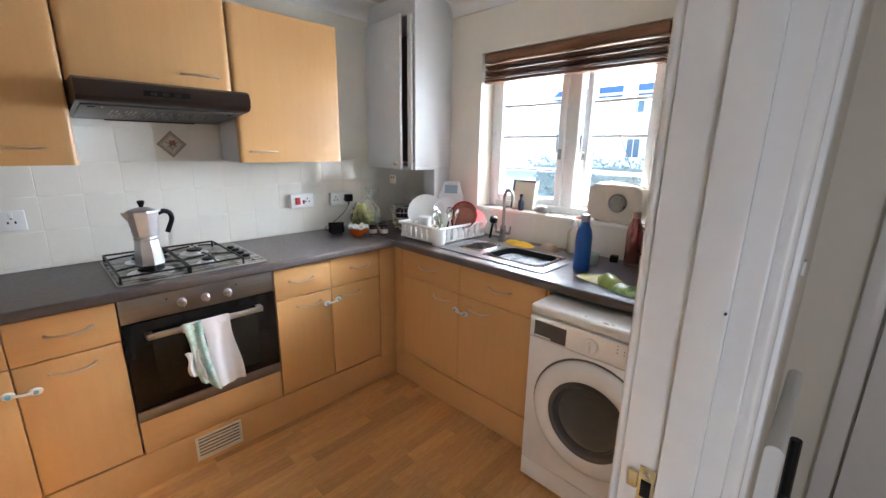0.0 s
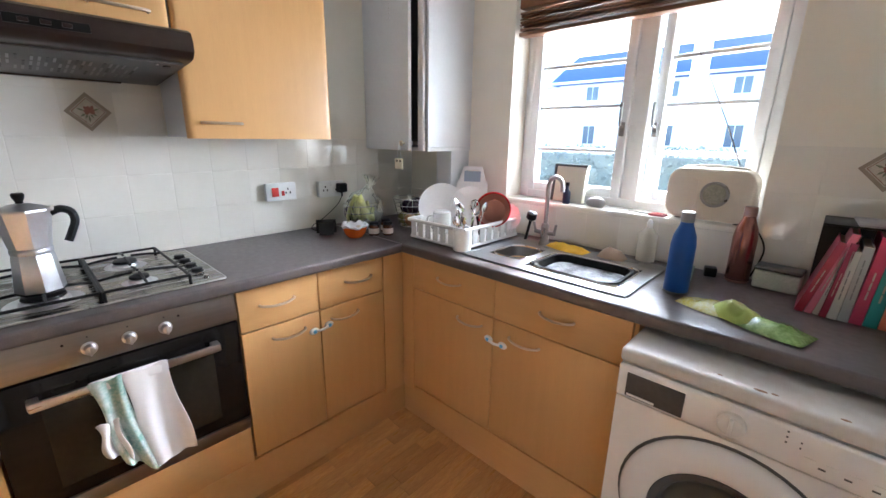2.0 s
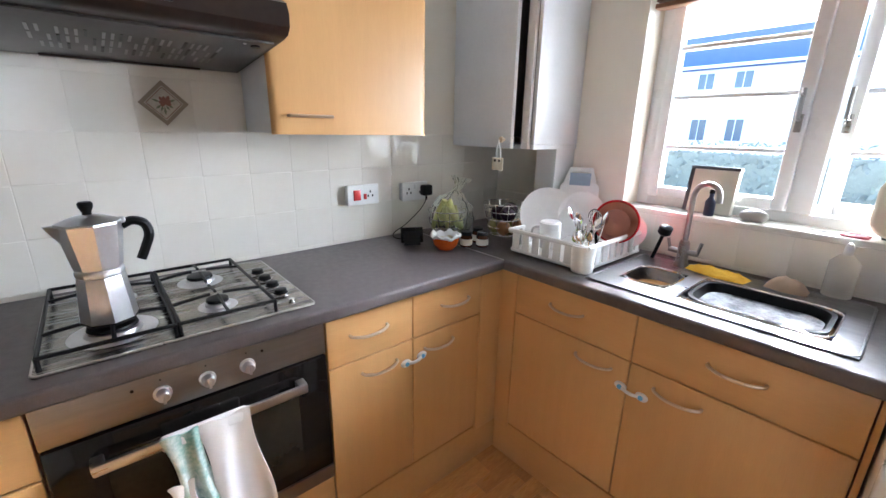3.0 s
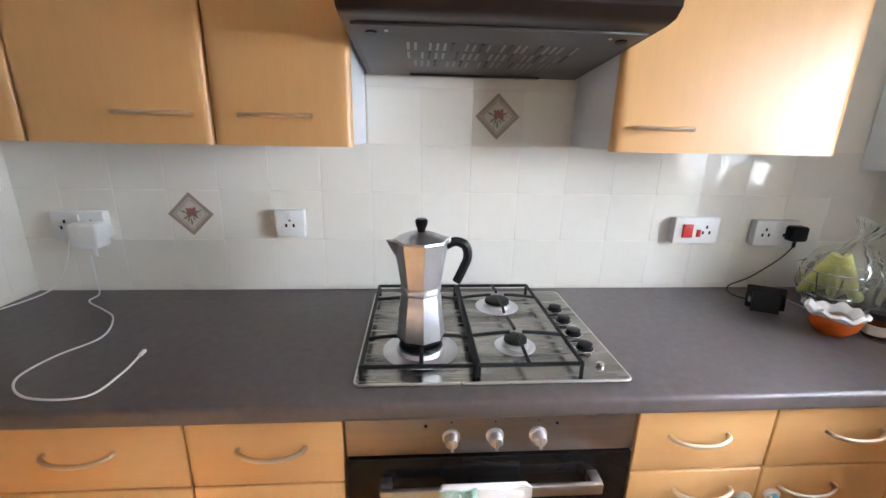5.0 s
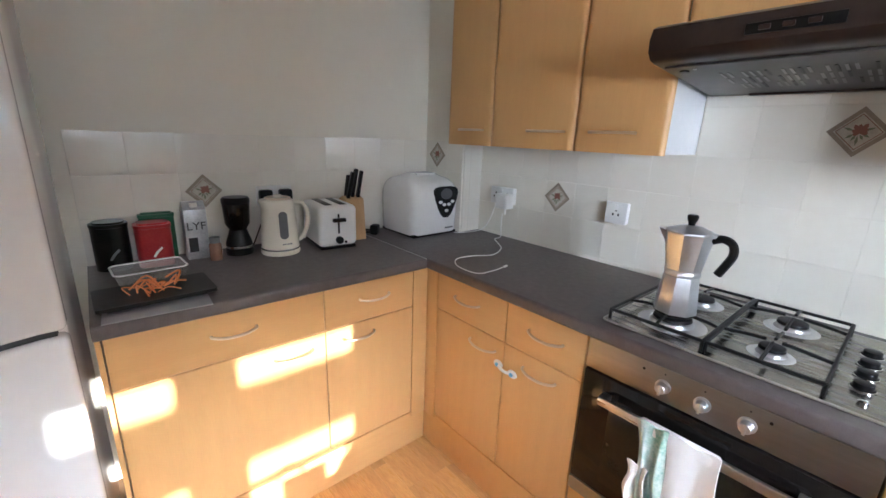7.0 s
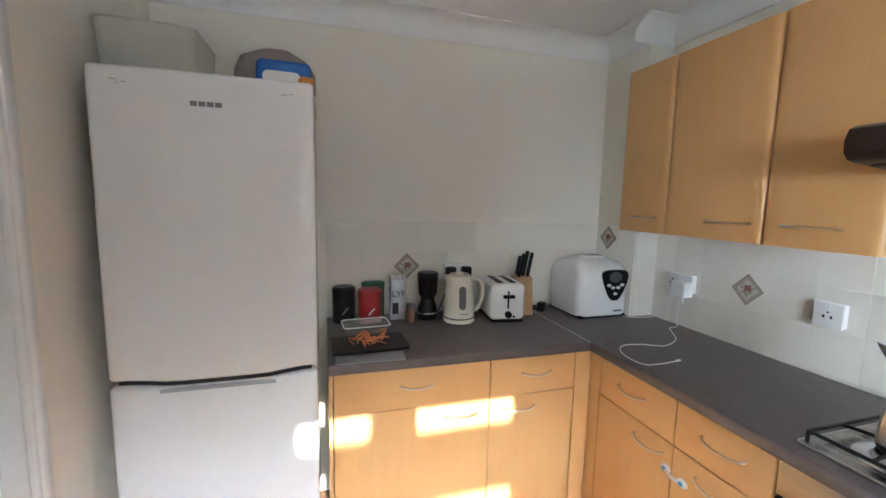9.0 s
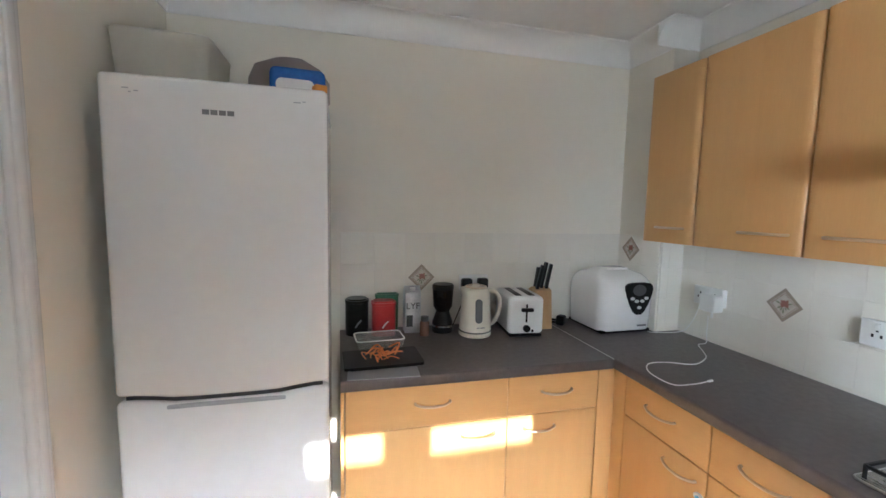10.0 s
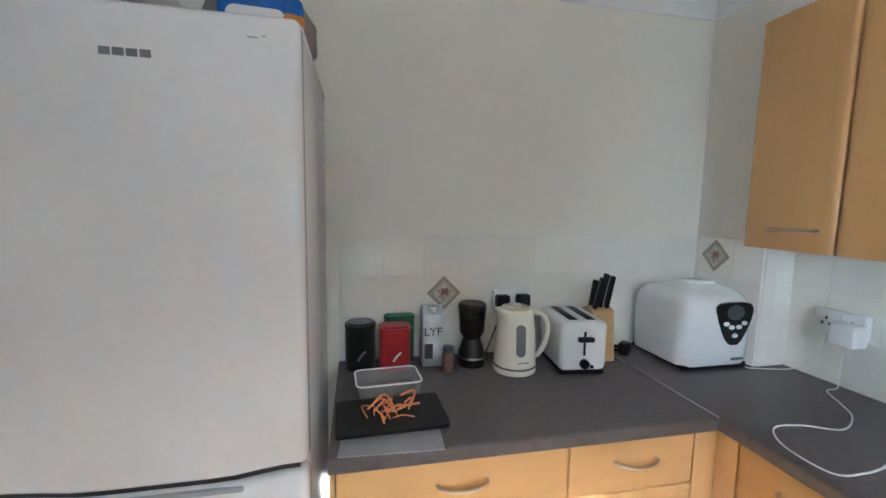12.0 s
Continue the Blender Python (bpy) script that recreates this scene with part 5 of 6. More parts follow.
bm = lathe(B(), [(0.09, 0.0), (0.105, 0.03), (0.105, 0.11), (0.085, 0.165), (0.04, 0.20), (0.0, 0.205)], (0, 0, 0), 2, 24, 1.1, 0.6)
for v in bm.verts:
    v.co += noise.noise_vector(v.co * 14) * 0.010 * (v.co.z > 0.01)
part("bag", bm, TAUPE, tp)
og = solid("sponge", box(B(), -0.02, -0.03, 0, 0.02, 0.03, 0.03, 0.006), mat("orange_sponge", (0.55, 0.22, 0.03), 0.8, bump=0.5), "orange sponge at the edge of the fridge top", "sponge", pose(-0.722, -0.36, QH, 0, 0, 20))

# ---- worktop by the window: bottles, radio, books ----
def flask(m, material, capm, label):
    c = thing("water_bottle", label, "bottle", m)
    part("body", lathe(B(), [(0.033, 0), (0.036, 0.004), (0.036, 0.16), (0.032, 0.19), (0.020, 0.222), (0.018, 0.232)], (0, 0, 0), 2, 28), material, c)
    part("cap", lathe(B(), [(0.0195, 0.233), (0.0195, 0.262), (0.017, 0.265)], (0, 0, 0), 2, 24), capm, c)
    part("base_ring", lathe(B(), [(0.034, 0.0), (0.0365, 0.003), (0.0365, 0.008)], (0, 0, 0), 2, 24), capm, c)


flask(pose(-0.778, 2.005, CT), mat("matt_blue_bottle", (0.008, 0.085, 0.36), 0.45), mat("steel_cap", (0.26, 0.26, 0.27), 0.35, 0.8), "matt blue metal water bottle on the worktop")
flask(pose(-0.655, 2.285, CT), mat("rose_gold_bottle", (0.36, 0.17, 0.15), 0.22, 0.9), mat("rose_cap", (0.40, 0.24, 0.20), 0.3, 0.8), "rose-gold metal water bottle by the tiles")
RADIO = mat("cream_radio_shell", (0.74, 0.66, 0.54), 0.35, scale=6)
ra = thing("radio", "cream retro table radio on the window sill", "radio", pose(-0.80, 2.395, WZ0 + 0.004, 0, 0, -4))
bm = B()
prism(bm, rrect(-0.145, 0.008, 0.145, 0.20, 0.055, 8), -0.045, 0.045, 1)
bmesh.ops.recalc_face_normals(bm, faces=bm.faces[:])
bmesh.ops.bevel(bm, geom=[e for e in bm.edges if e.is_manifold and e.calc_face_angle(0) > 1.2], offset=0.012, segments=3, profile=0.5, affect="EDGES")
part("shell", bm, RADIO, ra)
rd = part("dial", lathe(B(), [(0.047, -0.046), (0.047, -0.055), (0.043, -0.060), (0.038, -0.0555)], (0.025, 0, 0.108), 1, 28), TAPM, ra, "round metal tuning dial")
part("dial_face", lathe(B(), [(0.037, -0.0550), (0.036, -0.0575)], (0.025, 0, 0.108), 1, 28), mat("dial_glass", (0.30, 0.30, 0.25), 0.12, col2=(0.44, 0.43, 0.36), scale=14), rd)
part("speaker_cloth", prism(B(), rrect(-0.12, 0.05, -0.035, 0.165, 0.02), -0.0475, -0.0445, 1), RADIO, ra)
for fx in (-0.1, 0.1):
    part("foot", lathe(B(), [(0.012, 0), (0.012, 0.012)], (fx, 0, -0.001), 2, 12), RUBBER, ra)
bm = tube(B(), [(0.075, 0.02, 0.197), (0.010, 0.025, 0.345)], 0.0028, 8)
tube(bm, [(0.010, 0.025, 0.345), (-0.060, 0.03, 0.485)], 0.0020, 8), tube(bm, [(-0.060, 0.03, 0.485), (-0.142, 0.035, 0.64)], 0.0013, 6)
part("aerial", bm, TAPM, ra, "thin telescopic aerial leaning to one side")
part("carry_handle", tube(B(), curve([(0.10, 0, 0.192), (0.098, 0, 0.202), (0.0, 0, 0.209), (-0.098, 0, 0.202), (-0.10, 0, 0.192)], 5), 0.005, 8), RADIO, ra)
FRM = mat("pale_frame_card", (0.66, 0.63, 0.52), 0.6, scale=6)
pf = thing("card_box", "pale upright card box leaning on the sill", "box", pose(-1.40, 2.43, WZ0 + 0.004, -8, 0, -4))
part("box", box(B(), -0.085, -0.015, 0, 0.085, 0.015, 0.178, 0.003), FRM, pf)
part("back_panel", box(B(), -0.085, -0.0165, 0.0, -0.07, -0.0145, 0.178, 0.001), APPLG, pf)
part("edge_band", box(B(), -0.087, -0.017, 0.168, 0.087, 0.017, 0.180, 0.002), APPLG, pf)
sb = thing("soap_bottle", "small dark blue bottle on the window sill", "bottle", pose(-1.375, 2.375, WZ0 + 0.004))
part("body", lathe(B(), [(0.016, 0), (0.018, 0.004), (0.018, 0.055), (0.008, 0.07), (0.008, 0.085)], (0, 0, 0), 2, 18), mat("navy_plastic", (0.02, 0.03, 0.08), 0.3), sb)
part("cap", lathe(B(), [(0.010, 0.085), (0.009, 0.10)], (0, 0, 0), 2, 14), BLACK, sb)
bm = bmesh.new()
bmesh.ops.create_icosphere(bm, subdivisions=3, radius=0.035)
for v in bm.verts:
    v.co = Vector((v.co.x * 1.3, v.co.y * 0.9, max(v.co.z, -0.024) * 0.75)) + noise.noise_vector(v.co * 25) * 0.004
solid("pebble", bm, mat("grey_pebble", (0.36, 0.35, 0.33), 0.6, scale=20, bump=0.3), "grey rounded pebble on the window sill", "pebble", pose(-1.235, 2.385, WZ0 + 0.023))
sc = thing("kitchen_scissors", "red-handled scissors lying on the window sill", "scissors", pose(-1.00, 2.37, WZ0 + 0.006, 0, 0, -6))
REDH = mat("red_handle_plastic", (0.42, 0.02, 0.03), 0.35)
part("blades", prism(B(), [(0.0, 0.004), (0.0, -0.004), (-0.09, -0.001), (-0.09, 0.001)], 0.0, 0.004, 2), STEEL, sc)
for sy in (-1, 1):
    part("grip", tube(B(), [(0.035 + 0.030 * math.cos(a * math.pi / 8), sy * 0.014 + 0.011 * math.sin(a * math.pi / 8), 0.003) for a in range(16)], 0.004, 6, True), REDH, sc)
SALB = clear("salad_bag_film", (0.62, 0.72, 0.20), 0.2, 1.2, 0.45)
SALG = mat("salad_leaf_green", (0.06, 0.15, 0.02), 0.25, col2=(0.30, 0.42, 0.16), scale=12, bump=0.5, bscale=30)
SALY = mat("yellow_packet_print", (0.52, 0.44, 0.05), 0.25, col2=(0.62, 0.64, 0.42), scale=10, bump=0.5, bscale=30)
sg = thing("salad_bag", "crumpled green and yellow salad bag on the worktop", "food bag", pose(-0.59, 1.90, CT, 0, 0, -17))
def pillow(L, Wd, H, sx, seed):
    bm = B()
    g = {}
    nu, nv = 16, 10
    for s in (0, 1):
        for i in range(nu + 1):
            for j in range(nv + 1):
                u, v = i / nu, j / nv
                e = (math.sin(math.pi * u) * math.sin(math.pi * v)) ** 0.6
                x, y = (u - 0.5) * L, (v - 0.5) * Wd * (0.55 + 0.45 * math.sin(math.pi * min(1, u * sx)))
                k = (noise.noise(Vector((x * 28, y * 28, seed))) * 0.014 + noise.noise(Vector((x * 70, y * 70, seed))) * 0.006) * e
                g[s, i, j] = bm.verts.new((x, y, 0.002 + (e * H + k if s else 0)))
        for i in range(nu):
            for j in range(nv):
                f = (g[s, i, j], g[s, i + 1, j], g[s, i + 1, j + 1], g[s, i, j + 1])
                bm.faces.new(f if s else tuple(reversed(f)))
    bmesh.ops.remove_doubles(bm, verts=bm.verts[:], dist=0.0011)
    return bm


part("leafy_end", pillow(0.20, 0.12, 0.022, 0.8, 1.3), SALG, sg, "", pose(0.062, -0.005, 0.002))
part("printed_end", pillow(0.20, 0.12, 0.018, 0.9, 5.1), SALY, sg, "", pose(-0.065, 0.008, 0.001, 0, 0, 8))
part("film_window", pillow(0.14, 0.10, 0.040, 0.9, 8.1), SALB, sg, "", pose(-0.01, 0.0, 0.003, 0, 0, -14))
tinb = thing("tin_box", "pale green lidded tin by the tiles", "tin", pose(-0.545, 2.285, CT, 0, 0, -5))
part("body", box(B(), -0.062, -0.038, 0, 0.062, 0.038, 0.062, 0.008, 3), mat("pale_sage_tin", (0.52, 0.54, 0.44), 0.4, col2=(0.40, 0.43, 0.34), scale=18), tinb)
part("lid", box(B(), -0.064, -0.040, 0.063, 0.064, 0.040, 0.076, 0.005, 3), APPLG, tinb)
solid("adapter", box(B(), -0.02, -0.02, 0, 0.02, 0.02, 0.035, 0.006), BLACK, "small black power adapter on the worktop", "adapter", pose(-0.735, 2.275, CT, 0, 0, 15))
cp = thing("soap_cup", "small pale green cup beside the blue bottle", "cup", pose(-0.80, 2.15, CT))
part("cup", lathe(B(), [(0.026, 0), (0.034, 0.004), (0.038, 0.055), (0.035, 0.055), (0.031, 0.008), (0.0, 0.007)], (0, 0, 0), 2, 24, cap=False), mat("pale_green_ceramic", (0.55, 0.64, 0.55), 0.25), cp)

BOOKS = (("dark red", (0.36, 0.02, 0.05), 0.020, 0.225, 16), ("pink striped", (0.62, 0.16, 0.24), 0.018, 0.25, 14), ("white", (0.66, 0.64, 0.60), 0.012, 0.21, 10),
         ("maroon", (0.30, 0.02, 0.07), 0.016, 0.22, 7), ("white", (0.62, 0.61, 0.57), 0.020, 0.20, 4), ("grey", (0.42, 0.43, 0.44), 0.022, 0.215, 3),
         ("crimson", (0.50, 0.03, 0.10), 0.026, 0.245, 4), ("teal", (0.02, 0.28, 0.29), 0.028, 0.24, 3), ("salmon", (0.70, 0.22, 0.15), 0.018, 0.225, 4),
         ("lime green", (0.33, 0.50, 0.05), 0.026, 0.24, 4), ("orange", (0.75, 0.14, 0.025), 0.034, 0.225, 5), ("dark blue", (0.03, 0.09, 0.17), 0.02, 0.21, 3), ("pale", (0.55, 0.52, 0.46), 0.020, 0.19, 0), ("mustard", (0.42, 0.27, 0.05), 0.012, 0.185, 0), ("slate grey", (0.20, 0.23, 0.25), 0.016, 0.205, 0), ("cream", (0.60, 0.57, 0.48), 0.014, 0.20, 0))
SPINE = mat("faded_spine_print", (0.52, 0.44, 0.38), 0.6)
PAGES = mat("book_pages", (0.70, 0.66, 0.55), 0.9, scale=30, stretch=(40, 1, 1))
x = -0.485
for i, (nm, col, w, hgt, leanb) in enumerate(BOOKS):
    lean = radians(leanb * 0.9)
    bk_ = thing("book", nm + " cookbook standing upright in a row", "book", pose(x, 2.09 - 0.012 * (i in (9, 10)) + 0.01 * (i < 3), CT + 0.0012, 0, leanb * 0.9, 0), "row of cookbooks")
    cm = mat("cover_" + nm.replace(" ", "_"), col, 0.35, scale=12)
    dp = 0.165
    bm = B()
    box(bm, 0, 0, 0, 0.0025, dp, hgt, 0.0008, 1), box(bm, w - 0.0025, 0, 0, w, dp, hgt, 0.0008, 1), box(bm, 0, -0.002, 0, w, 0.001, hgt, 0.0015, 1)
    part("cover", bm, cm, bk_)
    part("page_block", box(B(), 0.0026, 0.0015, 0.003, w - 0.0026, dp - 0.004, hgt - 0.004), PAGES, bk_)
    tone = SPINE if sum(col) < 1.2 else LOGO
    for k in range(3 + i % 3):
        part("spine_print", box(B(), w * 0.43, -0.0028, hgt * (0.30 + 0.11 * k), w * 0.57, -0.0018, hgt * (0.395 + 0.11 * k)), tone, bk_)
    x += w / max(0.8, math.cos(lean)) + 0.0012
rk = thing("book_rack", "black metal book rack against the tiled wall", "book rack", pose(-0.37, 2.262, CT))
bm = B()
box(bm, -0.10, 0.0, 0, 0.25, 0.006, 0.265, 0.002), box(bm, -0.10, -0.16, 0.258, 0.25, 0.0, 0.264, 0.002)
part("frame", bm, BLACKM, rk)
part("side", box(B(), 0.244, -0.16, 0, 0.25, 0.0, 0.258, 0.002), BLACKM, rk)
mg = solid("magazine", box(B(), -0.12, -0.08, 0, 0.12, 0.08, 0.006, 0.002), mat("magazine_cover", (0.36, 0.34, 0.36), 0.3, col2=(0.22, 0.20, 0.24), scale=12), "magazine lying flat on the book rack", "magazine", pose(-0.285, 2.185, CT + 0.265, 0, 0, 3))

# ---- dish rack ----
dk = thing("dish_rack", "white plastic dish drainer full of washed crockery", "dish rack", pose(-1.735, 2.06, CT, 0, 0, 0))
RX, RY, RH = 0.165, 0.20, 0.095
bm = B()
for (ax, ay), (bx, by) in (((-RX, -RY), (RX, -RY)), ((RX, -RY), (RX, RY)), ((RX, RY), (-RX, RY)), ((-RX, RY), (-RX, -RY))):
    tube(bm, [(ax * 1.06, ay * 1.05, RH), (bx * 1.06, by * 1.05, RH)], 0.009, 8)
    tube(bm, [(ax, ay, 0.015), (bx, by, 0.015)], 0.009, 8)
part("rim", bm, WHITEP, dk)
for (ax, ay), (bx, by), n_ in (((-RX, -RY), (RX, -RY), 7), ((RX, -RY), (RX, RY), 8), ((RX, RY), (-RX, RY), 7), ((-RX, RY), (-RX, -RY), 8)):
    for k in range(n_):
        t = (k + 0.5) / n_
        px, py = ax + (bx - ax) * t, ay + (by - ay) * t
        a = math.degrees(math.atan2(by - ay, bx - ax))
        part("slat", box(B(), -0.0165, -0.003, 0.015, 0.0165, 0.003, RH, 0.002), WHITEP, dk, "", pose(px * 1.02, py * 1.02, 0, 0, 0, a))
part("floor", box(B(), -RX, -RY, 0.006, RX, RY, 0.012, 0.002), WHITEP, dk)
part("cutlery_cup", lathe(B(), [(0.036, 0.0), (0.038, 0.002), (0.043, 0.098), (0.040, 0.098), (0.035, 0.006), (0.0, 0.005)], (0.145, -0.185, 0), 2, 24, cap=False), WHITEP, dk)
CHINA = mat("white_china", (0.80, 0.80, 0.79), 0.12, scale=6)


def plate(m, r, label="white china plate standing in the dish rack"):
    return solid("plate", lathe(B(), [(0.0, 0.0), (r * 0.6, 0.0), (r * 0.66, 0.004), (r, 0.016), (r, 0.019), (r * 0.64, 0.008), (0.0, 0.005)], (0, 0, 0), 2, 36, cap=False), CHINA, label, "plate", m, group="plates in the rack")


plate(pose(-1.86, 2.03, CT + 0.138, 66, 0, 44), 0.118), plate(pose(-1.765, 2.13, CT + 0.142, 74, 0, 40), 0.098, "small white china plate standing in the dish rack"), plate(pose(-1.60, 2.21, CT + 0.10, 72, 0, 38), 0.07, "white saucer standing in the dish rack")
mug = thing("mug", "white mug upside down in the dish rack", "mug", pose(-1.795, 1.96, CT + 0.03, 0, 0, 40))
part("cup", lathe(B(), [(0.041, 0.0), (0.043, 0.0), (0.042, 0.10), (0.036, 0.106), (0.0, 0.107)], (0, 0, 0), 2, 28, cap=False), CHINA, mug)
part("handle", tube(B(), curve([(-0.04, 0, 0.085), (-0.066, 0, 0.075), (-0.066, 0, 0.035), (-0.04, 0, 0.025)], 4), 0.006, 8), CHINA, mug)
cbd = thing("cutting_board", "white plastic cutting board with a handle hole", "cutting board", pose(-1.86, 2.245, CT + 0.014, -8, 0, 26))
bm = B()
prism(bm, rrect(-0.085, 0.0, 0.085, 0.25, 0.03), -0.004, 0.004, 1)
prism(bm, [(-0.07, 0.25), (-0.05, 0.315), (0.05, 0.315), (0.07, 0.25), (0.05, 0.25), (0.038, 0.295), (-0.038, 0.295), (-0.05, 0.25)], -0.004, 0.004, 1)
part("board", bm, WHITEP, cbd)
part("print_patch", box(B(), -0.045, -0.0052, 0.235, 0.045, -0.0038, 0.29), mat("blue_grey_print", (0.32, 0.40, 0.50), 0.5), cbd)
REDPAN = mat("red_enamel", (0.55, 0.018, 0.025), 0.15)
TERR = mat("terracotta_inside", (0.42, 0.16, 0.10), 0.4)
rb = thing("red_bowl", "glossy red bowl drying on its side", "bowl", pose(-1.598, 2.10, CT + 0.150, 70, -14, 34))
part("outer", lathe(B(), [(0.03, -0.055), (0.06, -0.04), (0.082, 0.0), (0.084, 0.012), (0.079, 0.012), (0.076, 0.0)], (0, 0, 0), 2, 32, cap=False), REDPAN, rb)
part("inner", lathe(B(), [(0.078, 0.006), (0.074, -0.004), (0.054, -0.034), (0.0, -0.046)], (0, 0, 0), 2, 32, cap=False), TERR, rb)
rc = random.Random(8)
for i in range(8):
    L = rc.uniform(0.14, 0.19)
    c = thing("cutlery", "steel cutlery standing in the drainer cup", "cutlery", pose(-1.59 + rc.uniform(-0.02, 0.02), 1.875 + rc.uniform(-0.018, 0.018), CT + 0.008, rc.uniform(-14, 2), rc.uniform(-14, 10), rc.uniform(0, 180)), "cutlery in the cup")
    part("stem", tube(B(), [(0, 0, 0.0), (0, 0, L * 0.72)], 0.0028, 6), CHROME, c)
    part("head", lathe(B(), [(0.003, 0.0), (0.012, 0.012), (0.013, 0.026), (0.004, 0.042)], (0, 0, L * 0.7), 2, 12, 1.0, 0.25), CHROME, c)
for i, (px, py) in enumerate(((-1.665, 2.02), (-1.64, 2.06))):
    wk = thing("whisk", "wire kitchen tool standing in the dish rack", "whisk", pose(px, py, CT + 0.03, 8, 10 - 18 * i, 20))
    for k in range(3):
        a = k * math.pi / 3
        pts = [(0, 0, 0.09), (0.022 * math.cos(a), 0.022 * math.sin(a), 0.13), (0.018 * math.cos(a), 0.018 * math.sin(a), 0.16), (0, 0, 0.172), (-0.018 * math.cos(a), -0.018 * math.sin(a), 0.16), (-0.022 * math.cos(a), -0.022 * math.sin(a), 0.13), (0, 0, 0.09)]
        part("wire", tube(B(), curve(pts, 4), 0.0014, 5), BLACKM if i else CHROME, wk)
    part("handle", tube(B(), [(0, 0, 0), (0, 0, 0.09)], 0.006, 8), BLACK, wk)
ls = thing("spatula", "lime green silicone spatula in the dish rack", "spatula", pose(-1.675, 1.935, CT + 0.02, 22, 14, 30))
part("handle", tube(B(), [(0, 0, 0), (0, 0, 0.075)], 0.005, 8), WHITEP, ls)
part("blade", prism(B(), rrect(-0.022, 0.075, 0.022, 0.135, 0.014), -0.003, 0.003, 1), mat("lime_silicone", (0.42, 0.58, 0.16), 0.4), ls)
for k, (px, py, tilt, L) in enumerate(((-1.70, 1.98, 16, 0.19), (-1.655, 1.99, -12, 0.17), (-1.64, 1.95, 20, 0.16), (-1.62, 2.0, 26, 0.18), (-1.685, 2.05, -18, 0.2))):
    c = thing("cutlery", "steel serving spoon lying in the dish rack", "cutlery", pose(px, py, CT + 0.02, 18 - 9 * k, tilt, 25 * k), "cutlery in the cup")
    part("stem", tube(B(), [(0, 0, 0.0), (0, 0, L * 0.75)], 0.0035, 6), CHROME, c)
    part("head", lathe(B(), [(0.003, 0.0), (0.017, 0.016), (0.018, 0.034), (0.005, 0.055)], (0, 0, L * 0.72), 2, 12, 1.0, 0.25), CHROME, c)
SPONGE = mat("yellow_cloth", (0.74, 0.46, 0.03), 0.9, col2=(0.66, 0.36, 0.02), scale=20, bump=0.6)
bm = pillow(0.20, 0.10, 0.018, 0.9, 2.2)
solid("dish_cloth", bm, SPONGE, "yellow dish cloth crumpled behind the sink", "cloth", pose(-1.27, 2.215, CT + 0.004, 0, 0, -8))
bm = pillow(0.11, 0.08, 0.045, 0.9, 7.7)
solid("scourer", bm, mat("beige_scourer", (0.44, 0.33, 0.24), 0.9, bump=0.6), "crumpled beige scouring pad by the sink", "scourer", pose(-1.075, 2.225, CT + 0.004))
db = thing("brush_holder", "black brush leaning beside the tap", "brush", pose(-1.50, 2.24, CT + 0.004, 10, 18, 0))
part("handle", tube(B(), [(0, 0, 0), (0, 0, 0.12)], 0.007, 8), BLACK, db)
part("head", lathe(B(), [(0.014, 0.11), (0.024, 0.12), (0.024, 0.145), (0.014, 0.15)], (0, 0, 0), 2, 16), BLACK, db)
dl = thing("detergent_bottle", "clear bottle of washing-up liquid by the wall", "bottle", pose(-0.965, 2.285, CT + 0.004))
part("body", lathe(B(), [(0.028, 0), (0.03, 0.004), (0.03, 0.11), (0.012, 0.135)], (0, 0, 0), 2, 20, 1.2, 0.8), FROST, dl)
part("cap", lathe(B(), [(0.012, 0.135), (0.011, 0.16), (0.005, 0.17)], (0, 0, 0), 2, 14), WHITEP, dl)

# ---- corner by the boiler ----
og = thing("ramekin", "orange glazed ramekin with pale inside", "bowl", pose(-2.105, 1.675, CT))
ORG = mat("orange_glaze", (0.66, 0.13, 0.015), 0.2, col2=(0.56, 0.09, 0.01), scale=8)
part("bowl", lathe(B(), [(0.032, 0.0), (0.036, 0.004), (0.050, 0.020), (0.057, 0.044), (0.058, 0.052), (0.054, 0.052), (0.047, 0.03), (0.0, 0.022)], (0, 0, 0), 2, 32, cap=False), ORG, og)
part("lining", lathe(B(), [(0.0575, 0.0525), (0.0535, 0.0535), (0.048, 0.034), (0.0, 0.030)], (0, 0, 0), 2, 32, cap=False), mat("cream_glaze", (0.72, 0.62, 0.48), 0.25), og)
bm = lathe(B(), [(0.052, 0.046), (0.060, 0.052), (0.066, 0.060), (0.058, 0.066), (0.046, 0.058), (0.040, 0.046)], (0, 0, 0), 2, 44, cap=False)
for v in bm.verts:
    a = math.atan2(v.co.y, v.co.x)
    v.co.z += 0.005 * math.sin(a * 9 + 1) * (v.co.z - 0.044) / 0.02 + 0.004 * math.sin(a * 4)
part("paper", bm, CHINA, og, "crumpled white paper lining over the rim")


def jar(m, content, label):
    c = thing("glass_jar", label, "jar", m, "small jars by the wall")
    part("glass", lathe(B(), [(0.022, 0), (0.026, 0.004), (0.026, 0.045), (0.021, 0.052)], (0, 0, 0), 2, 22), content, c)
    part("lid", lathe(B(), [(0.0235, 0.052), (0.0235, 0.064), (0.021, 0.066)], (0, 0, 0), 2, 22), BLACK, c)
    part("paper_label", lathe(B(), [(0.0263, 0.010), (0.0263, 0.036)], (0, 0, 0), 2, 22, cap=False), mat("jar_label", (0.62, 0.58, 0.50), 0.6), c)


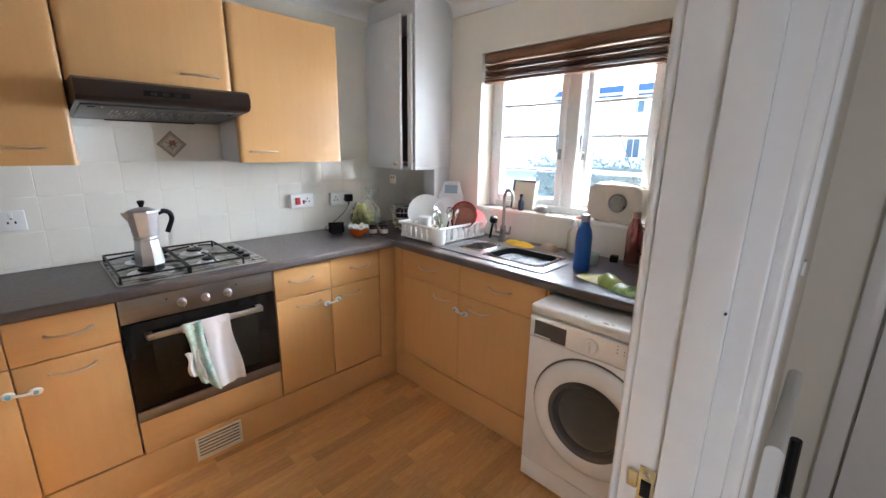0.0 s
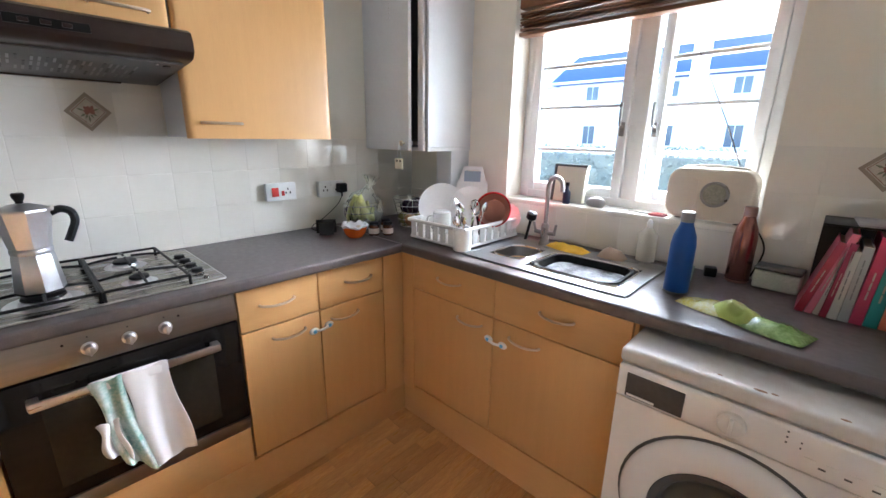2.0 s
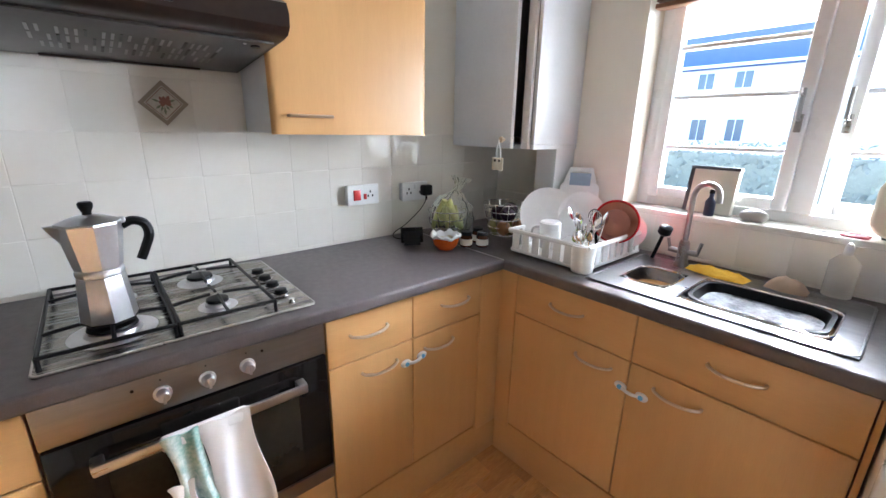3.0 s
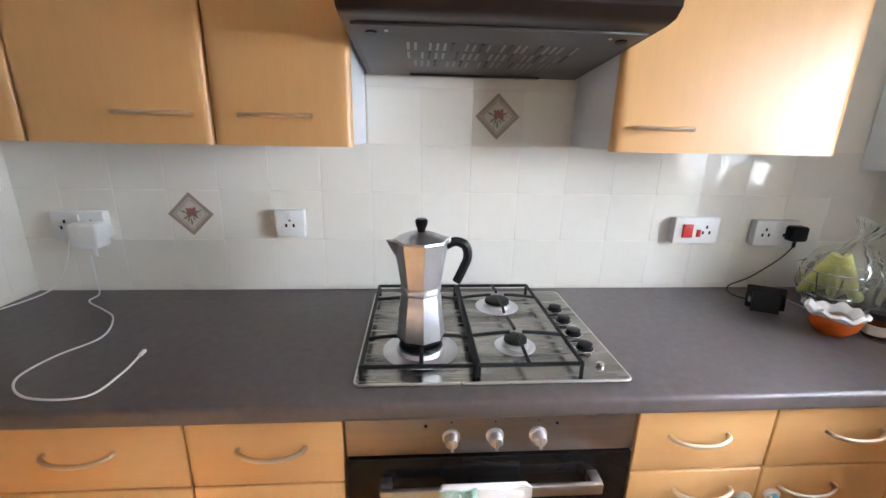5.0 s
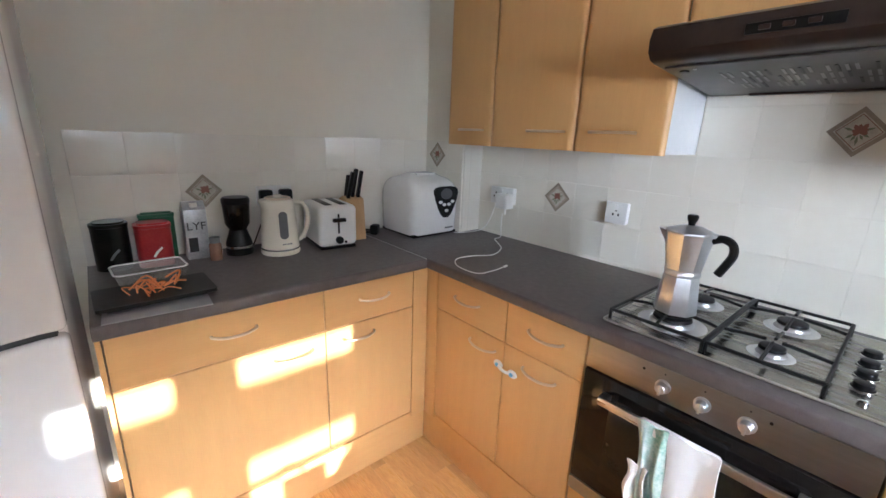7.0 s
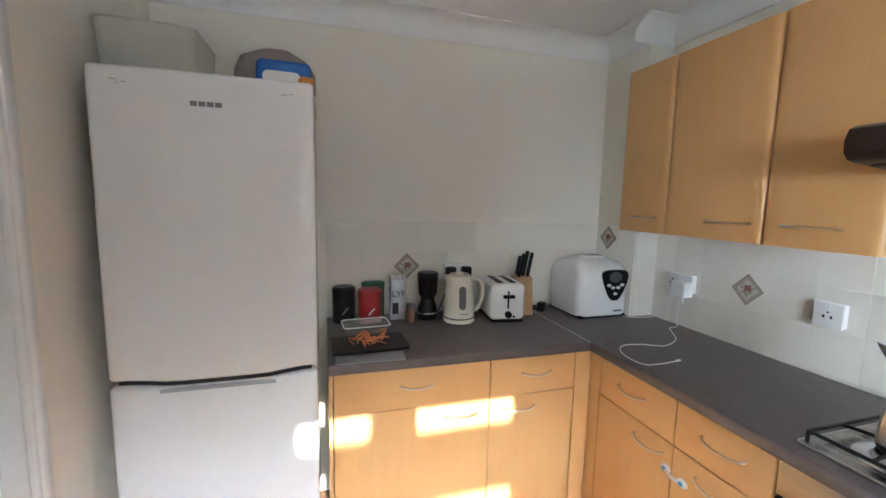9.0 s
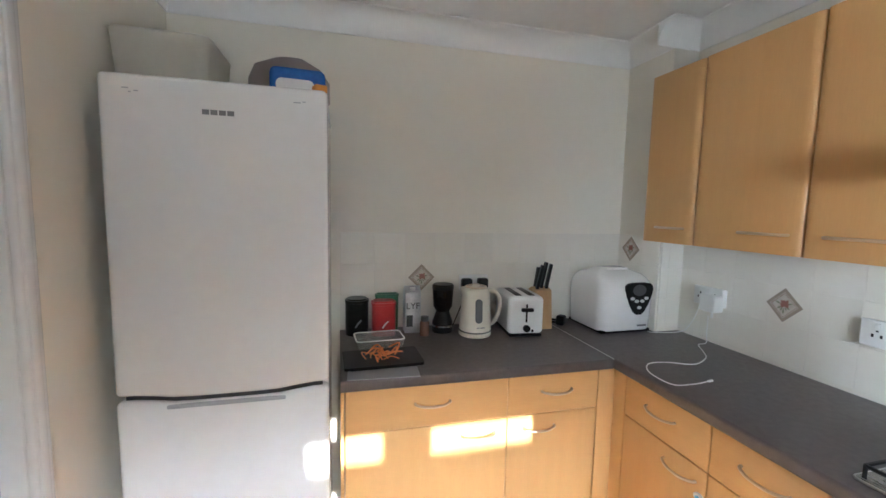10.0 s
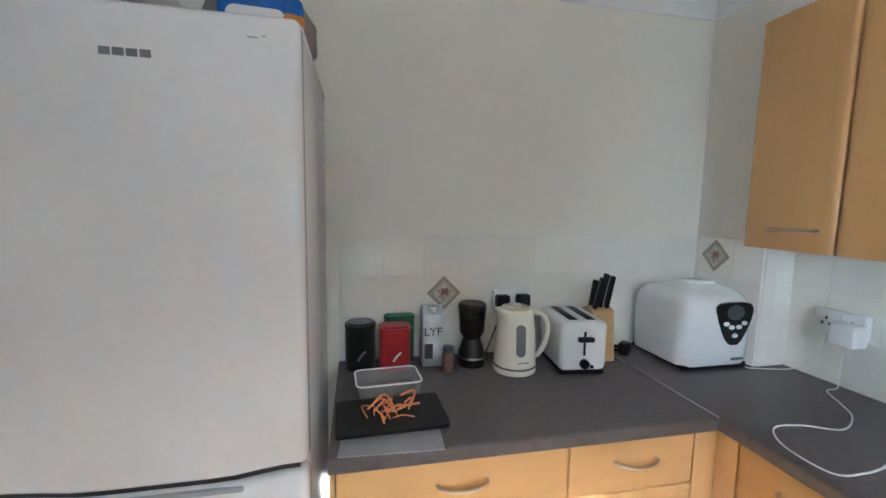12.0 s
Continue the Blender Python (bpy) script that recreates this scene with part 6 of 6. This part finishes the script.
JAM = clear("brown_jam_glass", (0.12, 0.04, 0.015), 0.05, 1.45, 0.3)
jar(pose(-2.078, 1.768, CT), JAM, "small dark jam jar with pale label"), jar(pose(-2.035, 1.822, CT), JAM, "small dark jam jar with pale label"), jar(pose(-2.10, 1.86, CT), JAM, "small dark spice jar with pale label")
ec = thing("small_display", "small black screen device on the worktop", "smart display", pose(-2.24, 1.60, CT, 0, 0, 62))
part("screen", box(B(), -0.048, -0.012, 0.008, 0.048, 0.004, 0.075, 0.004, 2, pose(0, 0, 0, -14, 0, 0)), BLACKGL, ec)
part("stand", prism(B(), [(-0.012, 0.0), (0.05, 0.0), (0.045, 0.012), (0.0, 0.06)], -0.035, 0.035, 0), BLACK, ec)
# fruit stands
def wire_basket(m, r, h, label, rows=4):
    c = thing("wire_basket", label, "fruit basket", m)
    for k in range(rows):
        t = k / (rows - 1)
        part("hoop", tube(B(), [(r * (0.6 + 0.4 * t) * math.cos(a * math.pi / 12), r * (0.6 + 0.4 * t) * math.sin(a * math.pi / 12), 0.003 + h * t) for a in range(24)], 0.002, 5, True), CHROME, c)
    for k in range(10):
        a = k * math.pi / 5
        part("rib", tube(B(), [(r * 0.6 * math.cos(a), r * 0.6 * math.sin(a), 0.003), (r * math.cos(a), r * math.sin(a), 0.003 + h)], 0.0016, 5), CHROME, c)
    part("base", lathe(B(), [(r * 0.6, 0.0), (r * 0.6, 0.003)], (0, 0, 0), 2, 20), CHROME, c)


wire_basket(pose(-2.27, 1.83, CT), 0.095, 0.12, "chrome wire fruit basket holding a bag of bananas")
wire_basket(pose(-2.13, 2.06, CT), 0.10, 0.15, "chrome wire basket of dark fruit", 5)
BANA = mat("green_yellow_banana", (0.66, 0.62, 0.20), 0.45, col2=(0.46, 0.54, 0.18), scale=14)
for i in range(7):
    d, up = 0.014 * (i - 3), 0.010 * (i % 3)
    pts = [(-0.070, 0.8 * d, 0.060 + up), (-0.045, 1.2 * d, 0.026 + up), (0.0, 1.5 * d, 0.012 + up), (0.042, 1.2 * d, 0.034 + up), (0.060, 0.7 * d, 0.075 + up), (0.064, 0.3 * d, 0.098 + up)]
    solid("banana", tube(B(), curve(pts, 5), 0.0165, 10), BANA, "yellow-green banana in the wire basket", "banana", pose(-2.27, 1.83, CT + 0.03, 0, 0, -50) @ Matrix.Diagonal((1.0, 1.0, 1.25, 1.0)), group="bananas")
BAGF = clear("clear_bag_film", (0.93, 0.94, 0.86), 0.10, 1.12, 0.88)
prof = curve([(0.02, 0.0, 0), (0.080, 0.015, 0), (0.096, 0.065, 0), (0.080, 0.115, 0), (0.040, 0.150, 0), (0.014, 0.172, 0), (0.026, 0.20, 0), (0.046, 0.225, 0)], 4)
bm = lathe(B(), [(p[0], p[1]) for p in prof], (0, 0, 0), 2, 60, cap=False)
for v in bm.verts:
    a = math.atan2(v.co.y, v.co.x)
    k = 1 + 0.10 * math.sin(a * 11 + v.co.z * 20) * min(1, v.co.z / 0.12) + 0.05 * math.sin(a * 5)
    v.co.x, v.co.y = v.co.x * k, v.co.y * k
    v.co += noise.noise_vector(v.co * 42) * 0.007 + noise.noise_vector(v.co * 15) * 0.010
solid("plastic_bag", bm, BAGF, "clear crumpled plastic bag tied over the bananas", "plastic bag", pose(-2.265, 1.825, CT + 0.02, -14, 4, 0) @ Matrix.Diagonal((1.0, 1.0, 1.16, 1.0)))
FRU = [mat("dark_aubergine", (0.03, 0.018, 0.03), 0.2), mat("olive_fruit", (0.20, 0.19, 0.05), 0.35), mat("brown_onion", (0.34, 0.17, 0.06), 0.4)]
for i, (fx, fy, fz, r, k) in enumerate(((-0.035, -0.02, 0.04, 0.036, 1), (0.03, -0.03, 0.04, 0.035, 2), (0.0, 0.04, 0.042, 0.037, 1), (-0.03, 0.0, 0.10, 0.04, 0), (0.035, -0.01, 0.105, 0.04, 0), (0.0, 0.045, 0.112, 0.04, 0), (0.05, 0.05, 0.05, 0.03, 2))):
    bm = lathe(B(), [(0.0, -r), (r * 0.5, -r * 0.9), (r * 0.9, -r * 0.4), (r, 0.05 * r), (r * 0.85, r * 0.5), (r * 0.4, r * 0.85), (r * 0.1, r * 0.82), (0.0, r * 0.78)], (0, 0, 0), 2, 18, cap=False)
    solid("fruit", bm, FRU[k], ("dark purple", "olive green", "brown skinned")[k] + " fruit piled in the wire basket", "fruit", pose(-2.13 + fx, 2.06 + fy, CT + fz, 10 * i, 7 * i, 0), group="fruit in the basket")

# ---- outside ----
# ground tone made pale to reflect sun up through the window
GRASS = mat("pale_bounce_ground", (0.64, 0.62, 0.58), 0.9, col2=(0.55, 0.53, 0.50), scale=1.2, bump=0.3)
REND = mat("white_render", (0.74, 0.73, 0.70), 0.85, scale=2, bump=0.3)
ROOF = mat("blue_grey_slate", (0.05, 0.12, 0.30), 0.7, col2=(0.035, 0.09, 0.24), scale=3, stretch=(1, 6, 6))
PERG = mat("pale_green_timber", (0.42, 0.56, 0.50), 0.7, scale=5)
HEDGE = mat("hedge_leaves", (0.20, 0.215, 0.18), 0.8, col2=(0.25, 0.26, 0.22), scale=20)
DARKW = mat("far_window_glass", (0.05, 0.09, 0.14), 0.1)
solid("ground", box(B(), -300, -300, -0.5, 300, 600, -0.3), GRASS, "pale ground outside, toned to bounce sunlight indoors", "ground", kind="structure")
h = thing("house", "long white rendered terrace house with a blue-grey roof", "house", pose(0, 24, -0.3))
part("wall", box(B(), -13.3, 0, 0, 16, 7, 4.72), REND, h)
part("roof", prism(B(), [(-0.5, 4.66), (-0.5, 4.8), (2.8, 6.75), (4.2, 6.75), (7.5, 4.8), (7.5, 4.66)], -13.6, 16.4, 0), ROOF, h)
part("gutter", tube(B(), [(-13.6, -0.55, 4.74), (16.4, -0.55, 4.74)], 0.07, 8), UPVC, h)
for x in (-11.6, -9.1, -7.55, -4.6, -1.9, 0.8, 3.4, 6.2, 9.0):
    for z, hh in ((3.72, 0.82), (1.35, 1.1)):
        w = part("window", box(B(), x, -0.05, z, x + 0.78, 0.05, z + hh, 0.02), UPVC, h)
        part("pane", box(B(), x + 0.06, -0.07, z + 0.06, x + 0.37, -0.045, z + hh - 0.06), DARKW, w)
        part("pane", box(B(), x + 0.41, -0.07, z + 0.06, x + 0.72, -0.045, z + hh - 0.06), DARKW, w)
h2 = thing("house", "pale rendered house further down the street", "house", pose(-24, 30, -0.3))
part("wall", box(B(), -9, 0, 0, 9.5, 7, 5.4), REND, h2)
part("roof", prism(B(), [(-0.5, 5.35), (-0.5, 5.5), (3.5, 7.6), (7.5, 5.5), (7.5, 5.35)], -9.3, 9.8, 0), REND, h2)
pg = thing("pergola", "white-fronted veranda with pale green timber brackets outside", "veranda", pose(0, 0, -0.3))
# unseen beam, added to cast the dark band between the sun patches
part("shade_beam", box(B(), -5, 4.55, 2.61, 3.6, 4.65, 2.88, 0.01), PERG, pg)
part("fascia", box(B(), -5, 3.172, 2.19, 3.6, 3.228, 2.30, 0.008), UPVC, pg, "white painted fascia board")
# this upper board is unseen too, added to cut the patches' top edge
part("fascia", box(B(), -5, 3.172, 2.43, 3.6, 3.228, 2.56, 0.008), UPVC, pg, "white painted fascia board")
for x in (-4.9, 3.5):
    part("rafter", box(B(), x - 0.05, 3.235, 2.45, x + 0.05, 4.545, 2.60, 0.01), PERG, pg)
    part("post", box(B(), x - 0.06, 3.165, 0.0, x + 0.06, 3.235, 2.18, 0.01), PERG, pg)
    part("post", box(B(), x - 0.06, 4.54, 0.0, x + 0.06, 4.66, 2.60, 0.01), PERG, pg)
# post added so that its shadow narrows the sun patch on the fridge
part("post", box(B(), -0.805, 3.165, 0.0, -0.685, 3.2345, 2.60, 0.01), UPVC, pg, "white painted post added to keep sun off the fridge")
for x, z0 in ((-1.085, 1.96), (-1.82, 2.20), (-2.6, 2.20), (-0.35, 2.20)):
    part("bracket", box(B(), x - 0.035, 3.10, z0, x + 0.035, 3.168, 2.60, 0.006), PERG, pg, "pale green timber bracket")
bm = box(B(), -9, -0.22, 0.0, 7, 0.22, 1.15)
for i in range(6000):
    x, y, z = random.uniform(-9, 7), random.gauss(0, 0.35), random.random() ** 0.7 * (1.25 + 0.25 * math.sin(i))
    s = random.uniform(0.05, 0.12)
    a, b = Vector((random.uniform(-1, 1), random.uniform(-1, 1), random.uniform(-1, 1))).normalized() * s, Vector((random.uniform(-1, 1), random.uniform(-1, 1), random.uniform(-1, 1))).normalized() * s * 0.6
    p = Vector((x, y, z))
    bm.faces.new([bm.verts.new(p - a), bm.verts.new(p + b), bm.verts.new(p + a), bm.verts.new(p - b)])
solid("hedge", bm, HEDGE, "dark green clipped hedge across the garden", "hedge", pose(0, 15, -0.3), kind="stuff")

# ---- wall tiles ----
PITCH, GAP, TT = 0.15, 0.0011, 0.0050
tile_me = {}


def tile_mesh(w, h):
    """Tile in local x (along the wall) and z, glazed face towards -y."""
    key = (round(w, 3), round(h, 3))
    if key not in tile_me:
        tile_me[key] = mesh_of("tile", box(B(), GAP / 2, -TT, GAP / 2, w - GAP / 2, 0, h - GAP / 2, 0.0012, 1), TILE)
    return tile_me[key]


def tiles(parent, m, u0, u1, z0, z1, joint_u, joint_z, skip=()):
    """Tiles over a rectangle of a wall, cut at its edges; m puts local x along the wall."""
    us = sorted({u0, u1} | {joint_u + k * PITCH for k in range(-40, 40) if u0 + 0.012 < joint_u + k * PITCH < u1 - 0.012})
    zs = sorted({z0, z1} | {joint_z + k * PITCH for k in range(-12, 12) if z0 + 0.012 < joint_z + k * PITCH < z1 - 0.012})
    for a, b in zip(us, us[1:]):
        for c, d in zip(zs, zs[1:]):
            if any(a + 0.01 < s1 and b - 0.01 > s0 and c + 0.01 < s3 and d - 0.01 > s2 for s0, s1, s2, s3 in skip):
                continue
            o = new("tile", tile_mesh(b - a, d - c))
            o.parent = parent
            o.matrix_parent_inverse = parent.matrix_world.inverted()
            o.matrix_basis = m @ pose(a, 0, c)


def grout(parent, m, u0, u1, z0, z1):
    part("grout", box(B(), u0, -0.0042, z0, u1, 0, z1), GROUT, parent, "", m)


TOPZ = 1.376
MW_ = pose(XW, 0, 0, 0, 0, 90)
MN_ = pose(0, YN, 0)
MS_ = pose(0, YS, 0, 0, 0, 180)
MP_ = pose(-2.30, 0, 0, 0, 0, 90)
MP2 = pose(0, -0.60, 0, 0, 0, 180)
tiles(wall_w, MW_, -0.60, 2.345, CT, 1.367, 0.428, TOPZ), grout(wall_w, MW_, -0.60, 2.345, CT, 1.367)
tiles(wall_w, MW_, 0.421, 1.03, 1.3671, 1.56, 0.428, TOPZ), grout(wall_w, MW_, 0.421, 1.03, 1.3671, 1.56)
tiles(wall_n, MN_, XW, XE, CT, 1.067, -1.70, TOPZ - 0.3), grout(wall_n, MN_, XW, XE, CT, 1.067)
tiles(wall_n, MN_, WX1 + 0.002, XE, 1.0671, TOPZ, -1.70, TOPZ), grout(wall_n, MN_, WX1 + 0.002, XE, 1.0671, TOPZ)
tiles(wall_s, MS_, 0.788, 2.30, CT, TOPZ, 0.788 + 0.0075, TOPZ), grout(wall_s, MS_, 0.788, 2.30, CT, TOPZ)
pillar = bpy.data.objects["pillar"]
tiles(pillar, MP_, YS + 0.0062, -0.60, CT, TOPZ, -0.72, TOPZ), grout(pillar, MP_, YS + 0.0062, -0.60, CT, TOPZ)
tiles(pillar, MP2, 2.306, 2.434, CT, TOPZ, 2.2, TOPZ), grout(pillar, MP2, 2.306, 2.434, CT, TOPZ)

DBORD = mat("taupe_tile_border", (0.40, 0.34, 0.27), 0.2, col2=(0.31, 0.26, 0.21), scale=40)
DFACE = mat("tile_motif_ground", (0.64, 0.60, 0.52), 0.15, col2=(0.46, 0.42, 0.35), scale=60)
DRED = mat("tile_motif_flower", (0.30, 0.15, 0.12), 0.2, scale=60)
DGRN = mat("tile_motif_leaf", (0.22, 0.24, 0.17), 0.2, scale=60)


def diamond(parent, m, u, z):
    """Decorative tile set on its point."""
    r = 0.066
    q = m @ pose(u, -TT, z)
    t = part("decor_tile", prism(B(), [(r, 0), (0, r), (-r, 0), (0, -r)], -0.0022, 0.0, 1), DBORD, parent, "small diamond tile with a red flower motif", q)
    t.matrix_parent_inverse = parent.matrix_world.inverted()
    part("ground", prism(B(), [(r * .78, 0), (0, r * .78), (-r * .78, 0), (0, -r * .78)], -0.0028, -0.0021, 1), DFACE, t)
    bm = B()
    for k, (a, L) in enumerate(((95, 0.025), (40, 0.020), (150, 0.019), (5, 0.016), (185, 0.014), (65, 0.029), (120, 0.027))):
        c, s = math.cos(radians(a)), math.sin(radians(a))
        f = lambda p, w: (p * c - w * s + 0.003, p * s + w * c - 0.004)
        prism(bm, [f(0.0, 0), f(L * 0.4, 0.0045), f(L * 0.8, 0.0050), f(L, 0.0), f(L * 0.75, -0.0048), f(L * 0.35, -0.004)], -0.0034 - 0.00012 * k, -0.0027, 1)
    part("flower", bm, DRED, t)
    bm = B()
    for a, L in ((215, 0.030), (330, 0.028), (270, 0.036), (245, 0.026), (300, 0.024), (20, 0.034), (160, 0.034)):
        c, s = math.cos(radians(a)), math.sin(radians(a))
        f = lambda p, w: (p * c - w * s, p * s + w * c)
        prism(bm, [f(0.008, 0), f(L * 0.65, 0.0036), f(L, 0), f(L * 0.65, -0.0030)], -0.0032, -0.0027, 1)
    part("leaf", bm, DGRN, t)
    bm = B()
    q4 = [(r * .70, 0), (0, r * .70), (-r * .70, 0), (0, -r * .70)]
    for (ax, az), (bx, bz) in zip(q4, q4[1:] + q4[:1]):
        tube(bm, [(ax, -0.0028, az), (bx, -0.0028, bz)], 0.0009, 4)
    part("border_line", bm, DRED, t)


diamond(wall_w, MW_, 0.803, 1.453), diamond(wall_w, MW_, -0.111, 1.154)
diamond(pillar, MP_, -0.80, 1.303), diamond(wall_s, MS_, 1.176, 1.156), diamond(wall_n, MN_, -0.362, 1.315)

# ---- floor strips ----
rng = random.Random(5)
plank_me = {L: mesh_of("floor_strip", box(B(), 0.0004, 0.0004, -0.008, 0.0646, L - 0.0004, 0.0, 0.0006, 1), FLOORM) for L in (0.28, 0.36, 0.44, 0.52)}
hall_bm = B()
x = -1.91
while x < 1.39:
    in_hall = x > XE
    y = (-1.02 if in_hall else -0.38) - rng.random() * 0.3
    while y < (2.19 if in_hall else 1.85):
        L = rng.choice((0.28, 0.36, 0.44, 0.52))
        if not in_hall or (x < 0.9 and 0.0 < y + L and y < 1.6):
            o = new("floor_strip", plank_me[L])
            o.parent = floor
            o.matrix_basis = pose(x, y, 0)
        else:
            box(hall_bm, x + 0.0004, max(y, -0.93) + 0.0004, -0.008, min(x + 0.0646, 1.40), min(y + L, 2.2) - 0.0004, 0.0)
        y += L
    x += 0.065
solid("hall_floor_strips", hall_bm, FLOORM, "warm oak laminate strips along the hall floor", "floor strips", kind="stuff")
